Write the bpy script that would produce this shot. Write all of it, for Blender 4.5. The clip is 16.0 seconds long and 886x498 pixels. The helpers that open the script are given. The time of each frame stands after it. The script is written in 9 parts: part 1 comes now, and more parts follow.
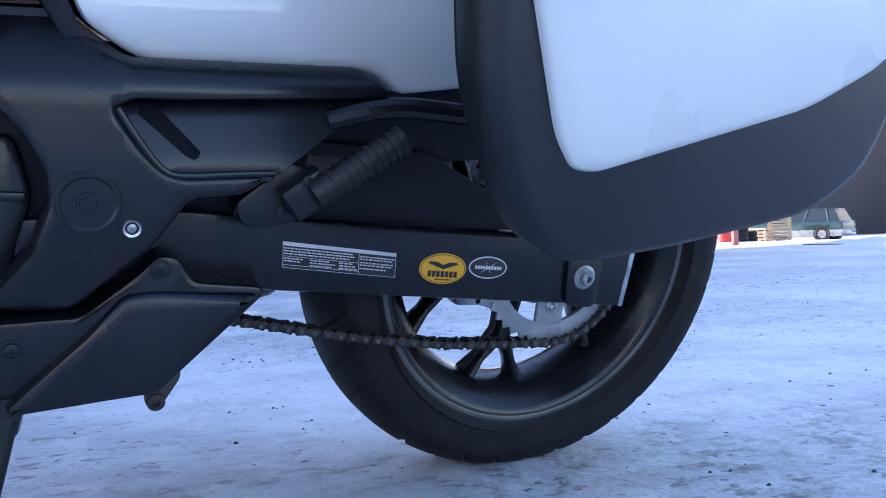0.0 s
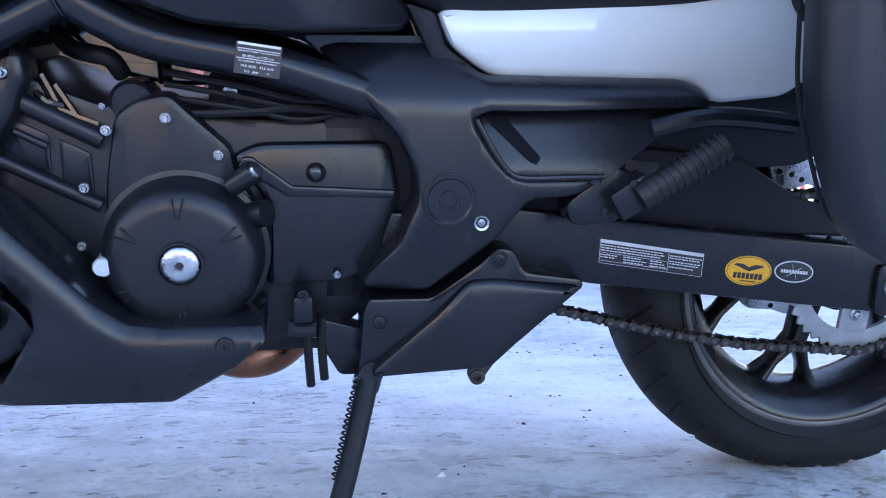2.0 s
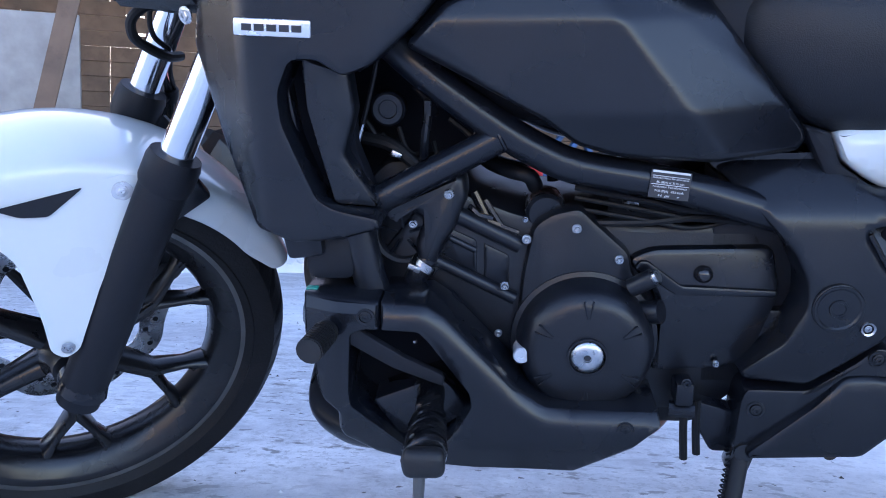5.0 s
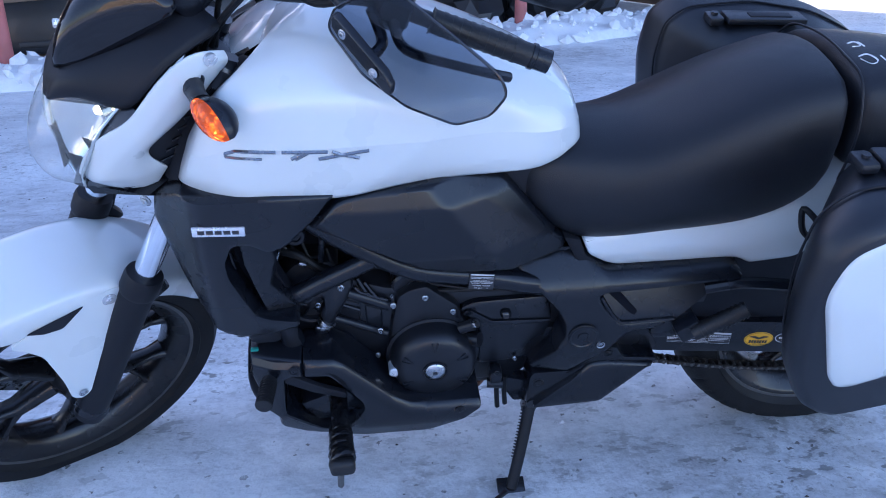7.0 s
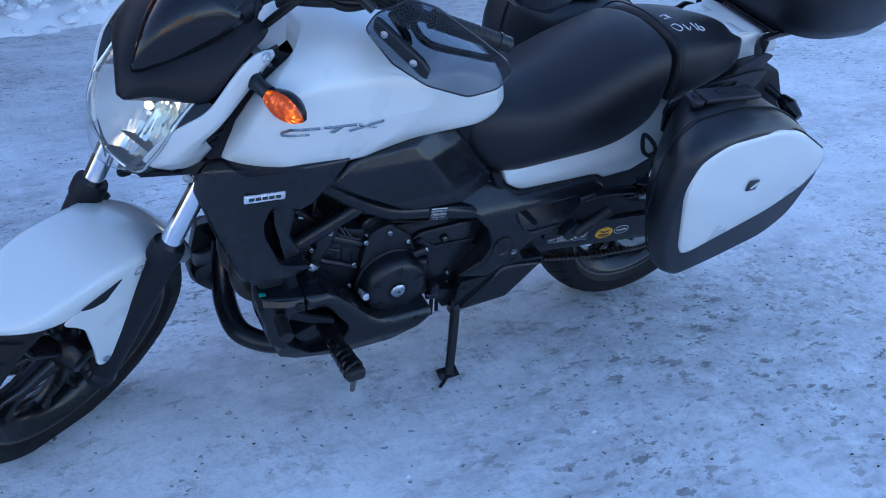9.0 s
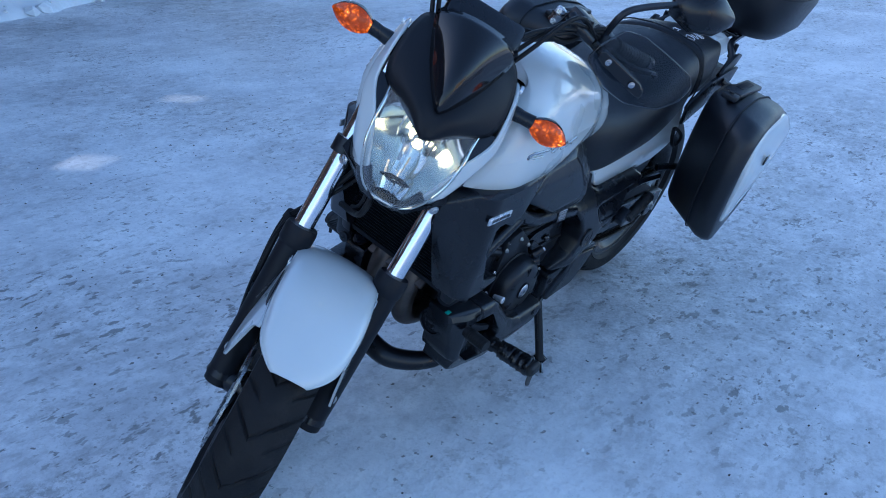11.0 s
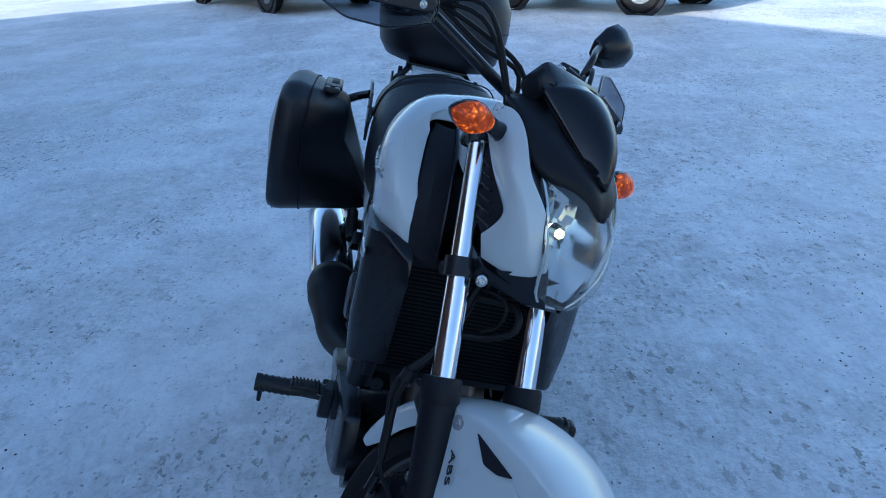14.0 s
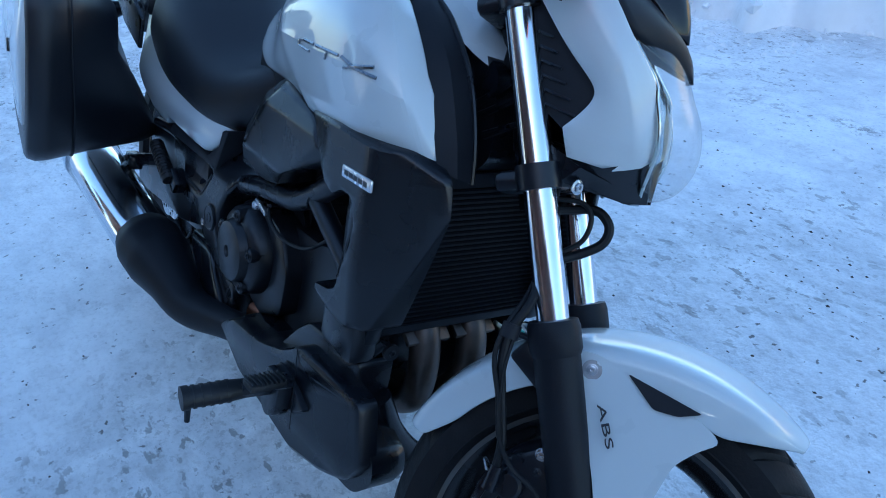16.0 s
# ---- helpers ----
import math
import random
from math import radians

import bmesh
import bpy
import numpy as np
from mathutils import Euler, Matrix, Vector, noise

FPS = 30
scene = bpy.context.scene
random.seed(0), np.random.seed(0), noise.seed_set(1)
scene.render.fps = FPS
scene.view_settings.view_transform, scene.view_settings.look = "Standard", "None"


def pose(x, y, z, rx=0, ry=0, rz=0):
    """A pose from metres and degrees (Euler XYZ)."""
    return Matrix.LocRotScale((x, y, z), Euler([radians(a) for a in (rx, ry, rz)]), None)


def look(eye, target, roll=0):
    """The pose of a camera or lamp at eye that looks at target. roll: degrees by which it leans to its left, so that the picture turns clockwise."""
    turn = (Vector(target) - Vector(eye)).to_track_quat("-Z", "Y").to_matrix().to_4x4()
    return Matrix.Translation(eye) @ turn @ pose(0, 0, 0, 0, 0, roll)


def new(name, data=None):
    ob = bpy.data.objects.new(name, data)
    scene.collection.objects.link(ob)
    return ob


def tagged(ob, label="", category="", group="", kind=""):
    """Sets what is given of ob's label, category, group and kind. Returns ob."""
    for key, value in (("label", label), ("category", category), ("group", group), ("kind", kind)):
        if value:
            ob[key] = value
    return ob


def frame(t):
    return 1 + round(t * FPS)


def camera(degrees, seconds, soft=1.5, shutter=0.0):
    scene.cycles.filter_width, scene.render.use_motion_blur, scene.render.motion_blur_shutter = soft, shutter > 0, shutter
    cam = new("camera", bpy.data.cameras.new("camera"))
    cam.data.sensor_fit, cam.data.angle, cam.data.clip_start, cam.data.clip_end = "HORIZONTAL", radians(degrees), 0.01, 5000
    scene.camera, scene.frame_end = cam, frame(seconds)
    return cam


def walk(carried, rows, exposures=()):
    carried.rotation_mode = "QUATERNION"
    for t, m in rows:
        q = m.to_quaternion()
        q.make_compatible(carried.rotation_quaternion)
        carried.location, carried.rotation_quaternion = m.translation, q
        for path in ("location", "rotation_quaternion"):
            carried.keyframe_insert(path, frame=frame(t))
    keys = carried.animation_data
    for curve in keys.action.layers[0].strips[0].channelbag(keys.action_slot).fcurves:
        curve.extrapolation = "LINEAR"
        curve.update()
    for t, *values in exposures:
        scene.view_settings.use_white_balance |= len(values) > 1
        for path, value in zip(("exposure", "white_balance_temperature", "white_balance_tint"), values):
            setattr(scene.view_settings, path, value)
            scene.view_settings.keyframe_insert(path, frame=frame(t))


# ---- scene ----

# ---------------------------------------------------------------- camera
cam = camera(56.2, 16.0, soft=1.0)
PATH = [
    (0, (-0.601, -1.064, 0.304), (0.274, 0.735, 0.274), -1.98),
    (0.5, (-0.619, -1.069, 0.290), (0.233, 0.739, 0.215), -0.98),
    (1, (-0.645, -1.082, 0.274), (0.068, 0.786, 0.242), -0.34),
    (1.5, (-0.679, -1.097, 0.297), (-0.162, 0.834, 0.255), 0.37),
    (2, (-0.712, -1.116, 0.302), (-0.370, 0.855, 0.283), 0.04),
    (2.5, (-0.740, -1.127, 0.311), (-0.547, 0.864, 0.293), 0.32),
    (3, (-0.784, -1.140, 0.310), (-0.742, 0.860, 0.311), 0.70),
    (3.5, (-0.820, -1.151, 0.319), (-0.889, 0.848, 0.336), 0.75),
    (4, (-0.850, -1.166, 0.321), (-1.010, 0.828, 0.352), 0.79),
    (4.2, (-0.877, -1.169, 0.306), (-1.046, 0.822, 0.370), 0.92),
    (6.3, (-0.940, -1.389, 0.904), (-0.920, 0.512, 0.284), 0.62),
    (6.5, (-0.940, -1.427, 0.958), (-0.874, 0.454, 0.280), 0.28),
    (7, (-0.941, -1.580, 1.055), (-0.759, 0.265, 0.305), -0.87),
    (7.5, (-1.008, -1.745, 1.115), (-0.662, 0.046, 0.296), 0.63),
    (8, (-1.170, -1.836, 1.162), (-0.631, -0.116, 0.295), 2.74),
    (8.5, (-1.381, -1.872, 1.194), (-0.680, -0.218, 0.315), 2.66),
    (9, (-1.548, -1.777, 1.200), (-0.679, -0.201, 0.327), 1.05),
    (9.5, (-1.740, -1.676, 1.227), (-0.746, -0.180, 0.348), 0.63),
    (10, (-2.039, -1.583, 1.245), (-0.928, -0.172, 0.364), 1.46),
    (10.2, (-2.132, -1.534, 1.251), (-0.961, -0.168, 0.377), 1.82),
    (12.3, (-2.623, -0.673, 1.269), (-0.880, -0.111, 0.466), -0.01),
    (12.5, (-2.604, -0.599, 1.278), (-0.830, -0.119, 0.489), -0.68),
    (13, (-2.624, -0.412, 1.292), (-0.788, -0.113, 0.556), -1.64),
    (13.5, (-2.648, -0.202, 1.296), (-0.780, -0.126, 0.586), -2.00),
    (14, (-2.575, -0.052, 1.275), (-0.717, -0.164, 0.542), -2.95),
    (14.5, (-2.459, 0.098, 1.258), (-0.645, -0.190, 0.467), -2.98),
    (15, (-2.335, 0.298, 1.237), (-0.627, -0.246, 0.350), -2.62),
    (15.5, (-2.214, 0.419, 1.233), (-0.632, -0.341, 0.273), -2.66),
    (16, (-2.059, 0.430, 1.210), (-0.594, -0.462, 0.181), -4.12),
]
EXPOSURES = [(0.0, 1.87, 5690, 22), (0.5, 1.72, 5640, 22), (1.0, 1.96, 5780, 24), (2.0, 2.46, 6060, 24), (4.2, 2.49, 6060, 25), (6.3, 1.69, 5690, 25), (7.0, 1.86, 5640, 25), (7.5, 1.86, 5600, 23), (8.2, 1.66, 5520, 20), (9.0, 1.43, 5290, 17), (10.2, 1.33, 5230, 14), (12.3, 1.03, 5230, 9), (13.2, 1.00, 5230, 8), (14.0, 0.84, 5230, 7), (14.5, 0.82, 5180, 7), (15.0, 1.03, 5150, 6), (16.0, 1.45, 5140, 5)]
walk(cam, [(t, look(eye, target, roll)) for t, eye, target, roll in PATH], EXPOSURES)

# ---------------------------------------------------------------- light
# Clear winter sky; the yard lies in the shade of the shed to the north.
SUN_ELEVATION, SUN_AZIMUTH = 19.0, -36.87
world = bpy.data.worlds.new("winter_sky")
scene.world = world
world.use_nodes = True
wn = world.node_tree.nodes
sky = wn.new("ShaderNodeTexSky")
sky.sky_type, sky.sun_disc = "NISHITA", False
sky.sun_elevation, sky.sun_rotation = radians(SUN_ELEVATION), radians(SUN_AZIMUTH)
wn["Background"].inputs["Strength"].default_value = 0.15
world.node_tree.links.new(sky.outputs[0], wn["Background"].inputs["Color"])

sun_data = bpy.data.lights.new("sun", "SUN")
sun_data.energy, sun_data.angle, sun_data.color = 4.5, radians(0.5), (1.0, 0.9, 0.76)
sun = new("sun", sun_data)
sun_from = Vector((math.sin(radians(SUN_AZIMUTH)) * math.cos(radians(SUN_ELEVATION)),
                   math.cos(radians(SUN_AZIMUTH)) * math.cos(radians(SUN_ELEVATION)), math.sin(radians(SUN_ELEVATION))))
sun.matrix_world = look(sun_from * 30, (0, 0, 0))


# ---------------------------------------------------------------- materials
def material(name, color, rough=0.5, metal=0.0, vary=0.15, scale=8.0, fine=120.0, bump=0.05, coat=0.0, rough_vary=0.1,
             dirt=None, dirt_amount=0.0, dirt_scale=5.0, spec=0.5):
    """A surface with colour varying at two sizes, uneven gloss, fine relief and, where given, dirt."""
    m = bpy.data.materials.new(name)
    m.use_nodes = True
    n, l = m.node_tree.nodes, m.node_tree.links
    b = n["Principled BSDF"]
    b.inputs["Metallic"].default_value, b.inputs["Coat Weight"].default_value = metal, coat
    b.inputs["Coat Roughness"].default_value = 0.06
    b.inputs["Specular IOR Level"].default_value = spec
    tc = n.new("ShaderNodeTexCoord")
    big, small = n.new("ShaderNodeTexNoise"), n.new("ShaderNodeTexNoise")
    big.inputs["Scale"].default_value, big.inputs["Detail"].default_value = scale, 5
    small.inputs["Scale"].default_value, small.inputs["Detail"].default_value = fine, 3
    for tex in (big, small):
        l.new(tc.outputs["Object"], tex.inputs["Vector"])
    ramp = n.new("ShaderNodeMapRange")
    ramp.inputs["From Min"].default_value, ramp.inputs["From Max"].default_value = 0.3, 0.7
    ramp.inputs["To Min"].default_value, ramp.inputs["To Max"].default_value = 1 - vary, 1 + vary
    l.new(big.outputs["Fac"], ramp.inputs["Value"])
    mul = n.new("ShaderNodeVectorMath")
    mul.operation = "SCALE"
    mul.inputs[0].default_value = color
    l.new(ramp.outputs[0], mul.inputs["Scale"])
    last = mul.outputs[0]
    if dirt:
        dn = n.new("ShaderNodeTexNoise")
        dn.inputs["Scale"].default_value, dn.inputs["Detail"].default_value, dn.inputs["Roughness"].default_value = dirt_scale, 8, 0.7
        l.new(tc.outputs["Object"], dn.inputs["Vector"])
        dr = n.new("ShaderNodeMapRange")
        dr.inputs["From Min"].default_value, dr.inputs["From Max"].default_value = 0.52, 0.72
        dr.inputs["To Max"].default_value = dirt_amount
        l.new(dn.outputs["Fac"], dr.inputs["Value"])
        mix = n.new("ShaderNodeMix")
        mix.data_type = "RGBA"
        mix.inputs["B"].default_value = (*dirt, 1)
        l.new(dr.outputs[0], mix.inputs["Factor"])
        l.new(last, mix.inputs["A"])
        last = mix.outputs["Result"]
    l.new(last, b.inputs["Base Color"])
    rr = n.new("ShaderNodeMapRange")
    rr.inputs["From Min"].default_value, rr.inputs["From Max"].default_value = 0.3, 0.7
    rr.inputs["To Min"].default_value, rr.inputs["To Max"].default_value = max(rough - rough_vary, 0.02), min(rough + rough_vary, 1)
    l.new(big.outputs["Fac"], rr.inputs["Value"])
    l.new(rr.outputs[0], b.inputs["Roughness"])
    if bump:
        bp = n.new("ShaderNodeBump")
        bp.inputs["Strength"].default_value, bp.inputs["Distance"].default_value = bump, 0.002
        l.new(small.outputs["Fac"], bp.inputs["Height"])
        l.new(bp.outputs[0], b.inputs["Normal"])
    return m


def glowing(name, color, strength):
    m = bpy.data.materials.new(name)
    m.use_nodes = True
    b = m.node_tree.nodes["Principled BSDF"]
    b.inputs["Base Color"].default_value = (*color, 1)
    b.inputs["Emission Color"].default_value = (*color, 1)
    b.inputs["Emission Strength"].default_value = strength
    return m


def glass(name, color, rough=0.02, haze=0.0):
    m = bpy.data.materials.new(name)
    m.use_nodes = True
    n, l = m.node_tree.nodes, m.node_tree.links
    b = n["Principled BSDF"]
    b.inputs["Base Color"].default_value, b.inputs["Roughness"].default_value = (*color, 1), rough
    b.inputs["Coat Weight"].default_value = 0.0
    tr = n.new("ShaderNodeBsdfTransparent")
    tr.inputs["Color"].default_value = (*color, 1)
    gl = n.new("ShaderNodeBsdfGlossy")
    gl.inputs["Roughness"].default_value = rough
    lw, pw, ad = n.new("ShaderNodeLayerWeight"), n.new("ShaderNodeMath"), n.new("ShaderNodeMath")
    pw.operation, ad.operation = "POWER", "MULTIPLY_ADD"
    lw.inputs["Blend"].default_value = 0.5
    pw.inputs[1].default_value, ad.inputs[1].default_value, ad.inputs[2].default_value = 4.0, 0.8, 0.035
    mx = n.new("ShaderNodeMixShader")
    l.new(lw.outputs["Facing"], pw.inputs[0])
    l.new(pw.outputs[0], ad.inputs[0])
    l.new(ad.outputs[0], mx.inputs[0])
    l.new(tr.outputs[0], mx.inputs[1])
    l.new(gl.outputs[0], mx.inputs[2])
    last = mx.outputs[0]
    if haze:
        df, mz = n.new("ShaderNodeBsdfDiffuse"), n.new("ShaderNodeMixShader")
        df.inputs["Color"].default_value = (0.8, 0.82, 0.84, 1)
        mz.inputs[0].default_value = haze
        l.new(last, mz.inputs[1])
        l.new(df.outputs[0], mz.inputs[2])
        last = mz.outputs[0]
    l.new(last, n["Material Output"].inputs["Surface"])
    return m


WHITE = material("pearl_white_paint", (0.575, 0.617, 0.63), 0.30, 0.0, 0.03, 6, 300, 0.0, coat=1.0, rough_vary=0.05, spec=0.3)
WHITE.node_tree.nodes["Principled BSDF"].inputs["Coat Roughness"].default_value = 0.025
MATTE = material("matte_black_plastic", (0.0058, 0.0068, 0.0100), 0.27, 0.0, 0.2, 9, 500, 0.06, rough_vary=0.07, dirt=(0.05, 0.049, 0.050), dirt_amount=0.05, dirt_scale=14, spec=0.46)
VISOR = material("dull_visor_plastic", (0.0085, 0.0095, 0.0130), 0.48, 0.0, 0.15, 9, 600, 0.10, rough_vary=0.05, spec=0.22)
CASE = material("textured_case_plastic", (0.0075, 0.0090, 0.0135), 0.38, 0.0, 0.12, 7, 900, 0.25, rough_vary=0.06)
SATIN = material("satin_black_frame_paint", (0.0075, 0.0088, 0.0128), 0.28, 0.0, 0.15, 9, 300, 0.05, rough_vary=0.08, spec=0.40)
ENGINE = material("black_engine_casting", (0.0080, 0.0090, 0.0125), 0.34, 0.0, 0.2, 25, 420, 0.10, rough_vary=0.07, dirt=(0.045, 0.044, 0.044), dirt_amount=0.06, dirt_scale=18, spec=0.42)
GLOSS = material("gloss_black_paint", (0.012, 0.012, 0.014), 0.16, 0.0, 0.1, 8, 300, 0.02, coat=0.3)
SEAT = material("black_vinyl", (0.0080, 0.0092, 0.0130), 0.45, 0.0, 0.15, 6, 700, 0.35, rough_vary=0.07, spec=0.36)
RUBBER = material("tyre_rubber", (0.0085, 0.0085, 0.0095), 0.58, 0.0, 0.25, 14, 240, 0.35, dirt=(0.07, 0.067, 0.064), dirt_amount=0.14, dirt_scale=12, spec=0.22)
PEGRUB = material("peg_rubber", (0.005, 0.005, 0.006), 0.5, 0.0, 0.2, 30, 200, 0.3)
RIM = material("black_wheel_paint", (0.007, 0.007, 0.0085), 0.26, 0.0, 0.15, 14, 200, 0.05, dirt=(0.14, 0.135, 0.13), dirt_amount=0.07, dirt_scale=40, spec=0.42)
LIP = material("grey_rim_edge", (0.12, 0.117, 0.114), 0.42, 0.7, 0.25, 20, 200, 0.1)
PIPE = material("dull_header_steel", (0.10, 0.085, 0.075), 0.4, 0.8, 0.4, 22, 200, 0.15)
CHROME = material("chrome", (0.76, 0.79, 0.84), 0.13, 1.0, 0.04, 20, 300, 0.0, rough_vary=0.03)
STEEL = material("zinc_steel", (0.46, 0.47, 0.49), 0.27, 1.0, 0.3, 60, 400, 0.2)
ALU = material("dull_sprocket_steel", (0.36, 0.38, 0.40), 0.45, 0.7, 0.2, 30, 300, 0.2)
CHAINM = material("rusty_chain_steel", (0.040, 0.035, 0.033), 0.36, 0.5, 0.4, 60, 300, 0.4)
COPPER = material("heat_tinted_pipe", (0.22, 0.10, 0.06), 0.32, 0.9, 0.45, 22, 200, 0.15)
DARK = material("plain_black_plastic", (0.0110, 0.0124, 0.0170), 0.6, 0.0, 0.2, 20, 200, 0.1, spec=0.25)
# near-black colour in place of the shade inside openings; the surfaces are solid
HOLESHADE = material("hole_shade_black", (0.0090, 0.0100, 0.0140), 0.9, 0.0, 0.1, 20, 200, 0.0, spec=0.05)
FIN = material("radiator_fins", (0.0055, 0.0060, 0.0080), 0.8, 0.0, 0.2, 60, 400, 0.2, spec=0.04)


def amber_lens():
    """A crinkled amber lens with a small lamp lit behind it: dark red to yellow cells, brightest in patches."""
    m = material("lit_amber_lens", (0.38, 0.055, 0.002), 0.25, 0.0, 0.3, 60, 160, 0.3, coat=0.15, spec=0.3)
    n, l = m.node_tree.nodes, m.node_tree.links
    b = n["Principled BSDF"]
    tc, warp, vor, glow, mix, mr = n.new("ShaderNodeTexCoord"), n.new("ShaderNodeTexNoise"), n.new("ShaderNodeTexVoronoi"), n.new("ShaderNodeTexNoise"), n.new("ShaderNodeMath"), n.new("ShaderNodeValToRGB")
    warp.inputs["Scale"].default_value, glow.inputs["Scale"].default_value = 90, 22
    add = n.new("ShaderNodeVectorMath")
    add.operation = "MULTIPLY_ADD"
    add.inputs[1].default_value = (0.018, 0.018, 0.018)
    l.new(tc.outputs["Object"], warp.inputs["Vector"])
    l.new(tc.outputs["Object"], glow.inputs["Vector"])
    l.new(warp.outputs["Color"], add.inputs[0])
    l.new(tc.outputs["Object"], add.inputs[2])
    vor.inputs["Scale"].default_value = 120
    l.new(add.outputs[0], vor.inputs["Vector"])
    mix.operation = "MULTIPLY_ADD"
    mix.inputs[1].default_value = -0.75
    l.new(vor.outputs["Distance"], mix.inputs[0])
    l.new(glow.outputs["Fac"], mix.inputs[2])
    el = mr.color_ramp.elements
    el[0].position, el[0].color = 0.04, (0.035, 0.002, 0.0, 1)
    el[1].position, el[1].color = 0.60, (1.0, 0.52, 0.06, 1)
    for at, c in ((0.22, (0.16, 0.018, 0.0, 1)), (0.42, (0.42, 0.085, 0.002, 1))):
        e = el.new(at)
        e.color = c
    l.new(mix.outputs[0], mr.inputs[0])
    l.new(mr.outputs[0], b.inputs["Emission Color"])
    b.inputs["Emission Strength"].default_value = 1.35
    return m


AMBER = amber_lens()
REDLENS = material("red_lens", (0.35, 0.01, 0.01), 0.15, 0.0, 0.1, 60, 160, 0.3, coat=0.5)
REFLECT = material("lamp_reflector", (0.66, 0.67, 0.62), 0.13, 1.0, 0.03, 25, 60, 0.0, rough_vary=0.03)
BULB = glowing("lit_bulb", (1.0, 0.84, 0.42), 3.6)
LENS = glass("clear_lens", (0.96, 0.97, 0.98), 0.03, haze=0.08)
SMOKE = glass("smoked_acrylic", (0.52, 0.55, 0.60), 0.03)
SCREEN = material("dark_tinted_screen", (0.007, 0.0075, 0.010), 0.07, 0.0, 0.1, 10, 200, 0.0, rough_vary=0.02, spec=0.40)
BADGE = material("silver_badge", (0.72, 0.74, 0.78), 0.25, 0.6, 0.05, 40, 300, 0.03)
GREYBADGE = material("grey_chrome_letters", (0.26, 0.27, 0.29), 0.25, 0.9, 0.08, 60, 300, 0.02)
INK = material("dark_ink", (0.02, 0.02, 0.025), 0.5, 0.0, 0.05, 40, 300, 0.0)
PAPER = material("white_print", (0.62, 0.63, 0.66), 0.5, 0.0, 0.1, 60, 300, 0.0)
YELLOW = material("yellow_sticker", (0.80, 0.42, 0.015), 0.4, 0.0, 0.08, 60, 300, 0.02)
TAPE = material("wrapped_black_tape", (0.006, 0.006, 0.007), 0.16, 0.0, 0.2, 60, 160, 0.5)
CABLE = material("cable_sleeve", (0.007, 0.0075, 0.009), 0.5, 0.0, 0.2, 60, 200, 0.1, spec=0.25)
REDM = material("red_enamel", (0.45, 0.02, 0.03), 0.3, 0.0, 0.1, 40, 200, 0.05)
GREEN = material("green_paint", (0.02, 0.25, 0.2), 0.4, 0.0, 0.1, 40, 200, 0.05)
MIRROR = material("mirror_glass", (0.85, 0.86, 0.88), 0.02, 1.0, 0.0, 5, 50, 0.0, rough_vary=0.01)
CHALK = material("white_paint_marks", (0.6, 0.62, 0.66), 0.8, 0.0, 0.3, 90, 300, 0.3)


# ---------------------------------------------------------------- mesh tools
def empty_thing(name, label, category, m=None, group="", kind=""):
    ob = new(name)
    ob.empty_display_size = 0.1
    if m is not None:
        ob.matrix_world = m
    return tagged(ob, label, category, group, kind)


def part(name, bm, mat, parent, label="", angle=35, bevel=0.0, subsurf=0, m=None):
    """Links a bmesh as one mesh under a thing or a part."""
    if m is not None:
        bmesh.ops.transform(bm, matrix=m, verts=bm.verts)
    bmesh.ops.recalc_face_normals(bm, faces=bm.faces)
    me = bpy.data.meshes.new(name)
    bm.to_mesh(me)
    bm.free()
    me.materials.append(mat)
    me.shade_smooth()
    if not subsurf:
        me.set_sharp_from_angle(angle=radians(angle))
    ob = new(name, me)
    ob.parent = parent
    if bevel:
        b = ob.modifiers.new("worn_edge", "BEVEL")
        b.width, b.segments, b.limit_method, b.angle_limit = bevel, 2, "ANGLE", radians(40)
    if subsurf:
        s = ob.modifiers.new("smooth", "SUBSURF")
        s.levels = s.render_levels = subsurf
    return tagged(ob, label) if label else ob


def join(*bms):
    out = bmesh.new()
    for b in bms:
        me = bpy.data.meshes.new("joined")
        b.to_mesh(me)
        b.free()
        out.from_mesh(me)
        bpy.data.meshes.remove(me)
    return out


def smooth_line(pts, n=4, closed=False):
    """A Catmull-Rom line through the points, n steps to each span."""
    p = [Vector(q) for q in pts]
    out, k = [], len(p)
    for i in range(k if closed else k - 1):
        a, b, c, e = (p[j % k] if closed else p[min(max(j, 0), k - 1)] for j in (i - 1, i, i + 1, i + 2))
        for s in range(n):
            t = s / n
            out.append(0.5 * (2 * b + (c - a) * t + (2 * a - 5 * b + 4 * c - e) * t * t + (3 * b - a - 3 * c + e) * t ** 3))
    if not closed:
        out.append(p[-1])
    return out


def rounded(pts, r=0.012, n=3):
    """A polygon with its corners rounded; works on tuples of any length."""
    p, out = [Vector(q) for q in pts], []
    for i, b in enumerate(p):
        a, c = p[i - 1], p[(i + 1) % len(p)]
        u, v = a - b, c - b
        k = min(r, u.length * 0.4, v.length * 0.4)
        s, e = b + u.normalized() * k, b + v.normalized() * k
        for j in range(n + 1):
            t = j / n
            out.append(s * (1 - t) ** 2 + b * 2 * t * (1 - t) + e * t * t)
    return out


def loft(loops, closed=True, caps=True):
    """A skin over loops of equal length."""
    bm = bmesh.new()
    rows = [[bm.verts.new(v) for v in loop] for loop in loops]
    k = len(rows[0])
    for a, b in zip(rows, rows[1:]):
        for i in range(k if closed else k - 1):
            j = (i + 1) % k
            bm.faces.new((a[i], a[j], b[j], b[i]))
    if caps and closed:
        bm.faces.new(rows[0][::-1])
        bm.faces.new(rows[-1])
    return bm


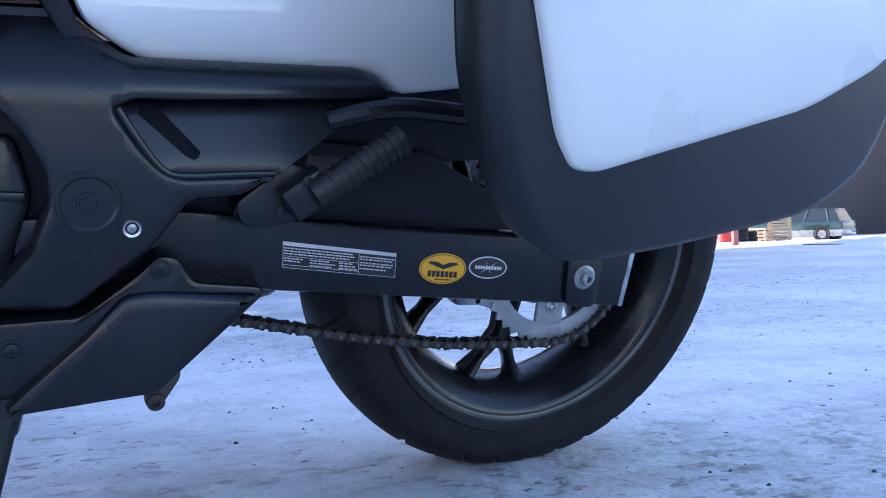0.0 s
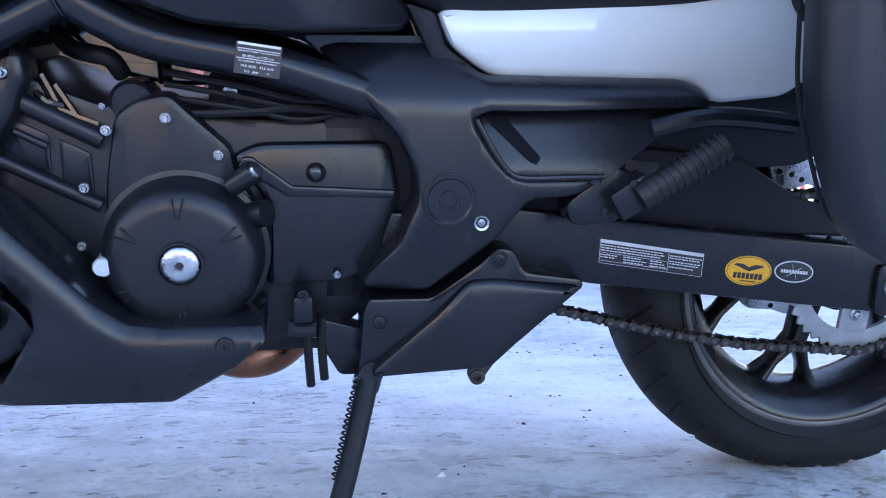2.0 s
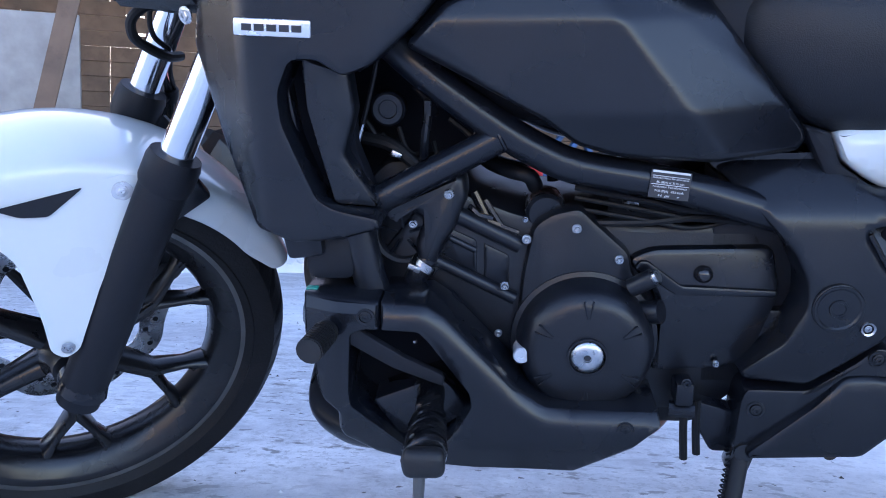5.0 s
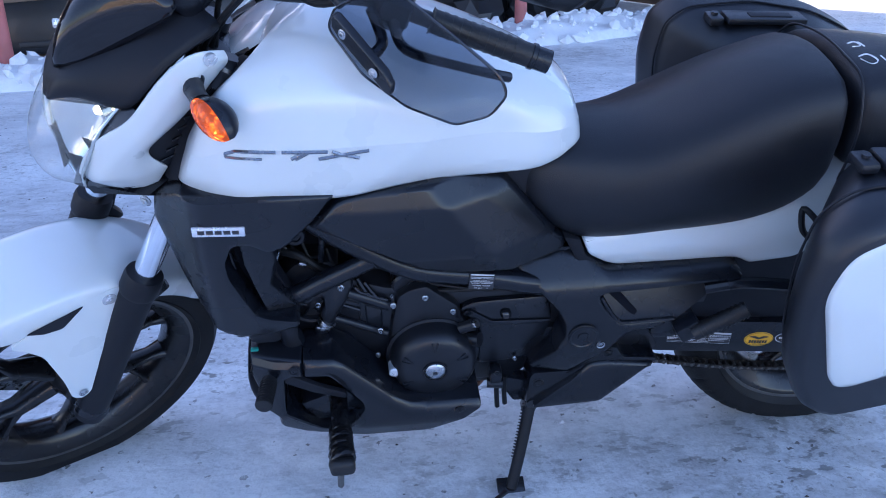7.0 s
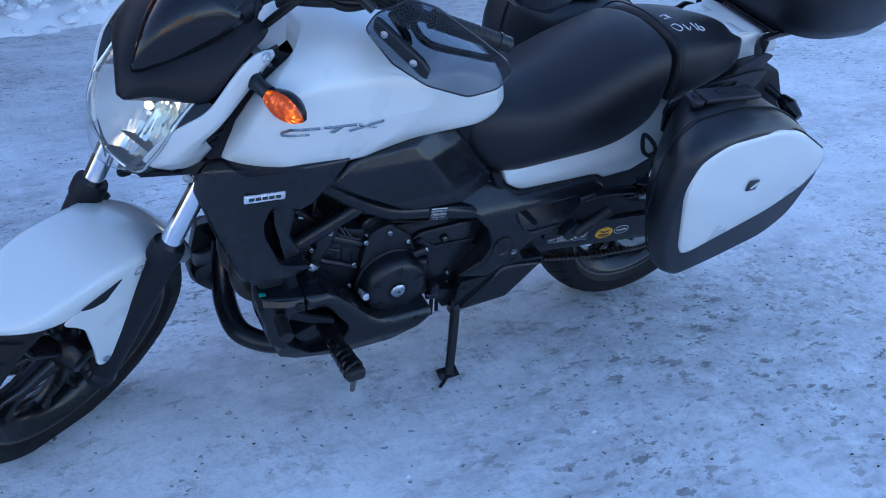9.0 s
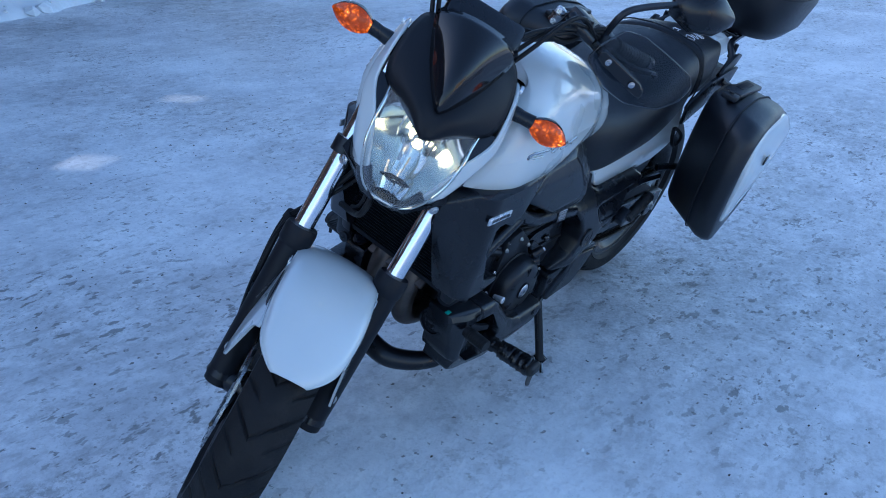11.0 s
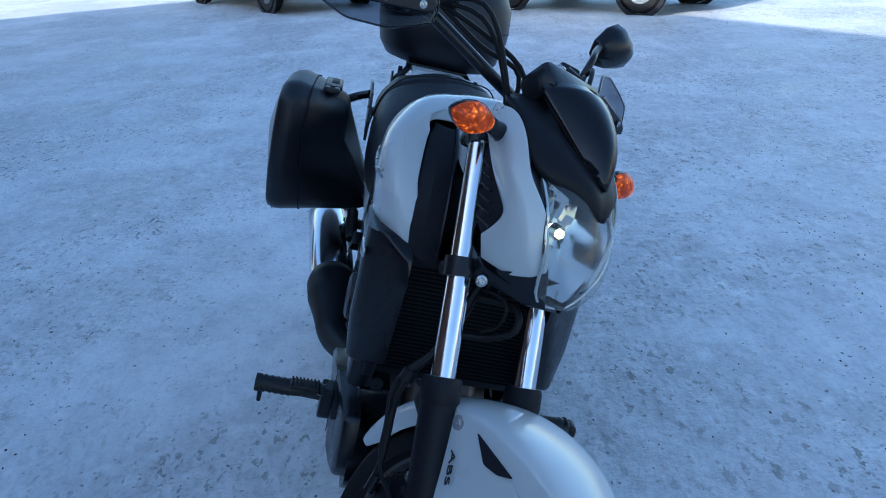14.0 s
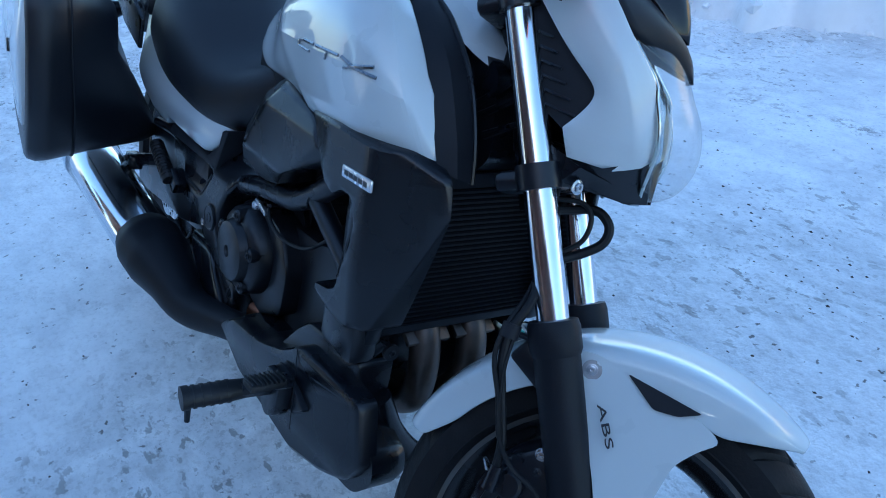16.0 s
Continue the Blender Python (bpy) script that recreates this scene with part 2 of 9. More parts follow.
def slab(outline, y0, y1, edge=0.004, bulge=None, cell=0.0):
    """A side panel: an outline in (x, z) from the inner plane y0 to the outer plane y1, with a rounded outer edge.
    bulge(x, z) adds to y1 where the panel is curved; cell is the size of the pieces that carry the curve."""
    s = 1 if y1 > y0 else -1
    f = bulge or (lambda x, z: 0.0)
    c = Vector((sum(p[0] for p in outline) / len(outline), sum(p[1] for p in outline) / len(outline)))
    n = len(outline)
    area = sum(outline[i - 1][0] * outline[i][1] - outline[i][0] * outline[i - 1][1] for i in range(n))
    turn = 1 if area > 0 else -1
    inner = []
    for i in range(n):
        a, b, e = (Vector(outline[j % n][:2]) for j in (i - 1, i, i + 1))
        d = (b - a).normalized() + (e - b).normalized()
        nrm = Vector((-d.y, d.x)).normalized() * turn if d.length > 1e-6 else Vector((0, 0))
        inner.append(b + nrm * edge)
    bm = bmesh.new()
    rows = [[bm.verts.new((p[0], y0, p[1])) for p in outline],
            [bm.verts.new((p[0], y1 + f(p[0], p[1]) - s * edge, p[1])) for p in outline],
            [bm.verts.new((0.7 * p[0] + 0.3 * q[0], y1 + f(p[0], p[1]) - s * edge * 0.3, 0.7 * p[1] + 0.3 * q[1])) for p, q in zip(outline, inner)],
            [bm.verts.new((q[0], y1 + f(q[0], q[1]), q[1])) for q in inner]]
    for a, b in zip(rows, rows[1:]):
        for i in range(n):
            j = (i + 1) % n
            bm.faces.new((a[i], a[j], b[j], b[i]))
    top = bm.faces.new(rows[-1])
    bm.faces.new(rows[0][::-1])
    if not cell:
        bmesh.ops.triangulate(bm, faces=[top])
        return bm
    faces = [top]
    for axis in (0, 2):
        lo, hi = min(v.co[axis] for v in rows[-1]), max(v.co[axis] for v in rows[-1])
        for i in range(1, int((hi - lo) / cell) + 1):
            at, way = [0, 0, 0], [0, 0, 0]
            at[axis], way[axis] = lo + cell * i, 1
            geom = list({g for q in faces for g in (*q.verts, *q.edges)}) + faces
            res = bmesh.ops.bisect_plane(bm, geom=geom, dist=1e-6, plane_co=at, plane_no=way)
            faces = [g for g in res["geom"] if isinstance(g, bmesh.types.BMFace)]
    for v in {v for q in faces for v in q.verts}:
        v.co.y = y1 + f(v.co.x, v.co.z)
    return bm


def soft(t, w=0.012):
    """Zero below, rising in a straight line above, with a rounded knee of half-width w."""
    return 0.0 if t < -w else t if t > w else (t + w) ** 2 / (4 * w)


def skin(outline, thick=0.004, way=(0, 1, 0)):
    """A thin moulded panel through an outline in space, thickened along way."""
    w = Vector(way).normalized() * thick
    bm = bmesh.new()
    a = [bm.verts.new(p) for p in outline]
    b = [bm.verts.new(Vector(p) + w) for p in outline]
    n = len(a)
    f1, f2 = bm.faces.new(a), bm.faces.new(b[::-1])
    for i in range(n):
        j = (i + 1) % n
        bm.faces.new((a[j], a[i], b[i], b[j]))
    bmesh.ops.triangulate(bm, faces=[f1, f2])
    return bm


def tube(pts, r, seg=10, n=5, closed=False, smooth=True, flat=1.0):
    """A round bar along points; r may be a number or one number per point."""
    line = smooth_line(pts, n, closed) if smooth and len(pts) > 2 else [Vector(p) for p in pts]
    k = len(line)
    rs = [r] * k if not isinstance(r, (list, tuple)) else [r[min(int(i / max(k - 1, 1) * (len(r) - 1)), len(r) - 2)] * (1 - (i / max(k - 1, 1) * (len(r) - 1)) % 1)
                                                           + r[min(int(i / max(k - 1, 1) * (len(r) - 1)) + 1, len(r) - 1)] * ((i / max(k - 1, 1) * (len(r) - 1)) % 1) for i in range(k)]
    if isinstance(r, (list, tuple)):
        rs[-1] = r[-1]
    loops, up = [], None
    for i, p in enumerate(line):
        d = (line[(i + 1) % k] - line[i - 1]) if closed else (line[min(i + 1, k - 1)] - line[max(i - 1, 0)])
        d.normalize()
        if up is None:
            up = d.orthogonal().normalized()
        up = (up - d * up.dot(d)).normalized()
        side = d.cross(up)
        loops.append([p + (up * math.cos(2 * math.pi * s / seg) + side * math.sin(2 * math.pi * s / seg) * flat) * rs[i] for s in range(seg)])
    if closed:
        loops.append(loops[0])
        return loft(loops, caps=False)
    return loft(loops)


def lathe(profile, center=(0, 0, 0), seg=48, axis="y", closed=False):
    """Turns a profile of (radius, along) about an axis through center."""
    bm = bmesh.new()
    rows = []
    for i in range(seg):
        a = 2 * math.pi * i / seg
        row = []
        for r, h in profile:
            v = {"y": (r * math.cos(a), h, r * math.sin(a)), "x": (h, r * math.cos(a), r * math.sin(a)), "z": (r * math.cos(a), r * math.sin(a), h)}[axis]
            row.append(bm.verts.new(Vector(v) + Vector(center)))
        rows.append(row)
    k = len(profile)
    for i in range(seg):
        a, b = rows[i], rows[(i + 1) % seg]
        for j in range(k if closed else k - 1):
            bm.faces.new((a[j], a[(j + 1) % k], b[(j + 1) % k], b[j]))
    bmesh.ops.remove_doubles(bm, verts=bm.verts, dist=1e-6)
    if not closed:
        bmesh.ops.holes_fill(bm, edges=[e for e in bm.edges if len(e.link_faces) == 1])
    return bm


def box(size, m=None, edge=0.0, seg=2):
    bm = bmesh.new()
    bmesh.ops.create_cube(bm, size=1.0)
    bmesh.ops.scale(bm, vec=size, verts=bm.verts)
    if edge:
        bmesh.ops.bevel(bm, geom=bm.edges[:], offset=edge, segments=seg, profile=0.5, affect="EDGES")
    if m is not None:
        bmesh.ops.transform(bm, matrix=m, verts=bm.verts)
    return bm


def bolt(p, way, r=0.008, h=0.006, washer=True):
    """A flanged hexagon bolt head at p that faces along way."""
    q = Vector(way).to_track_quat("Z", "Y").to_matrix().to_4x4()
    m = Matrix.Translation(p) @ q
    r, h = r * 0.78, h * 0.8
    a = lathe([(0.0, 0.0), (r * 1.25, 0.0), (r * 1.25, h * 0.3), (r * 1.05, h * 0.45)] if washer else [(0, 0), (r, 0), (r, h * 0.3)], seg=16, axis="z")
    b = lathe([(0.0, 0.0), (r * 0.85, 0.0), (r * 0.85, h * 0.85), (r * 0.7, h), (r * 0.38, h), (r * 0.3, h * 0.6), (0, h * 0.6)], seg=6, axis="z")
    bm = join(a, b)
    bmesh.ops.transform(bm, matrix=m, verts=bm.verts)
    return bm


def lettering(name, text, size, mat, parent, m, depth=0.0008, label=""):
    c = bpy.data.curves.new(name, "FONT")
    c.body, c.size, c.extrude, c.align_x, c.align_y = text, size, depth, "CENTER", "CENTER"
    tmp = new(name, c)
    dg = bpy.context.evaluated_depsgraph_get()
    me = bpy.data.meshes.new_from_object(tmp.evaluated_get(dg))
    bpy.data.objects.remove(tmp)
    bm = bmesh.new()
    bm.from_mesh(me)
    return part(name, bm, mat, parent, label, m=m)


def mirrored(bm):
    bmesh.ops.transform(bm, matrix=Matrix.Diagonal((1, -1, 1, 1)), verts=bm.verts)
    bmesh.ops.reverse_faces(bm, faces=bm.faces)
    return bm


# ---------------------------------------------------------------- ground
def snow_material():
    m = bpy.data.materials.new("packed_snow_and_ice")
    m.use_nodes = True
    n, l = m.node_tree.nodes, m.node_tree.links
    b = n["Principled BSDF"]
    tc = n.new("ShaderNodeTexCoord")

    def tex(scale, detail=6, rough=0.6, stretch=(1, 1, 1)):
        mp = n.new("ShaderNodeMapping")
        mp.inputs["Scale"].default_value = stretch
        t = n.new("ShaderNodeTexNoise")
        t.inputs["Scale"].default_value, t.inputs["Detail"].default_value, t.inputs["Roughness"].default_value = scale, detail, rough
        l.new(tc.outputs["Object"], mp.inputs["Vector"])
        l.new(mp.outputs[0], t.inputs["Vector"])
        return t.outputs["Fac"]

    def ramp(fac, a, b_, lo=0.0, hi=1.0):
        r = n.new("ShaderNodeMapRange")
        for k, v in (("From Min", a), ("From Max", b_), ("To Min", lo), ("To Max", hi)):
            r.inputs[k].default_value = v
        l.new(fac, r.inputs["Value"])
        return r.outputs[0]

    def mix(fac, a, b_):
        x = n.new("ShaderNodeMix")
        x.data_type = "RGBA"
        l.new(fac, x.inputs["Factor"])
        for k, v in (("A", a), ("B", b_)):
            if isinstance(v, tuple):
                x.inputs[k].default_value = (*v, 1)
            else:
                l.new(v, x.inputs[k])
        return x.outputs["Result"]

    def times(p, q):
        x = n.new("ShaderNodeMath")
        x.operation = "MULTIPLY"
        l.new(p, x.inputs[0])
        l.new(q, x.inputs[1])
        return x.outputs[0]

    def chips(scale, share, size):
        """Scattered bits: one to a cell, in a share of the cells, with ragged outlines."""
        wob, add, vor, sep = n.new("ShaderNodeTexNoise"), n.new("ShaderNodeVectorMath"), n.new("ShaderNodeTexVoronoi"), n.new("ShaderNodeSeparateColor")
        wob.inputs["Scale"].default_value, wob.inputs["Detail"].default_value = scale * 1.7, 3
        l.new(tc.outputs["Object"], wob.inputs["Vector"])
        add.operation = "MULTIPLY_ADD"
        l.new(wob.outputs["Color"], add.inputs[0])
        add.inputs[1].default_value = (1.1 / scale,) * 3
        l.new(tc.outputs["Object"], add.inputs[2])
        vor.inputs["Scale"].default_value = scale
        l.new(add.outputs[0], vor.inputs["Vector"])
        l.new(vor.outputs["Color"], sep.inputs[0])
        return times(ramp(vor.outputs["Distance"], size, size * 0.7), ramp(sep.outputs[0], share, share + 0.03))

    ice = ramp(tex(1.1, 6, 0.6), 0.38, 0.66)
    trod = ramp(tex(0.55, 6, 0.62), 0.42, 0.58)
    col = mix(ice, (0.93, 0.93, 0.93), (0.76, 0.77, 0.79))
    # trodden grey, rough in itself
    col = mix(times(trod, ramp(tex(7, 6, 0.66, (0.6, 1.4, 1)), 0.36, 0.66, 0.1, 0.74)), col, (0.47, 0.47, 0.48))
    col = mix(ramp(tex(3.0, 5, 0.6, (0.6, 1.5, 1)), 0.46, 0.70, 0.0, 0.42), col, (0.55, 0.55, 0.57))
    # shading of finger-wide crumbly relief put into the colour: pale crusts, grey hollows
    col = mix(times(ramp(trod, 0.0, 1.0, 0.20, 1.0), ramp(tex(24, 5, 0.66, (0.7, 1.3, 1)), 0.50, 0.64, 0.0, 0.42)), col, (0.36, 0.35, 0.35))
    col = mix(ramp(tex(15, 4, 0.62), 0.52, 0.68, 0.0, 0.60), col, (0.95, 0.95, 0.95))
    col = mix(ramp(tex(75, 3, 0.6), 0.52, 0.68, 0.0, 0.20), col, (0.36, 0.35, 0.34))
    # wheel tracks: long bands in which the dirt lies thicker
    band = ramp(tex(1.0, 5, 0.62, (0.28, 1.5, 1)), 0.52, 0.66, 0.10, 1.0)
    heap = times(band, ramp(tex(5.5, 5, 0.7), 0.44, 0.62))
    col = mix(times(heap, ramp(tex(34, 4, 0.7), 0.47, 0.56, 0.0, 0.85)), col, (0.20, 0.185, 0.17))
    col = mix(times(ramp(tex(2.3, 4, 0.6), 0.36, 0.62, 0.25, 1.0), chips(40, 0.82, 0.26)), col, (0.13, 0.12, 0.11))
    dirty = ramp(tex(0.7, 6, 0.65), 0.44, 0.60, 0.06, 1.0)
    fleck = ramp(tex(24, 3, 0.6, (0.75, 1.35, 1)), 0.595, 0.64, 0.0, 0.8)
    col = mix(times(dirty, fleck), col, (0.17, 0.16, 0.155))
    col = mix(times(dirty, ramp(tex(60, 4, 0.7), 0.53, 0.61, 0.0, 0.45)), col, (0.26, 0.25, 0.24))
    col = mix(times(ramp(tex(1.7, 4, 0.6), 0.40, 0.62, 0.15, 1.0), chips(17, 0.93, 0.13)), col, (0.12, 0.11, 0.10))
    l.new(col, b.inputs["Base Color"])
    l.new(ramp(ice, 0, 1, 0.75, 0.38), b.inputs["Roughness"])
    bp = n.new("ShaderNodeBump")
    bp.inputs["Strength"].default_value, bp.inputs["Distance"].default_value = 0.40, 0.018
    hsum = n.new("ShaderNodeMath")
    hsum.operation = "ADD"
    l.new(tex(13, 8, 0.72), hsum.inputs[0])
    l.new(tex(40, 4, 0.6), hsum.inputs[1])
    l.new(hsum.outputs[0], bp.inputs["Height"])
    l.new(bp.outputs[0], b.inputs["Normal"])
    return m


SNOW = snow_material()


def ground_height(x, y):
    """Packed snow: slight lumps, ruts along the drive, level under the motorcycle."""
    lumps = 0.009 * noise.fractal(Vector((x * 2.6, y * 2.6, 0.3)), 0.7, 2.2, 5)
    swell = 0.02 * noise.noise(Vector((x * 0.35, y * 0.35, 7.0)))
    near = min(1.0, max(0.0, (math.hypot((x + 0.75) / 1.1, y) - 0.35) / 1.4))
    return lumps * (0.35 + 0.65 * near) + swell * near - 0.012 - fall(x, y)


def fall(x, y):
    """The drive runs gently downhill beyond the yard."""
    t = min(1.0, max(0.0, (0.74 * x + 0.67 * y - 16.0) / 17.0))
    return 0.48 * t * t * (3 - 2 * t)


def graded(lo, hi, fine_lo, fine_hi, step, grow=1.22):
    vals = list(np.arange(fine_lo, fine_hi + 1e-6, step))
    s, v = step, fine_hi
    while v < hi:
        s *= grow
        v += s
        vals.append(min(v, hi))
    s, v = step, fine_lo
    while v > lo:
        s *= grow
        v -= s
        vals.insert(0, max(v, lo))
    return vals


def build_ground():
    xs, ys = graded(-400, 400, -3.2, 2.6, 0.025), graded(-400, 400, -1.8, 2.6, 0.025)
    verts = [(x, y, ground_height(x, y) if abs(x) < 60 and abs(y) < 60 else -0.012 - fall(x, y)) for y in ys for x in xs]
    w = len(xs)
    faces = [(j * w + i, j * w + i + 1, (j + 1) * w + i + 1, (j + 1) * w + i) for j in range(len(ys) - 1) for i in range(w - 1)]
    me = bpy.data.meshes.new("ground")
    me.from_pydata(verts, [], faces)
    me.materials.append(SNOW)
    me.shade_smooth()
    return tagged(new("ground", me), "trampled packed snow and ice with dirty tracks", "ground", kind="structure")


build_ground()

# ---------------------------------------------------------------- motorcycle
# Bike space: x to the rear from the rear axle, y to its right, z up in its own plane. It leans on its side stand.
LEAN = Matrix(((0.99993, -0.00324, -0.01148, 0), (0.0, 0.96234, -0.27184, 0), (0.01193, 0.27182, 0.96227, 0), (0, 0, 0, 1))) @ Matrix.Translation((0, 0, -0.0141))
CASTER, STEER_ANGLE = radians(27.7), radians(34.9)
AXIS = Vector((math.sin(CASTER), 0, math.cos(CASTER)))
PIVOT = Vector((-1.642, 0, 0))
STEER = Matrix.Translation(PIVOT) @ Matrix.Rotation(STEER_ANGLE, 4, AXIS) @ Matrix.Translation(-PIVOT)
FAX, RAX = Vector((-1.53, 0, 0.30)), Vector((0, 0, 0.312))
bike = empty_thing("motorcycle", "white and matte black motorcycle leaning on its side stand", "motorcycle", LEAN)


def tyre(prof, c, radius, w):
    """The carcass turned from its profile, with slanted tread grooves sunk into both shoulders."""
    n, per = 288, 8
    verts, k = [], len(prof)
    for i in range(n):
        for r, y in prof:
            t = abs(y) / w
            a = 2 * math.pi * (i + (per / 2 if y > 0 else 0)) / n - 0.20 * t
            tread = r > radius - 0.0245
            long = (i // per) % 2 == 0
            if tread and i % per == 0 and (0.15 if long else 0.5) < t:
                r -= 0.0055
            verts.append((c.x + r * math.cos(a), y, c.z + r * math.sin(a)))
    bm = bmesh.new()
    vs = [bm.verts.new(v) for v in verts]
    for i in range(n):
        for j in range(k):
            a, b = i * k, ((i + 1) % n) * k
            bm.faces.new((vs[a + j], vs[a + (j + 1) % k], vs[b + (j + 1) % k], vs[b + j]))
    bmesh.ops.recalc_face_normals(bm, faces=bm.faces)
    return bm


def wheel(name, c, radius, width, rim_r, spokes, m, disc_y, label):
    """A cast wheel: tyre with grooves, rim, forked spokes, hub and brake disc."""
    half, w = rim_r, width / 2
    prof = [(half + 0.004, -w * 0.70), (half + 0.015, -w * 0.80), (half + 0.024, -w * 0.95), (half + (radius - half) * 0.50, -w), (half + (radius - half) * 0.66, -w * 0.985), (radius - 0.023, -w * 0.89), (radius - 0.015, -w * 0.75),
            (radius - 0.008, -w * 0.57), (radius - 0.0035, -w * 0.38), (radius - 0.0012, -w * 0.2), (radius, 0)]
    prof += [(r, -y) for r, y in prof[-2::-1]]
    root = part(name, tyre(prof, c, radius, w), RUBBER, bike, label, angle=35, m=m)
    root.name = name
    for side in (-1, 1):
        part("sidewall_ring", lathe([(half + 0.0225, side * (w * 0.955)), (half + 0.0245, side * (w * 0.985)), (half + 0.0265, side * (w * 0.955))], c, 96, closed=True), RUBBER, root, m=m)
    rp = [(half + 0.015, -w * 0.78), (half + 0.005, -w * 0.775), (half - 0.001, -w * 0.70), (half - 0.010, -w * 0.58), (half - 0.022, -w * 0.40), (half - 0.027, -w * 0.2), (half - 0.027, w * 0.2),
          (half - 0.022, w * 0.40), (half - 0.010, w * 0.58), (half - 0.001, w * 0.70), (half + 0.005, w * 0.775), (half + 0.015, w * 0.78), (half + 0.006, w * 0.68), (half + 0.002, 0), (half + 0.006, -w * 0.68)]
    rim = part("rim", lathe(rp, c, 96, closed=True), RIM, root, "black cast rim", angle=50, m=m)
    for s in (-1, 1):
        part("rim_lip", lathe([(half + 0.0165, s * w * 0.775), (half + 0.0165, s * w * 0.80), (half + 0.012, s * w * 0.805), (half + 0.0085, s * w * 0.785), (half + 0.009, s * w * 0.76)], c, 96, closed=True), LIP, rim, "pale grey metal rim edge", m=m)
    part("hub", lathe([(0, -0.06), (0.032, -0.06), (0.036, -0.045), (0.046, -0.03), (0.046, 0.03), (0.036, 0.045), (0.032, 0.06), (0, 0.06)], c, 40), RIM, root, m=m)
    for k in range(spokes):
        a = 2 * math.pi * k / spokes + 0.35
        bms = []
        for fork in (-0.215, 0.215):
            e1 = Vector((math.cos(a), 0, math.sin(a)))
            e2 = Vector((math.cos(a + fork), 0, math.sin(a + fork)))
            p0, p1, p2 = c + e1 * 0.035, c + e1 * (half * 0.58) + (e2 - e1) * 0.012, c + e2 * (half - 0.022)
            loops = []
            for p, tw, dw in ((p0, 0.018, 0.032), (p1, 0.0100, 0.022), (p1.lerp(p2, 0.6), 0.0072, 0.017), (p2, 0.0125, 0.024)):
                d = (p2 - p0).normalized()
                side = d.cross(Vector((0, 1, 0)))
                loops.append([p + side * tw * math.cos(q) + Vector((0, 1, 0)) * dw * math.sin(q) for q in [2 * math.pi * i / 10 for i in range(10)]])
            bms.append(loft(loops))
        part("spoke", join(*bms), RIM, root, angle=60, m=m)
    # wavy drilled brake disc
    ring = bmesh.new()
    n, dr = 96, 0.145 if radius < 0.305 else 0.115
    outer = [dr + 0.004 * math.cos(9 * 2 * math.pi * i / n) for i in range(n)]
    inner = [dr - 0.038 + 0.004 * math.cos(9 * 2 * math.pi * i / n) for i in range(n)]
    rows = []
    for i in range(n):
        a = 2 * math.pi * i / n
        e = Vector((math.cos(a), 0, math.sin(a)))
        rows.append([ring.verts.new(c + e * r + Vector((0, y, 0))) for r, y in ((inner[i], disc_y - 0.0025), (outer[i], disc_y - 0.0025), (outer[i], disc_y + 0.0025), (inner[i], disc_y + 0.0025))])
    for i in range(n):
        p, q = rows[i], rows[(i + 1) % n]
        for j in range(4):
            ring.faces.new((p[j], p[(j + 1) % 4], q[(j + 1) % 4], q[j]))
    disc = part("brake_disc", ring, STEEL, root, "drilled steel brake disc", m=m)
    holes = []
    for k in range(36):
        a = 2 * math.pi * k / 36
        r = dr - 0.019 + 0.009 * (k % 3 - 1)
        p = c + Vector((math.cos(a) * r, disc_y, math.sin(a) * r))
        holes.append(lathe([(0, -0.0031), (0.0042, -0.0031), (0.0042, 0.0031), (0, 0.0031)], p, 10))
    part("disc_holes", join(*holes), DARK, disc, m=m)
    arms = []
    for k in range(6):
        a = 2 * math.pi * k / 6
        e = Vector((math.cos(a), 0, math.sin(a)))
        arms.append(tube([c + e * 0.04 + Vector((0, disc_y * 0.8, 0)), c + e * (dr - 0.034) + Vector((0, disc_y, 0))], [0.012, 0.007], 8))
    part("disc_carrier", join(*arms), RIM, root, m=m)
    return root


NO = Matrix.Identity(4)
front_wheel = wheel("front_wheel", FAX, 0.300, 0.120, 0.216, 6, STEER, 0.068, "front wheel with a grooved black tyre on a black cast rim")
rear_wheel = wheel("rear_wheel", RAX, 0.312, 0.160, 0.216, 6, NO, 0.075, "rear wheel with a grooved black tyre on a black cast rim")

# --- sprocket and chain
SPY = -0.088


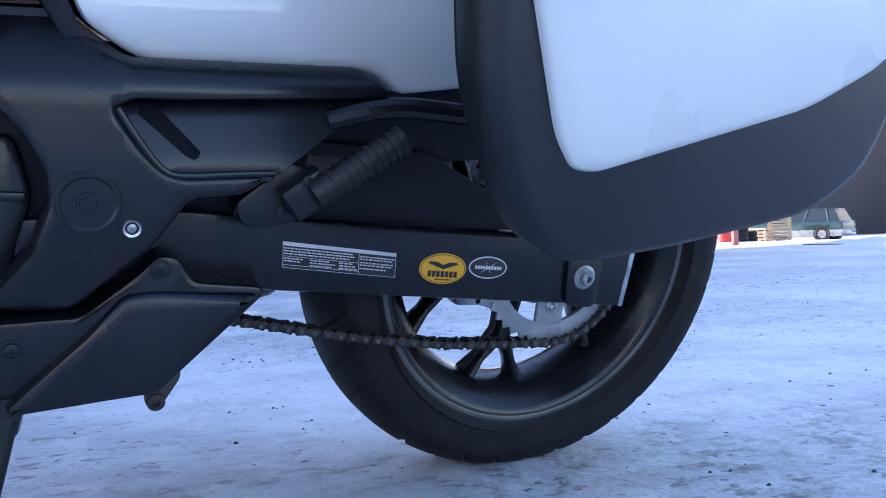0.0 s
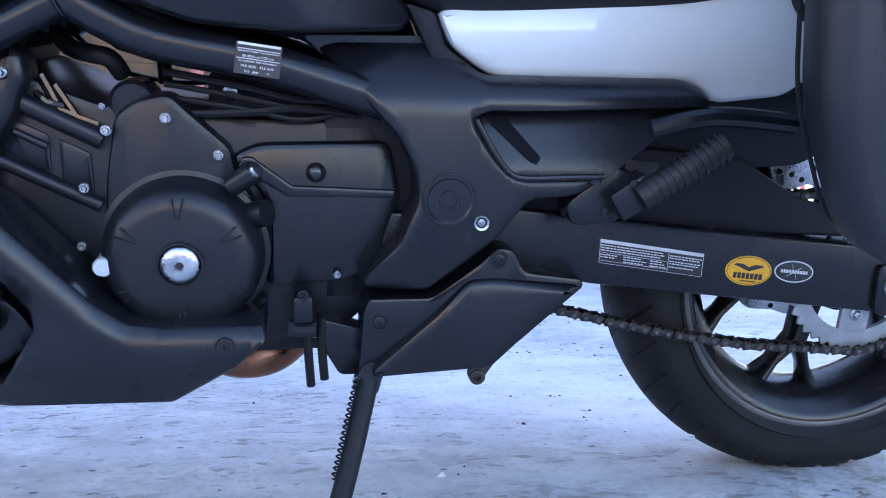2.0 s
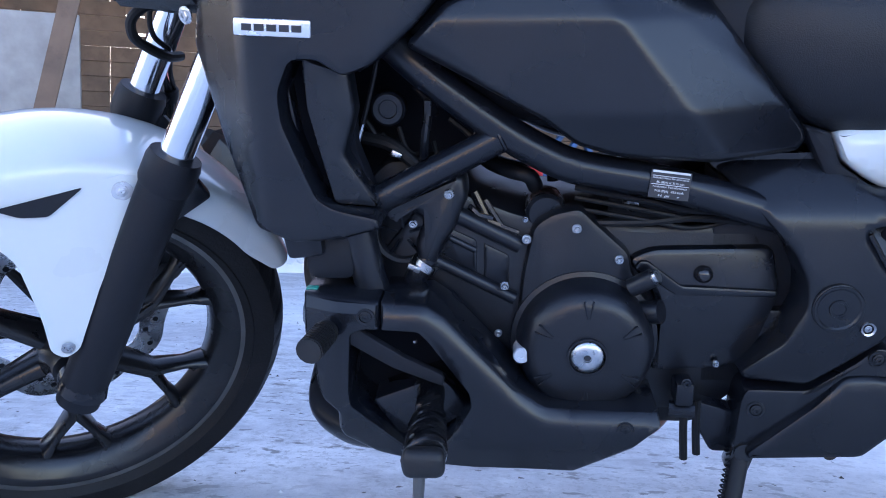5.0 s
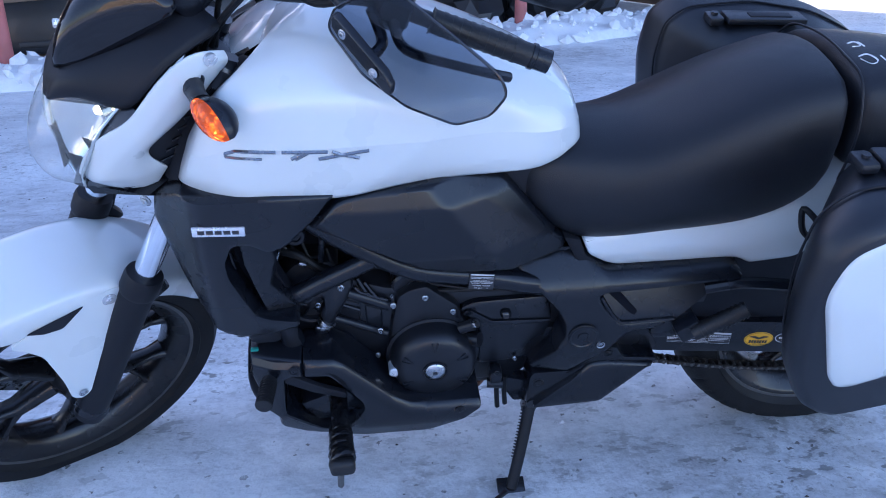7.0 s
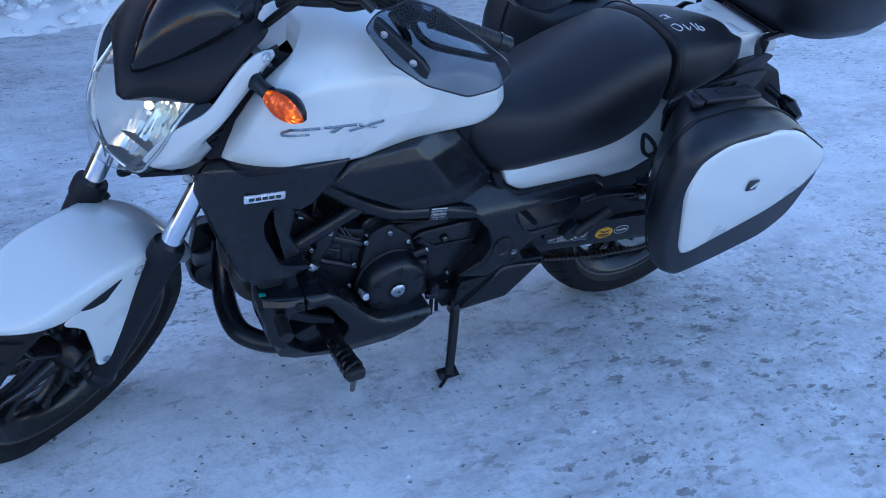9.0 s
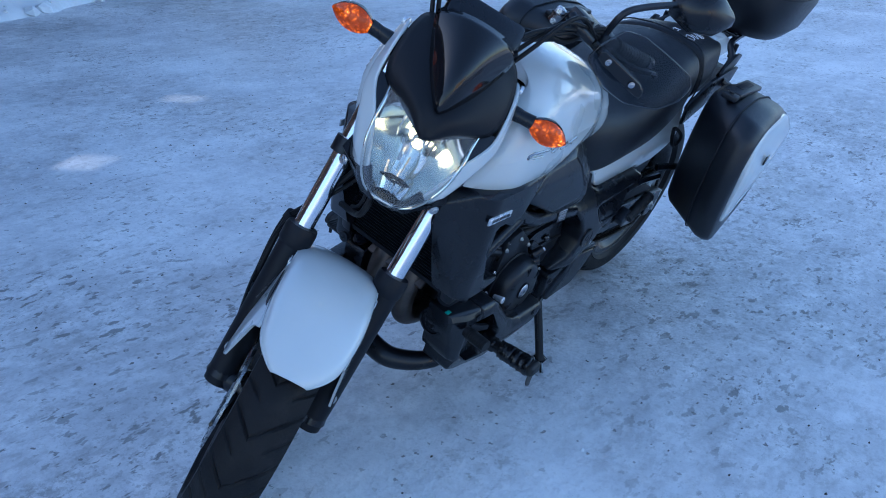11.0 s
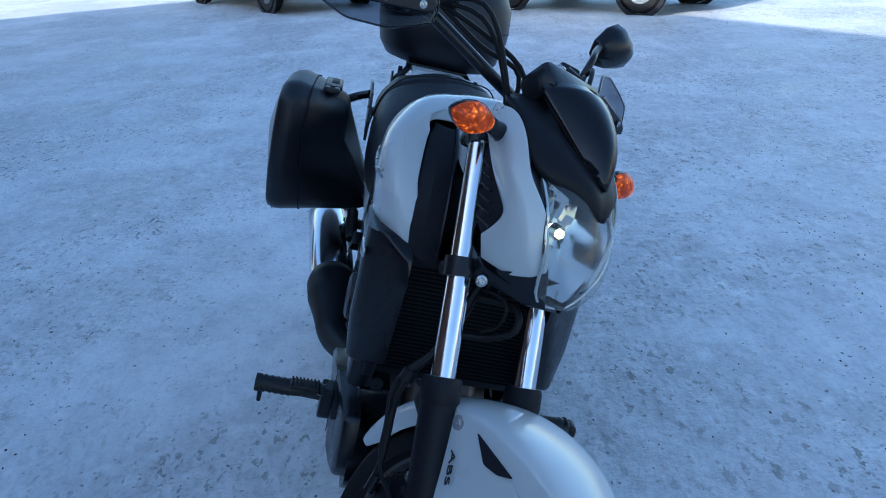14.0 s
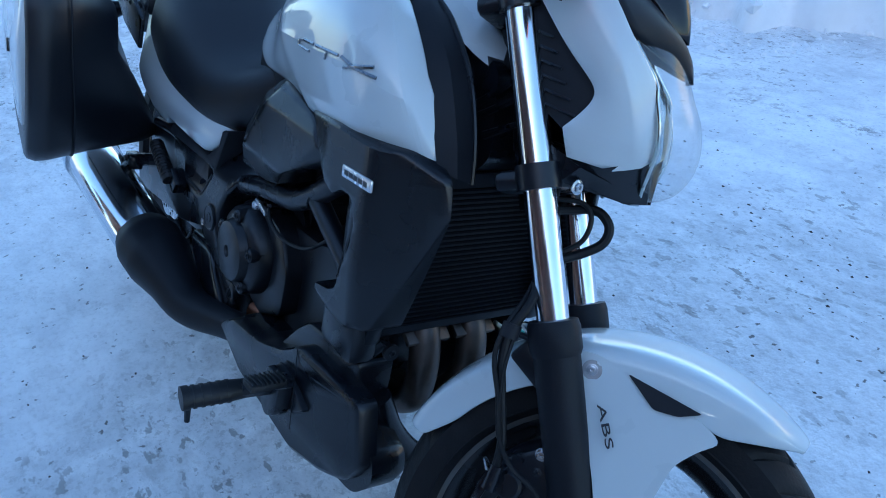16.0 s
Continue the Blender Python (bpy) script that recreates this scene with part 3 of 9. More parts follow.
def build_sprocket():
    bm = bmesh.new()
    n, rows = 41 * 4, []
    for i in range(n):
        a = 2 * math.pi * i / n
        r = 0.102 + (0.004, 0.001, -0.003, 0.001)[i % 4]
        e = Vector((math.cos(a), 0, math.sin(a)))
        rows.append([bm.verts.new(RAX + e * q + Vector((0, y, 0))) for q, y in ((0.079, SPY - 0.003), (r - 0.006, SPY - 0.003), (r, SPY - 0.0015), (r, SPY + 0.0015), (r - 0.006, SPY + 0.003), (0.079, SPY + 0.003))])
    for i in range(n):
        p, q = rows[i], rows[(i + 1) % n]
        for j in range(6):
            bm.faces.new((p[j], p[(j + 1) % 6], q[(j + 1) % 6], q[j]))
    arms = [bm]
    for k in range(5):
        a = 2 * math.pi * k / 5 + 0.9
        e, s = Vector((math.cos(a), 0, math.sin(a))), Vector((-math.sin(a), 0, math.cos(a)))
        pts = [RAX + e * 0.03 - s * 0.02, RAX + e * 0.082 - s * 0.020, RAX + e * 0.082 + s * 0.020, RAX + e * 0.03 + s * 0.02]
        arms.append(slab([(p.x, p.z) for p in pts], SPY + 0.003, SPY - 0.003, 0.001))
    sp = part("rear_sprocket", join(*arms), ALU, bike, "dull steel rear sprocket with cut-outs")
    for k in range(5):
        a = 2 * math.pi * k / 5 + 0.9
        part("sprocket_nut", bolt(RAX + Vector((math.cos(a) * 0.056, SPY - 0.003, math.sin(a) * 0.056)), (0, -1, 0), 0.009, 0.008), STEEL, sp)
    part("cush_carrier", lathe([(0, -0.09), (0.03, -0.09), (0.05, -0.075), (0.062, -0.06), (0.062, -0.045), (0, -0.045)], RAX, 32), RIM, bike)


def build_chain():
    """Links alternate wide and narrow along the lower run, round the sprocket and back along the upper run."""
    path = [Vector((-0.60, SPY, 0.325)), Vector((-0.391, SPY, 0.270)), Vector((-0.264, SPY, 0.240)), Vector((-0.15, SPY, 0.219))]
    path = smooth_line(path, 8)
    for k in range(0, 25):
        a = radians(-100 + k * 7.8)
        path.append(RAX + Vector((math.cos(a) * 0.106, SPY, math.sin(a) * 0.106)))
    path += smooth_line([Vector((-0.02, SPY, 0.418)), Vector((-0.3, SPY, 0.405)), Vector((-0.60, SPY, 0.40))], 8)[1:]
    step, out, carry, last = 0.0159, [path[0]], 0.0, path[0]
    for p in path[1:]:
        seg = (p - last).length
        while carry + seg >= step:
            t = (step - carry) / seg
            last = last.lerp(p, t)
            out.append(last)
            seg, carry = (p - last).length, 0.0
        carry += seg
        last = p
    bms, pins = [], []
    for i, (a, b) in enumerate(zip(out, out[1:])):
        d = (b - a)
        ang = math.atan2(d.z, d.x)
        wide = i % 2
        for s in (-1, 1):
            y = s * (0.0088 if wide else 0.0062)
            o = []
            for k in range(14):
                q = 2 * math.pi * k / 14
                u = math.cos(q) * 0.0070 + (0.5 if math.cos(q) > 0 else -0.5) * step * (0.35 if abs(math.cos(q)) < 0.35 else 1)
                v = math.sin(q) * 0.0075 * (0.55 if abs(math.cos(q)) < 0.35 else 1)
                o.append((u, v))
            pl = slab(o, y - 0.0011, y + 0.0011, 0.0004) if s > 0 else slab(o, y + 0.0011, y - 0.0011, 0.0004)
            bmesh.ops.transform(pl, matrix=Matrix.Translation(a.lerp(b, 0.5)) @ Matrix.Rotation(-ang, 4, "Y"), verts=pl.verts)
            bms.append(pl)
        pins.append(lathe([(0, -0.0118), (0.0022, -0.0118), (0.0031, -0.0108), (0.0031, 0.011), (0, 0.011)], a, 10))
        bms.append(lathe([(0.0033, -0.005), (0.0056, -0.005), (0.0056, 0.005), (0.0033, 0.005)], a, 8))
    chain = part("drive_chain", join(*bms), CHAINM, bike, "weathered brown drive chain with paired links", angle=30)
    part("chain_pin", join(*pins), LIP, chain, "worn pin heads")


build_sprocket()
build_chain()

# --- swingarm
SWY = -0.118


def build_swingarm():
    o = rounded([(-0.62, 0.40), (-0.471, 0.404), (0.0, 0.352), (0.098, 0.338), (0.088, 0.258), (-0.376, 0.314), (-0.49, 0.335), (-0.62, 0.33)], 0.006)
    arm = part("swingarm", slab(o, -0.092, SWY, 0.004), SATIN, bike, "flat black steel swingarm with stickers")
    o2 = [(x, z) for x, z in o]
    part("swingarm_rail", slab(o2, 0.095, 0.13, 0.004), SATIN, arm)
    part("swingarm_bridge", box((0.10, 0.2, 0.07), pose(-0.50, 0, 0.37), 0.012), SATIN, arm)
    part("end_cap", slab(rounded([(0.094, 0.338), (0.101, 0.337), (0.091, 0.258), (0.084, 0.259)], 0.001), -0.095, SWY - 0.001, 0.0005), STEEL, arm, "bright end cap")
    part("axle_plate", slab(rounded([(-0.008, 0.334), (0.046, 0.329), (0.042, 0.262), (-0.004, 0.268)], 0.012), SWY, SWY - 0.007, 0.002), MATTE, arm)
    ax = part("axle_bolt", bolt((0.018, SWY - 0.007, 0.306), (0, -1, 0), 0.0150, 0.016), ALU, arm, "hexagonal rear axle bolt")
    part("axle_collar", lathe([(0, SWY - 0.0065), (0.0155, SWY - 0.0065), (0.0155, SWY - 0.010), (0.014, SWY - 0.011), (0, SWY - 0.011)], (0.018, 0, 0.306), 24), ALU, arm)
    # information plate of unreadable print
    def plate(x0, x1, z0, z1, slope, mat, y, nm, lab=""):
        pts = [(x0, z0 + slope * (x0 - x0)), (x1, z0 + slope * (x1 - x0)), (x1, z1 + slope * (x1 - x0)), (x0, z1)]
        return part(nm, slab(pts, SWY, SWY - y, 0.0001), mat, arm, lab)
    sl = -0.155
    info = part("information_sticker", slab([(-0.369, 0.341), (-0.237, 0.3205), (-0.237, 0.3485), (-0.369, 0.369)], SWY, SWY - 0.0006, 0.0001), INK, arm, "dark information sticker with small white print")
    def bar(x0, x1, z, h):
        x0, x1, z = -0.369 + (x0 + 0.366) * 1.1, -0.369 + (x1 + 0.366) * 1.1, z + 0.0025
        zz = lambda x: z + sl * (x + 0.369)
        return slab([(x0, zz(x0)), (x1, zz(x1)), (x1, zz(x1) + h), (x0, zz(x0) + h)], SWY - 0.0006, SWY - 0.0010, 0.0001)
    part("print", bar(-0.365, -0.247, 0.3625, 0.0042), PAPER, info, "pale header strip")
    rnd = random.Random(4)
    rows = []
    for z, x0, x1 in [(0.3592, -0.364, -0.292), (0.3562, -0.364, -0.290), (0.3532, -0.364, -0.295), (0.3480, -0.364, -0.345), (0.3452, -0.364, -0.348), (0.3482, -0.338, -0.318), (0.3452, -0.338, -0.312),
                      (0.3422, -0.338, -0.314), (0.3482, -0.308, -0.294), (0.3452, -0.308, -0.290), (0.3422, -0.308, -0.289), (0.3580, -0.286, -0.249), (0.3552, -0.286, -0.249), (0.3512, -0.286, -0.250), (0.3484, -0.286, -0.249), (0.3444, -0.286, -0.256)]:
        x = x0
        while x < x1 - 0.002:
            w = rnd.uniform(0.002, 0.005)
            rows.append(bar(x, min(x + w, x1), z, 0.0013))
            x += w + 0.0009
    for z in (0.3508, 0.3412):
        rows.append(bar(-0.365, -0.288, z, 0.0004))
    rows += [bar(-0.2875, -0.2871, 0.338, 0.0235), bar(-0.365, -0.3646, 0.338, 0.024), bar(-0.2475, -0.2471, 0.338, 0.0235), bar(-0.365, -0.247, 0.338, 0.0004)]
    part("print", join(*rows), PAPER, info, "lines of fine white print")

    def oval(cx, cz, a, b, tilt, y):
        pts = []
        for k in range(40):
            q = 2 * math.pi * k / 40
            u, v = a * math.cos(q), b * math.sin(q)
            pts.append((cx + u * math.cos(tilt) - v * math.sin(tilt), cz + u * math.sin(tilt) + v * math.cos(tilt)))
        return slab(pts, SWY, SWY - y, 0.0001)
    tilt = -0.115
    yel = part("yellow_sticker", oval(-0.178, 0.327, 0.0305, 0.0185, tilt, 0.0006), YELLOW, arm, "oval yellow sticker with a winged emblem")
    def bars_row(cx, cz, n, w, h, pitch, mat, parent, y=0.0012):
        for i in range(n):
            u = (i - (n - 1) / 2) * pitch
            part("letter_bar", slab([(cx + u + a * w / 2, cz + tilt * u + b * h / 2) for a, b in ((-1, -1), (1, -1), (1, 1), (-1, 1))], SWY - 0.0005, SWY - y, 0.0002), mat, parent)
    bars_row(-0.1785, 0.3205, 7, 0.0043, 0.0072, 0.0056, INK, yel)
    bars_row(-0.178, 0.3138, 9, 0.0016, 0.0018, 0.0023, INK, yel)
    wing = []
    for s in (-1, 1):
        pts = [(0, 0.0), (0.008 * s, 0.0035), (0.017 * s, 0.0035), (0.020 * s, 0.0015), (0.013 * s, -0.0005), (0.008 * s, -0.0025), (0.003 * s, -0.004), (0, -0.005)]
        pts = [(-0.178 + u, 0.3315 + v + tilt * u) for u, v in pts]
        wing.append(slab(pts if s > 0 else pts[::-1], SWY - 0.0006, SWY - 0.0011, 0.0001))
    part("emblem", join(*wing), INK, yel, "dark winged emblem")
    for a0, b0, cx, cz, pr, mt in ((0.0285, 0.0168, -0.178, 0.327, yel, INK),):
        pts = [Vector((cx + a0 * math.cos(q) * math.cos(tilt) - b0 * math.sin(q) * math.sin(tilt), SWY - 0.0007, cz + a0 * math.cos(q) * math.sin(tilt) + b0 * math.sin(q) * math.cos(tilt))) for q in [2 * math.pi * k / 40 for k in range(40)]]
        part("border", tube(pts, 0.0004, 5, 1, closed=True), mt, pr)
    sil = part("pale_sticker", oval(-0.118, 0.3245, 0.0262, 0.0138, tilt, 0.0006), PAPER, arm, "oval black and white sticker")
    part("sticker_field", oval(-0.118, 0.3245, 0.0245, 0.0121, tilt, 0.0009), INK, sil)
    bars_row(-0.118, 0.3245, 10, 0.0028, 0.0040, 0.0037, PAPER, sil, 0.0014)
    part("star", join(*[slab([(-0.118 + u, 0.3245 + v) for u, v in q], SWY - 0.0009, SWY - 0.0013, 0.0001) for q in
                        (((-0.012, -0.006), (0.0, -0.0012), (0.001, 0.0002)), ((0.012, 0.006), (0.0, 0.0012), (-0.001, -0.0002)), ((0.004, -0.0095), (0.001, 0.0), (0.0, 0.0005)), ((-0.004, 0.0095), (-0.001, 0.0), (0.0, -0.0005)))]), PAPER, sil)
    for k, mt in enumerate((GREEN, PAPER, REDM)):
        part("tricolour_tab", slab([(0.035 + 0.006 * k, 0.3405), (0.041 + 0.006 * k, 0.3398), (0.041 + 0.006 * k, 0.3428), (0.035 + 0.006 * k, 0.3435)], SWY, SWY - 0.0006, 0.0001), mt, arm)
    # hugger above the swingarm
    hug = [(-0.50, 0.46), (-0.36, 0.475), (-0.2, 0.46), (-0.11, 0.41), (-0.02, 0.385), (0.03, 0.36), (-0.2, 0.37), (-0.47, 0.402)]
    part("chain_guard", slab(rounded(hug, 0.01), -0.06, -0.1035, 0.004), DARK, bike, "black plastic chain guard")
    part("mudguard_skirt", slab(rounded([(-0.34, 0.55), (-0.02, 0.66), (0.03, 0.64), (-0.045, 0.56), (-0.075, 0.47), (-0.12, 0.45), (-0.2, 0.445), (-0.34, 0.45)], 0.01), -0.082, -0.094, 0.004), DARK, bike, "black inner mudguard")
    part("warning_sticker", slab([(-0.345, 0.425), (-0.305, 0.425), (-0.30, 0.455), (-0.34, 0.458)], -0.1035, -0.1045, 0.0001), INK, bike)


build_swingarm()

# --- frame side cover, with its scooped recess
CV = -0.176


def build_side_cover(s):
    """The pivot cover, mirrored for the right side with s = 1."""
    out = [(-0.702, 0.585), (-0.567, 0.588), (-0.545, 0.568), (-0.518, 0.551), (-0.300, 0.551), (-0.279, 0.540), (-0.270, 0.530), (-0.282, 0.523), (-0.33, 0.5215), (-0.46, 0.5175), (-0.518, 0.5165), (-0.531, 0.511), (-0.527, 0.500),
           (-0.509, 0.473), (-0.492, 0.455), (-0.476, 0.4495), (-0.43, 0.4505), (-0.388, 0.452), (-0.400, 0.442), (-0.423, 0.430), (-0.471, 0.426), (-0.504, 0.383), (-0.574, 0.326), (-0.639, 0.323), (-0.646, 0.333), (-0.606, 0.380), (-0.588, 0.425), (-0.590, 0.455), (-0.607, 0.488), (-0.650, 0.535)]
    mx = (lambda b: mirrored(b)) if s > 0 else (lambda b: b)
    bend = lambda z: 0.9 * max(0.0, z - 0.42) ** 2
    curve = lambda x, z: bend(z) + 0.020 * soft(x + 0.50) + 0.75 * soft(z - 0.531, 0.010) + 0.30 * soft(-0.60 - x - 0.35 * (z - 0.40), 0.02) + 0.12 * soft(0.40 - z, 0.02)
    cover = part("side_cover", mx(slab(rounded(out, 0.007), -0.115, CV, 0.007, curve, 0.012)), MATTE, bike, "matte black frame side cover with a round cap", angle=50)
    floor_o = [(-0.531, 0.513), (-0.47, 0.519), (-0.30, 0.524), (-0.278, 0.525), (-0.33, 0.489), (-0.386, 0.451), (-0.43, 0.449), (-0.476, 0.447), (-0.494, 0.453)]
    deep = lambda x, z: 0.004 + bend(z) + 0.38 * soft(z - 0.456, 0.008)
    part("cover_scoop", mx(slab(floor_o, -0.11, CV, 0.001, deep, 0.012)), MATTE, cover)
    # bead added so that the scoop's bevelled edge shows a line of light
    lip = [(-0.530, 0.509), (-0.512, 0.479), (-0.494, 0.456), (-0.476, 0.4500), (-0.43, 0.4510), (-0.392, 0.4515)]
    part("scoop_glint_bead", mx(tube([(x, CV + 0.0030 + bend(z), z) for x, z in lip], 0.0032, 8)), MATTE, cover)
    # solid near-black slab in place of the shaded slot
    slot = [(-0.508, 0.510), (-0.496, 0.510), (-0.459, 0.470), (-0.465, 0.463), (-0.474, 0.468), (-0.512, 0.503)]
    part("vent_slot", mx(slab(rounded(slot, 0.004), CV + 0.03, CV - 0.0012, 0.0008, deep)), HOLESHADE, cover)
    part("round_cap", mx(lathe([(0, CV - 0.0035), (0.007, CV - 0.0035), (0.0075, CV - 0.0045), (0.010, CV - 0.0045), (0.0105, CV - 0.003), (0.022, CV - 0.003), (0.024, CV - 0.0045), (0.0265, CV - 0.0045), (0.0268, CV)], (-0.557, 0, 0.428), 48)), MATTE, cover, "round plastic cap")
    part("cap_rim", mx(lathe([(0.0268, CV - 0.0002), (0.0268, CV - 0.0036), (0.0278, CV - 0.0030), (0.0280, CV - 0.0002)], (-0.557, 0, 0.428), 48, closed=True)), ENGINE, cover)
    part("cover_bolt", mx(join(bolt((-0.522, CV - 0.001, 0.404), (0, -1, 0), 0.0042, 0.002), lathe([(0.0058, CV), (0.0080, CV), (0.0080, CV - 0.003), (0.0058, CV - 0.002)], (-0.522, 0, 0.404), 24, closed=True))), STEEL, cover, "small steel cover bolt in a raised ring")
    # lower chain-side cover
    low = [(-0.515, 0.352), (-0.497, 0.370), (-0.478, 0.367), (-0.464, 0.341), (-0.398, 0.332), (-0.394, 0.322), (-0.499, 0.227), (-0.632, 0.220), (-0.646, 0.232), (-0.642, 0.300), (-0.636, 0.314), (-0.566, 0.314)]
    lc = part("lower_cover", mx(slab(rounded(low, 0.008), -0.10, -0.152, 0.006)), MATTE, bike, "matte black lower frame cover")
    face = [(-0.560, 0.30), (-0.528, 0.335), (-0.50, 0.3365), (-0.40, 0.326), (-0.50, 0.232), (-0.630, 0.226), (-0.632, 0.236)]
    part("cover_panel", mx(slab(rounded(face, 0.008), -0.146, -0.165, 0.008, lambda x, z: 1.3 * max(0.0, z - 0.26) ** 2, 0.012)), MATTE, lc)
    for x, z in ((-0.495, 0.356), (-0.624, 0.288)):
        part("cover_screw", mx(join(bolt((x, -0.1535, z), (0, -1, 0), 0.0065, 0.004), lathe([(0.008, -0.152), (0.0105, -0.152), (0.0105, -0.1535), (0.008, -0.1535)], (x, 0, z), 24, closed=True))), ENGINE, lc)


build_side_cover(-1)
part("hanger_plate", slab(rounded([(-0.49, 0.52), (-0.20, 0.53), (-0.10, 0.47), (-0.13, 0.40), (-0.33, 0.33), (-0.50, 0.38)], 0.015), 0.148, 0.162, 0.004), SATIN, bike, "black plate behind the muffler")
build_side_cover(1)


def both(builder):
    """Runs a builder for the left side (keep) and the right side (mirror)."""
    builder(lambda b: b, -1)
    builder(mirrored, 1)


# --- engine
def build_engine():
    core = [(-1.00, 0.55), (-0.90, 0.51), (-0.76, 0.50), (-0.62, 0.50), (-0.58, 0.34), (-0.66, 0.26), (-0.90, 0.25), (-1.02, 0.33), (-1.08, 0.45)]
    eng = part("engine", slab(rounded(core, 0.02), 0.105, -0.105, 0.01), ENGINE, bike, "black parallel-twin engine casting")
    # inclined cylinders and head
    cyl = [(-0.905, 0.395), (-0.895, 0.49), (-1.00, 0.535), (-1.055, 0.46)]
    part("cylinder", slab(rounded(cyl, 0.006), 0.10, -0.096, 0.006), ENGINE, eng)
    for o in ([(-0.992, 0.499), (-0.953, 0.481), (-0.953, 0.437), (-0.972, 0.447), (-1.004, 0.467)], [(-0.946, 0.478), (-0.914, 0.462), (-0.914, 0.414), (-0.946, 0.431)]):
        part("cylinder_face", slab(rounded(o, 0.004), -0.09, -0.108, 0.005), SATIN, eng)
    for a, b, r in (((-0.978, 0.514), (-0.902, 0.476), 0.0105), ((-1.015, 0.462), (-0.908, 0.408), 0.0075), ((-0.985, 0.484), (-0.955, 0.469), 0.004)):
        part("cylinder_rib", tube([(a[0], -0.110, a[1]), (b[0], -0.110, b[1])], r, 12), SATIN, eng)
    head = [(-1.015, 0.49), (-0.985, 0.56), (-1.00, 0.575), (-1.06, 0.575), (-1.10, 0.53), (-1.065, 0.46)]
    part("cylinder_head", slab(rounded(head, 0.015), 0.10, -0.098, 0.008), DARK, eng)
    hook = [(-1.056, 0.512), (-1.044, 0.530), (-1.022, 0.541), (-0.996, 0.545), (-0.989, 0.562), (-0.977, 0.570), (-0.965, 0.561), (-0.962, 0.538), (-0.970, 0.523), (-0.977, 0.501), (-0.991, 0.481), (-1.003, 0.452), (-1.022, 0.458), (-1.025, 0.483), (-1.014, 0.507), (-1.021, 0.520), (-1.040, 0.520), (-1.050, 0.508)]
    part("water_neck", slab(rounded(hook, 0.008), -0.09, -0.132, 0.011, lambda x, z: 0.10 * max(0.0, z - 0.53)), ENGINE, eng, "cast black water neck", angle=60)
    part("pump_ring", lathe([(0.030, -0.098), (0.030, -0.116), (0.034, -0.118), (0.037, -0.116), (0.037, -0.098)], (-1.040, 0, 0.489), 32, closed=True), DARK, eng)
    for i in range(5):
        q = radians(20 + 72 * i)
        part("pump_spoke", tube([(-1.040 + 0.008 * math.cos(q), -0.112, 0.489 + 0.008 * math.sin(q)), (-1.040 + 0.034 * math.cos(q), -0.110, 0.489 + 0.034 * math.sin(q))], 0.0022, 6), SATIN, eng)
    part("water_outlet", tube([(-1.010, -0.118, 0.462), (-1.022, -0.120, 0.445), (-1.034, -0.110, 0.42)], 0.0135, 12), SATIN, eng)
    part("hose_clamp", join(tube([(-1.0125, -0.119, 0.458), (-1.018, -0.120, 0.450)], 0.0165, 18, smooth=False), box((0.016, 0.006, 0.008), pose(-1.026, -0.136, 0.455, 0, 25, 0), 0.002)), STEEL, eng)
    for a, b, c2 in (((-0.957, 0.538), (-0.940, 0.505), (-0.925, 0.498)), ((-0.945, 0.528), (-0.925, 0.498), (-0.905, 0.490)), ((-0.962, 0.520), (-0.95, 0.512), (-0.935, 0.508))):
        part("head_bracket", tube([(a[0], -0.104, a[1]), (b[0], -0.112, b[1]), (c2[0], -0.112, c2[1])], 0.0042, 8, smooth=False, flat=1.6), GLOSS, eng)
    # clutch cover
    c = (-0.825, 0, 0.362)
    lobe = [(-0.905, 0.38), (-0.900, 0.44), (-0.888, 0.503), (-0.868, 0.518), (-0.834, 0.526), (-0.818, 0.510), (-0.775, 0.471), (-0.772, 0.45), (-0.745, 0.40), (-0.742, 0.34), (-0.78, 0.295), (-0.83, 0.285), (-0.88, 0.30), (-0.91, 0.34)]
    cc = part("clutch_cover", slab(rounded(lobe, 0.012), -0.09, -0.124, 0.010), ENGINE, eng, "matte black clutch cover with a raised round face")
    part("cover_dome", lathe([(0, -0.172), (0.054, -0.172), (0.066, -0.169), (0.075, -0.160), (0.080, -0.146), (0.0815, -0.128), (0.087, -0.126), (0.0875, -0.12)], c, 64), ENGINE, cc)
    for k in range(6):
        a = radians(90 + 60 * k)
        d, q = Vector((math.cos(a), 0, math.sin(a))), Vector((-math.sin(a), 0, math.cos(a)))
        for s in (-1, 1):
            o = Vector(c)
            pts = [o + d * 0.046 + q * 0.0006 * s, o + d * 0.067 + q * 0.0045 * s, o + d * 0.066 + q * 0.0062 * s, o + d * 0.046 + q * 0.0018 * s]
            part("cover_groove", slab([(p.x, p.z) for p in (pts if s > 0 else pts[::-1])], -0.168, -0.1728, 0.0004, lambda x, z: 0.0), DARK, cc)
    pl = part("inspection_plug", lathe([(0, -0.176), (0.0045, -0.176), (0.0048, -0.1785), (0.012, -0.1783), (0.016, -0.1765), (0.019, -0.1745), (0.0205, -0.1715), (0, -0.171)], c, 40), STEEL, cc, "bright steel inspection plug")
    part("plug_socket", lathe([(0, -0.1768), (0.0042, -0.1768), (0.0042, -0.1755), (0, -0.1755)], c, 6), INK, pl)
    part("plug_seat", lathe([(0.0208, -0.171), (0.0235, -0.171), (0.0235, -0.1755), (0.0208, -0.1755)], c, 40, closed=True), DARK, cc)
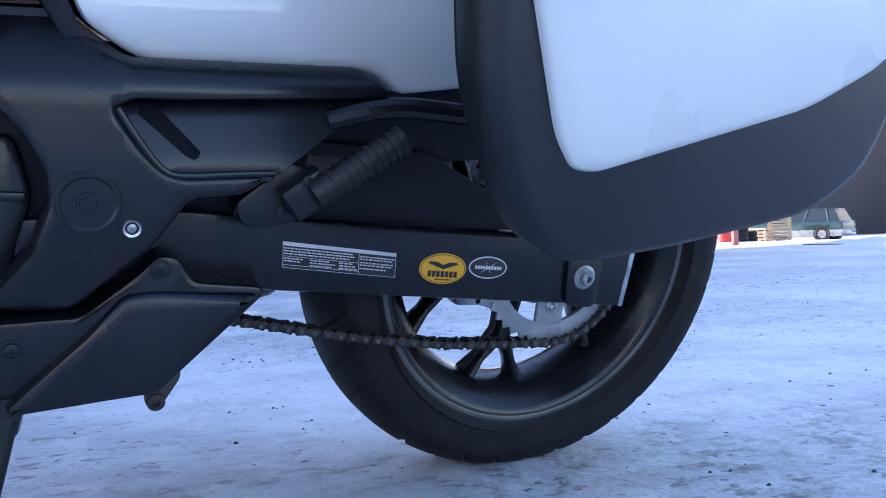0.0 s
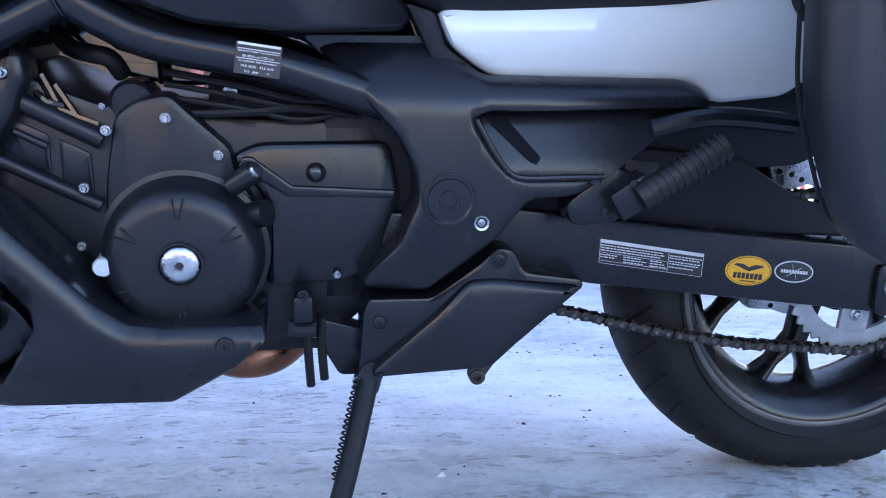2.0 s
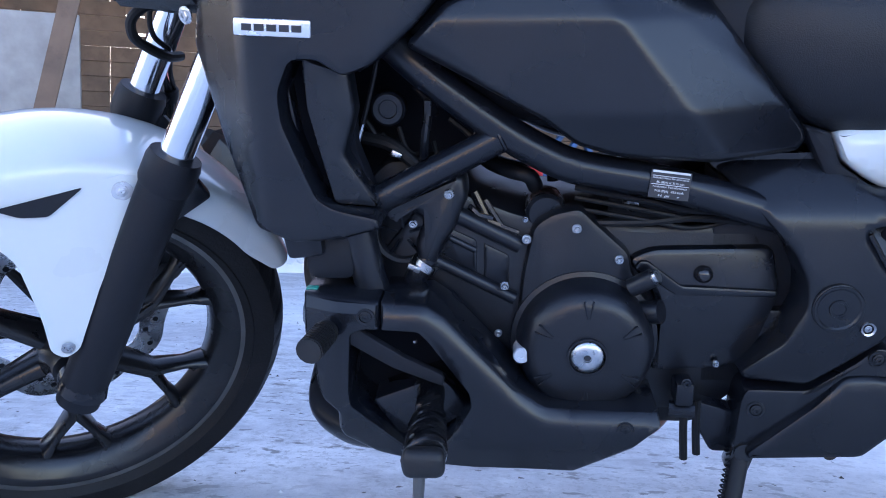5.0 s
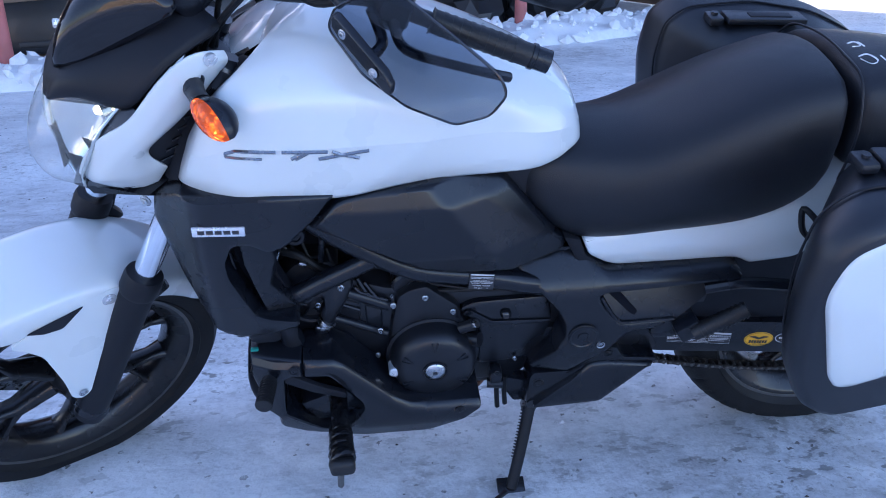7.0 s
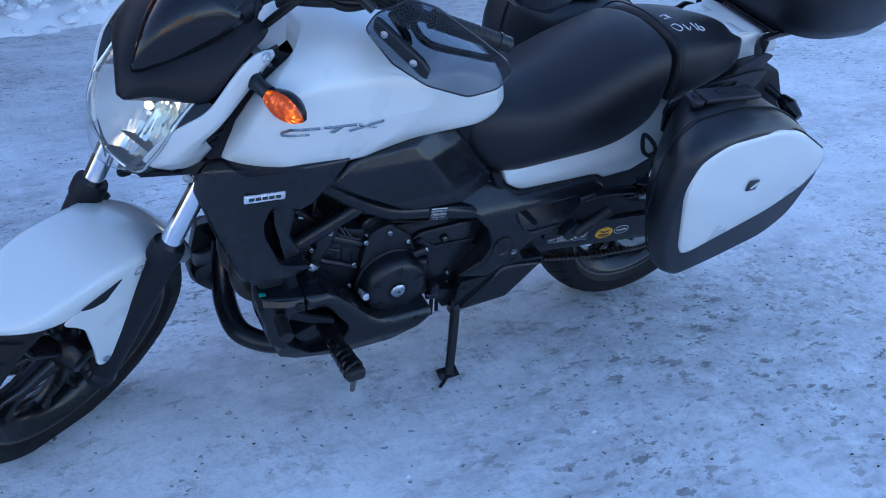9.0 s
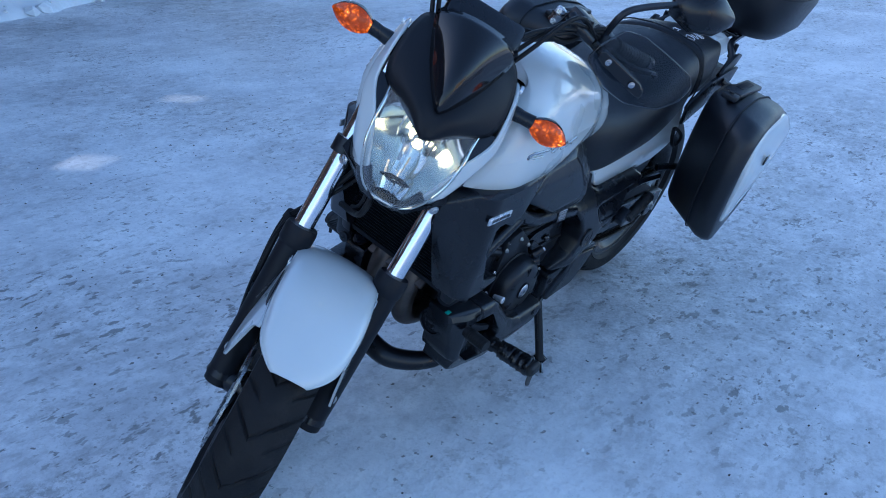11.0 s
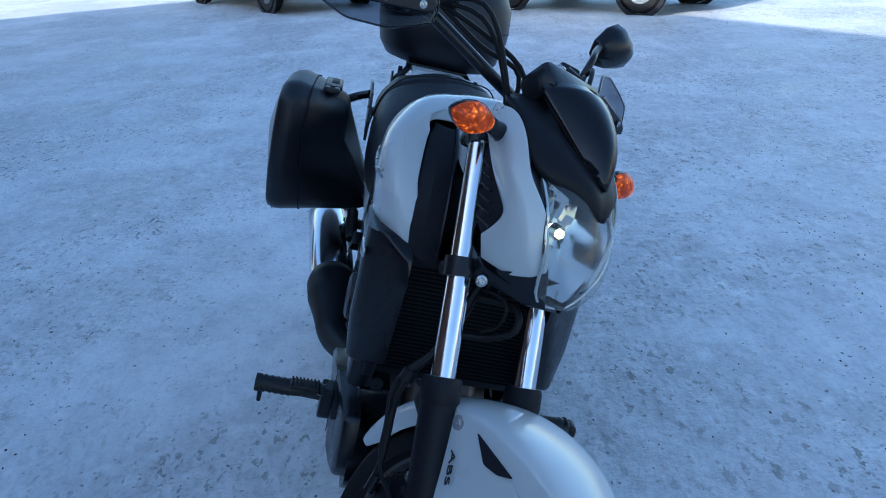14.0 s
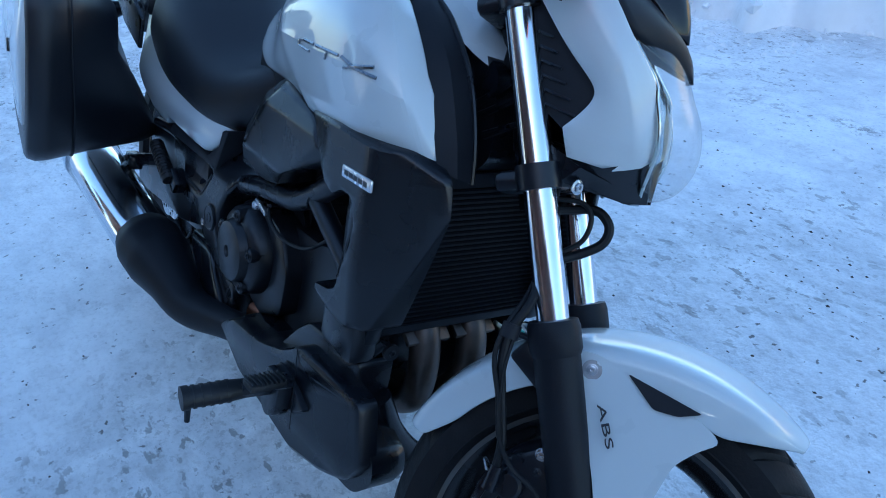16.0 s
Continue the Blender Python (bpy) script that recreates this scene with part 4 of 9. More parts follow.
    part("coin_plug", lathe([(0, -0.1645), (0.003, -0.1645), (0.0035, -0.166), (0.0085, -0.166), (0.0100, -0.164), (0.0100, -0.14), (0, -0.14)], (-0.900, 0, 0.358), 28), BADGE, cc, "small silver plug")
    for x, z, r in ((-0.984, 0.543, 0.008), (-0.838, 0.501, 0.0075), (-0.788, 0.464, 0.0075), (-0.920, 0.430, 0.0075), (-0.927, 0.369, 0.0065), (-1.026, 0.508, 0.007), (-0.897, 0.512, 0.005), (-0.895, 0.488, 0.0075), (-0.668, 0.334, 0.006)):
        part("engine_bolt", bolt((x, -0.125 if x > -0.93 else -0.132, z), (0, -1, 0), r * 0.78, 0.008), STEEL, eng, "flanged steel bolt")
    part("oil_filler", tube([(-0.775, -0.14, 0.435), (-0.752, -0.15, 0.452)], 0.011, 12), ENGINE, cc)
    part("oil_filler_cap", tube([(-0.7525, -0.1498, 0.4515), (-0.748, -0.152, 0.455)], 0.0085, 12), STEEL, cc)
    part("cover_boss", tube([(-0.765, -0.13, 0.40), (-0.74, -0.145, 0.408)], 0.014, 12), ENGINE, cc)
    # sprocket cover
    sc = [(-0.778, 0.462), (-0.749, 0.475), (-0.612, 0.478), (-0.600, 0.42), (-0.628, 0.336), (-0.661, 0.324), (-0.721, 0.320), (-0.745, 0.32), (-0.735, 0.37), (-0.745, 0.42)]
    spc = part("sprocket_cover", slab(rounded(sc, 0.012), -0.085, -0.122, 0.008, lambda x, z: 0.10 * soft(z - 0.43, 0.004)), MATTE, eng, "black plastic sprocket cover")
    part("cover_band", slab(rounded([(-0.765, 0.462), (-0.755, 0.462), (-0.715, 0.432), (-0.605, 0.427), (-0.605, 0.418), (-0.72, 0.42), (-0.77, 0.452)], 0.003), -0.120, -0.1250, 0.003), MATTE, spc)
    part("cover_plug", lathe([(0, -0.1325), (0.004, -0.1318), (0.0075, -0.1295), (0.0098, -0.1260), (0.0106, -0.1222), (0, -0.118)], (-0.690, 0, 0.446), 28), GLOSS, spc, "domed black plug")
    # dark filler added where the gap behind the sprocket cover lies in shade
    part("gap_shade", slab([(-0.68, 0.30), (-0.68, 0.56), (-0.53, 0.56), (-0.53, 0.30)], -0.04, -0.105, 0.002), DARK, eng)
    part("engine_top", slab(rounded([(-0.80, 0.50), (-0.78, 0.535), (-0.62, 0.545), (-0.60, 0.48), (-0.80, 0.48)], 0.01), 0.09, -0.080, 0.004), DARK, eng)
    # right side covers
    rc = [(-0.84, 0.43), (-0.80, 0.50), (-0.70, 0.518), (-0.62, 0.49), (-0.605, 0.40), (-0.65, 0.325), (-0.74, 0.30), (-0.83, 0.34)]
    ro = part("alternator_cover", mirrored(join(slab(rounded(rc, 0.02), -0.09, -0.140, 0.010), lathe([(0, -0.190), (0.010, -0.190), (0.012, -0.195), (0.046, -0.195), (0.056, -0.191), (0.060, -0.182), (0.062, -0.176), (0.078, -0.171), (0.085, -0.162), (0.088, -0.13)], (-0.697, 0, 0.419), 56))), ENGINE, eng, "black round alternator cover with screws")
    for i in range(5):
        a = radians(20 + 72 * i)
        part("cover_scallop", mirrored(lathe([(0, -0.182), (0.010, -0.182), (0.013, -0.179), (0.015, -0.15)], (-0.697 + 0.071 * math.cos(a), 0, 0.419 + 0.071 * math.sin(a)), 16)), ENGINE, ro)
    for x, z in [(-0.697 + 0.071 * math.cos(radians(20 + 72 * i)), 0.419 + 0.071 * math.sin(radians(20 + 72 * i))) for i in range(5)]:
        part("cover_screw", mirrored(bolt((x, -0.182, z), (0, -1, 0), 0.007, 0.005)), ENGINE, ro)
    part("gearbox_cover", mirrored(slab(rounded([(-0.72, 0.48), (-0.60, 0.46), (-0.58, 0.34), (-0.70, 0.30)], 0.02), -0.08, -0.13, 0.01)), ENGINE, eng)
    part("clutch_arm", mirrored(join(box((0.05, 0.014, 0.012), pose(-0.742, -0.150, 0.524, 0, -14, 0), 0.003), lathe([(0, -0.160), (0.008, -0.160), (0.010, -0.157), (0.010, -0.10), (0, -0.10)], (-0.722, 0, 0.518), 18))), STEEL, eng, "zinc clutch arm")
    part("arm_cable", mirrored(tube([(-0.765, -0.150, 0.529), (-0.80, -0.158, 0.515), (-0.86, -0.160, 0.510), (-0.93, -0.15, 0.525), (-0.98, -0.13, 0.57)], 0.0035, 8)), CABLE, eng)
    part("sump", box((0.26, 0.17, 0.06), pose(-0.80, 0, 0.255), 0.015), ENGINE, eng)
    # throttle bodies, hoses and wiring in the gap under the frame tube
    part("throttle_body", slab(rounded([(-0.80, 0.545), (-0.70, 0.53), (-0.66, 0.52), (-0.66, 0.47), (-0.80, 0.49)], 0.01), 0.08, -0.085, 0.006), DARK, eng)
    part("injector_cap", lathe([(0, -0.100), (0.010, -0.100), (0.011, -0.103), (0.017, -0.103), (0.020, -0.100), (0.020, -0.08), (0, -0.08)], (-1.055, 0, 0.635), 30), SATIN, eng, "round black sensor cap")
    part("intake_duct", slab(rounded([(-1.12, 0.72), (-0.94, 0.70), (-0.90, 0.615), (-0.84, 0.600), (-0.70, 0.578), (-0.66, 0.545), (-0.62, 0.60), (-0.66, 0.72)], 0.012), 0.07, -0.075, 0.008), DARK, eng)
    # dark sheet added as the shade inside the bay; hides daylight behind it
    part("bay_shade", slab(rounded([(-1.13, 0.72), (-0.95, 0.70), (-0.955, 0.60), (-1.00, 0.545), (-1.12, 0.54)], 0.01), 0.06, -0.045, 0.004), HOLESHADE, eng)
    part("throttle_cap", join(lathe([(0, -0.105), (0.020, -0.105), (0.024, -0.101), (0.024, -0.06), (0, -0.06)], (-0.872, 0, 0.512), 24), tube([(-0.895, -0.09, 0.512), (-0.872, -0.095, 0.532), (-0.848, -0.09, 0.514)], 0.004, 8)), SATIN, eng)
    part("breather_hose", tube([(-0.965, 0.0, 0.575), (-0.94, -0.05, 0.563), (-0.915, -0.085, 0.560), (-0.893, -0.095, 0.556), (-0.885, -0.08, 0.540)], 0.0095, 12), CABLE, eng)
    part("breather_hose", tube([(-0.93, 0.03, 0.60), (-0.905, 0.02, 0.565), (-0.865, 0.03, 0.56), (-0.858, 0.03, 0.52)], 0.008, 12), CABLE, eng)
    part("fuel_union", join(tube([(-1.008, -0.10, 0.640), (-1.013, -0.105, 0.600), (-1.016, -0.10, 0.575)], 0.0055, 10), tube([(-1.0075, -0.10, 0.628), (-1.0065, -0.10, 0.645)], 0.008, 6, smooth=False)), SATIN, eng)
    part("cable_ferrule", tube([(-1.081, -0.122, 0.622), (-1.0875, -0.122, 0.602)], 0.003, 8), STEEL, eng)
    part("clutch_cable", tube([(-1.06, -0.12, 0.70), (-1.07, -0.122, 0.66), (-1.081, -0.122, 0.622)], 0.0028, 8), CABLE, eng)
    part("bay_hose", tube([(-1.085, -0.09, 0.60), (-1.05, -0.10, 0.592), (-1.02, -0.105, 0.568), (-1.00, -0.09, 0.555)], 0.008, 10), CABLE, eng)
    part("bay_clip", box((0.014, 0.01, 0.008), pose(-1.045, -0.112, 0.585, 0, 25, 0), 0.002), STEEL, eng)
    rnd = random.Random(11)
    for k in range(6):
        x0 = -1.085 + 0.020 * k
        z0 = 0.60 + rnd.uniform(-0.01, 0.06)
        pts = [(x0, -0.085, z0), (x0 + rnd.uniform(0.01, 0.03), -0.095, z0 - rnd.uniform(0.01, 0.03)), (x0 + rnd.uniform(0.02, 0.04), -0.085, z0 - rnd.uniform(0.03, 0.05))]
        part("engine_cable", tube(pts, rnd.choice((0.0022, 0.003, 0.004)), 8), CABLE, eng)
    for za, zb, zc, r in ((0.545, 0.520, 0.522, 0.004), (0.533, 0.510, 0.505, 0.0032), (0.502, 0.512, 0.500, 0.0045), (0.52, 0.500, 0.515, 0.003)):
        part("engine_cable", tube([(-0.84, -0.105, za), (-0.76, -0.118, (za + zb) / 2), (-0.70, -0.115, zb), (-0.63, -0.098, zc)], r, 8), CABLE, eng)
    part("starter_relay", lathe([(0.003, -0.113), (0.007, -0.115), (0.009, -0.112), (0.009, -0.09), (0, -0.09)], (-0.775, 0, 0.527), 20), STEEL, eng)
    # header elbow under the sump
    part("exhaust_elbow", tube([(-0.90, 0.02, 0.235), (-0.84, -0.03, 0.222), (-0.785, -0.06, 0.213), (-0.745, -0.06, 0.215), (-0.715, -0.03, 0.225), (-0.69, 0.02, 0.24)], 0.024, 16), COPPER, bike, "heat-coloured exhaust elbow")
    for x in (-0.70, -0.685):
        part("drain_hose", tube([(x, -0.125, 0.285), (x, -0.128, 0.25), (x + 0.003, -0.13, 0.205 + (x + 0.7) * 0.5)], 0.005, 8), CABLE, bike)
    part("side_stand_switch", join(box((0.022, 0.03, 0.03), pose(-0.705, -0.13, 0.30), 0.004), bolt((-0.705, -0.146, 0.318), (0, -1, 0), 0.006, 0.006), tube([(-0.72, -0.13, 0.275), (-0.69, -0.135, 0.275)], 0.01, 10)), SATIN, bike)


build_engine()


# --- frame tubes
def frame_tubes(k, s):
    main = [(-1.10, -0.11, 0.76), (-1.008, -0.135, 0.680), (-0.929, -0.14, 0.622), (-0.88, -0.142, 0.593), (-0.836, -0.143, 0.576), (-0.742, -0.144, 0.559), (-0.66, -0.142, 0.535), (-0.58, -0.13, 0.508)]
    t = part("frame_tube", k(tube(main, 0.0195, 16)), SATIN, bike, "satin black tubular frame")
    part("frame_brace", k(tube([(-1.090, -0.14, 0.525), (-0.922, -0.141, 0.612)], 0.017, 16)), SATIN, t)
    part("down_tube", k(tube([(-1.092, -0.138, 0.515), (-1.085, -0.14, 0.48), (-1.070, -0.14, 0.41)], 0.020, 16)), SATIN, t)
    part("weld_bead", k(tube([(-0.925 + 0.018 * math.cos(a) * 0.45, -0.141 + 0.0178 * math.sin(a), 0.610 - 0.018 * math.cos(a) * 0.9) for a in [2 * math.pi * i / 16 for i in range(16)]], 0.0022, 6, 1, closed=True)), SATIN, t)
    if s < 0:
        lab = part("noise_label", box((0.043, 0.0008, 0.030), Matrix.Translation((-0.7445, -0.1645, 0.5625)) @ Matrix.Rotation(radians(7), 4, "Y") @ Matrix.Rotation(radians(-8), 4, "X")), INK, t, "small dark test-information label with white print")
        for i, (tx, sz) in enumerate((("", 0), ("Stationary Noise Test Information", 0.0028), ("86 dB(A) at 3125 min", 0.0034), ("Acceleration Test Information", 0.0030), ("74.8 dB(A)   42.6 km/h", 0.0034), ("3rd   gear        m", 0.0034))):
            m = Matrix.Translation((-0.7445, -0.1645, 0.5625)) @ Matrix.Rotation(radians(7), 4, "Y") @ Matrix.Rotation(radians(-8), 4, "X") @ Matrix.Translation((0, -0.0009, 0.0115 - 0.0047 * i)) @ Matrix.Rotation(radians(90), 4, "X")
            if tx:
                lettering("print", tx, sz, PAPER, lab, m, 0.0001)
        for dz in (0.0135, 0.0088, -0.0003):
            m = Matrix.Translation((-0.7445, -0.1645, 0.5625)) @ Matrix.Rotation(radians(7), 4, "Y") @ Matrix.Rotation(radians(-8), 4, "X") @ Matrix.Translation((0, -0.0006, dz))
            part("print", box((0.040, 0.0004, 0.0006 if dz < 0.01 else 0.0022), m), PAPER, lab)


both(frame_tubes)


# --- belly cowl
def belly(k, s):
    out = [(-1.150, 0.438), (-1.056, 0.436), (-1.004, 0.430), (-0.965, 0.398), (-0.902, 0.330), (-0.872, 0.309), (-0.743, 0.306), (-0.742, 0.293), (-0.773, 0.264), (-0.837, 0.218), (-0.954, 0.217), (-1.040, 0.224), (-1.116, 0.258), (-1.114, 0.294), (-1.135, 0.318), (-1.148, 0.383)]
    curve = lambda x, z: 0.10 * max(0.0, -1.04 - x) + 0.10 * max(0.0, 0.27 - z)
    if s < 0:
        # one moulding round the recess; the cut beside the screw is the joint between its two halves
        ring = [(-1.0582, 0.436), (-1.007, 0.433), (-0.987, 0.419), (-0.905, 0.330), (-0.875, 0.309), (-0.842, 0.305), (-0.743, 0.305), (-0.742, 0.291), (-0.773, 0.262), (-0.837, 0.219), (-0.995, 0.220), (-1.046, 0.227), (-1.071, 0.233), (-1.110, 0.258), (-1.115, 0.268), (-1.113, 0.296), (-1.132, 0.308), (-1.138, 0.326), (-1.140, 0.352), (-1.150, 0.390), (-1.150, 0.438), (-1.0596, 0.436),
                (-1.0596, 0.404), (-1.077, 0.404), (-1.093, 0.397), (-1.098, 0.327), (-1.097, 0.308), (-1.035, 0.249), (-0.994, 0.251), (-0.972, 0.285), (-0.957, 0.312), (-0.960, 0.329), (-1.005, 0.391), (-1.016, 0.403), (-1.0582, 0.404)]
        # a chamfer along the top edge, and a crease where the lower flank tucks in
        tops = [(-1.15, 0.438), (-1.007, 0.434), (-0.987, 0.419), (-0.905, 0.329), (-0.872, 0.306), (-0.743, 0.304)]
        def shape(x, z):
            best = 1.0
            for (ax, az), (bx, bz) in zip(tops, tops[1:]):
                t = min(1.0, max(0.0, ((x - ax) * (bx - ax) + (z - az) * (bz - az)) / ((bx - ax) ** 2 + (bz - az) ** 2)))
                best = min(best, math.hypot(x - ax - t * (bx - ax), z - az - t * (bz - az)))
            low = 0.262 if x > -0.96 else 0.262 - 0.5 * (x + 0.96)
            return curve(x, z) + 0.75 * soft(0.015 - best, 0.002) + 0.30 * soft(min(low, 0.30) - z, 0.003) + 0.35 * soft(-1.108 - x, 0.004)
        b = part("belly_cowl", slab(rounded(ring, 0.004, 2), -0.112, -0.206, 0.004, shape, 0.010), MATTE, bike, "matte black belly cowl with a recess behind the foot peg", angle=28)
        # floor coloured near-black for the shade in the recess
        part("recess", slab(rounded([(-1.11, 0.43), (-0.98, 0.415), (-0.93, 0.34), (-0.93, 0.30), (-0.97, 0.245), (-1.06, 0.24), (-1.11, 0.30)], 0.006), -0.100, -0.116, 0.001), HOLESHADE, b)
        for x, z, y in ((-1.074, 0.421, -0.2035), (-0.782, 0.287, -0.2045), (-1.028, 0.384, -0.118)):
            part("cowl_screw", join(bolt((x, y, z), (0, -1, 0), 0.0065, 0.003), lathe([(0.0075, y), (0.010, y), (0.010, y - 0.0012), (0.0075, y - 0.0008)], (x, 0, z), 24, closed=True)), ENGINE, b)
        for x, z in ((-1.052, 0.338), (-1.030, 0.352)):
            part("recess_rivet", lathe([(0, -0.119), (0.002, -0.1185), (0.003, -0.117), (0.003, -0.11), (0, -0.11)], (x, 0, z), 12), STEEL, b)
    else:
        b = part("belly_cowl", k(slab(rounded(out, 0.012), -0.10, -0.172, 0.006, curve)), MATTE, bike, "matte black belly cowl beside the brake pedal")
        r1 = [(-1.20, 0.40), (-1.03, 0.405), (-0.97, 0.365), (-0.88, 0.33), (-0.76, 0.31), (-0.70, 0.27), (-0.80, 0.215), (-1.02, 0.199), (-1.12, 0.222), (-1.185, 0.250), (-1.222, 0.30)]
        part("cowl_panel", k(slab(rounded(r1, 0.014), -0.15, -0.200, 0.010, curve)), MATTE, b)
        part("panel_joint", k(tube([(-1.03, -0.2005, 0.40), (-1.035, -0.2005, 0.25)], 0.0009, 5)), DARK, b)
    return b


both(belly)
part("cowl_keel", slab(rounded([(-1.00, 0.36), (-0.80, 0.30), (-0.80, 0.245), (-0.84, 0.222), (-1.00, 0.222)], 0.02), 0.180, -0.108, 0.02), MATTE, bike)
part("cowl_nose", slab(rounded([(-1.226, 0.315), (-1.17, 0.335), (-1.10, 0.40), (-1.05, 0.30), (-1.05, 0.205), (-1.185, 0.222), (-1.232, 0.27)], 0.02), 0.160, 0.090, 0.025), MATTE, bike)
# the front lip runs round under the headers from side to side, open behind
part("cowl_lip", tube([(-1.150, 0.120, 0.370), (-1.158, 0.090, 0.300), (-1.168, 0.040, 0.246), (-1.162, -0.035, 0.222), (-1.125, -0.085, 0.218), (-1.080, -0.125, 0.230), (-1.03, -0.14, 0.24)], [0.024, 0.026, 0.027, 0.027, 0.025, 0.022, 0.016], 18, flat=1.0), MATTE, bike)
horn = part("horn", lathe([(0, -0.020), (0.012, -0.022), (0.020, -0.016), (0.026, -0.017), (0.031, -0.012), (0.032, 0.0), (0.020, 0.012), (0, 0.014)], (-1.128, -0.128, 0.385), 32, axis="x"), SATIN, bike, "round black horn")
part("horn_ring", lathe([(0.028, -0.019), (0.0335, -0.018), (0.0345, -0.010), (0.028, -0.010)], (-1.128, -0.128, 0.385), 32, axis="x", closed=True), SATIN, horn)


# --- foot pegs, shift lever, brake pedal
def pegs(k, s):
    root, tip = Vector((-1.004, -0.205, 0.315)), Vector((-0.998, -0.345, 0.326))
    if s > 0:
        root, tip = Vector((-0.99, -0.215, 0.315)), Vector((-0.980, -0.364, 0.311))
    d = tip - root
    if s < 0:
        # tape wound round the rubber in uneven turns
        rnd, pts, rad = random.Random(31), [], []
        for i in range(34):
            q = i / 33
            pts.append(root + d * (0.30 + 0.62 * q) + Vector((rnd.uniform(-0.0006, 0.0006), 0, rnd.uniform(-0.0006, 0.0006))))
            rad.append(0.0212 + 0.0030 * q + (0.0011 if (i // 2) % 3 == 0 else -0.0004) + rnd.uniform(-0.0006, 0.0006))
        p = part("foot_peg", tube(pts, rad, 18, smooth=False, flat=0.86), TAPE, bike, "foot peg bound with shiny black tape", angle=50)
        end = root + d * 0.965
        turn = d.to_track_quat("Y", "Z").to_matrix().to_4x4()
        part("peg_end", box((0.043, 0.022, 0.030), Matrix.Translation(end) @ turn, 0.009, 3), PEGRUB, p, "rounded rubber peg end")
        part("peg_feeler", join(tube([end + Vector((-0.004, -0.002, -0.012)), end + Vector((-0.006, -0.004, -0.044))], [0.0062, 0.0056], 10, smooth=False), tube([end + Vector((-0.006, -0.004, -0.044)), end + Vector((-0.006, -0.004, -0.049))], [0.0056, 0.003], 10, smooth=False)), LIP, p)
        part("peg_joint", join(tube([root - d * 0.25, root + d * 0.34], [0.017, 0.0155], 12, smooth=False), box((0.03, 0.03, 0.030), Matrix.Translation(root + d * 0.12) @ turn, 0.005)), TAPE, p)
        part("peg_bracket", slab(rounded([(-1.077, 0.300), (-0.995, 0.333), (-0.980, 0.318), (-0.962, 0.289), (-0.998, 0.261), (-1.044, 0.254)], 0.007), -0.125, -0.172, 0.004), SATIN, p)
    else:
        p = part("foot_peg", k(tube([root + d * 0.35, root + d * 0.55, root + d * 0.97, tip], [0.0165, 0.0185, 0.0178, 0.016], 14, smooth=False, flat=0.78)), PEGRUB, bike, "ribbed black rubber foot peg")
        part("peg_end", k(tube([root + d * 0.93, root + d * 1.01], 0.0200, 16, smooth=False, flat=0.75)), PEGRUB, p)
        part("peg_feeler", k(tube([root + d * 0.93 + Vector((0, 0, -0.012)), root + d * 0.93 + Vector((0, 0, -0.045))], [0.006, 0.0045], 8, smooth=False)), SATIN, p)
        part("peg_joint", k(tube([root - d * 0.2, root + d * 0.38], [0.019, 0.016], 10, smooth=False)), SATIN, p)
        for i in range(5):
            q = root + d * (0.5 + 0.09 * i)
            part("peg_rib", k(tube([q, q + d * 0.035], 0.0196, 14, smooth=False, flat=0.74)), PEGRUB, p)
        part("peg_bracket", k(slab(rounded([(-1.07, 0.305), (-0.99, 0.345), (-0.965, 0.34), (-0.95, 0.31), (-0.985, 0.285), (-1.03, 0.275)], 0.008), -0.165, -0.20, 0.004)), SATIN, p)
    if s < 0:
        lever = part("shift_lever", k(slab(rounded([(-1.118, 0.410), (-1.105, 0.412), (-1.087, 0.402), (-1.035, 0.368), (-0.988, 0.345), (-0.989, 0.331), (-1.048, 0.354), (-1.098, 0.384), (-1.118, 0.396)], 0.005), -0.184, -0.194, 0.002)), DARK, bike, "black gear shift lever")
        toe = Vector((-1.118, -0.205, 0.404))
        part("shift_rubber", k(tube([toe, toe + Vector((-0.006, -0.062, 0.004))], 0.0135, 14, smooth=False)), PEGRUB, lever, "ribbed rubber shift peg")
        for i in range(9):
            q = toe + Vector((-0.006, -0.062, 0.004)) * (0.12 + 0.1 * i)
            part("rubber_rib", k(tube([q, q + Vector((-0.0003, -0.003, 0))], 0.0150, 14, smooth=False)), PEGRUB, lever)
    else:
        pedal = part("brake_pedal", k(slab(rounded([(-1.07, 0.358), (-1.04, 0.366), (-0.98, 0.335), (-0.98, 0.315), (-1.03, 0.33)], 0.006), -0.22, -0.234, 0.003)), SATIN, bike, "black brake pedal")
        part("pedal_pad", k(box((0.036, 0.062, 0.012), pose(-1.055, -0.262, 0.366, 0, 4, 0), 0.004)), PEGRUB, pedal)
        for i in range(8):
            part("pad_rib", k(box((0.034, 0.004, 0.005), pose(-1.055, -0.289 + 0.0076 * i, 0.373, 0, 4, 0), 0.001)), PEGRUB, pedal)
        part("pedal_bracket", k(slab(rounded([(-1.03, 0.345), (-0.975, 0.345), (-0.96, 0.27), (-0.985, 0.25), (-1.02, 0.27)], 0.012), -0.20, -0.225, 0.004)), SATIN, pedal)
    # passenger peg
    a, b = Vector((-0.360, -0.196, 0.434)), Vector((-0.274, -0.202, 0.491))
    pp = part("passenger_peg", k(tube([a, b], [0.0150, 0.0140], 12, smooth=False)), PEGRUB, bike, "folded ribbed passenger foot peg")
    for i in range(11):
        q = a.lerp(b, 0.12 + 0.08 * i)
        part("peg_rib", k(tube([q, a.lerp(b, 0.155 + 0.08 * i)], 0.0162, 12, smooth=False)), PEGRUB, pp)
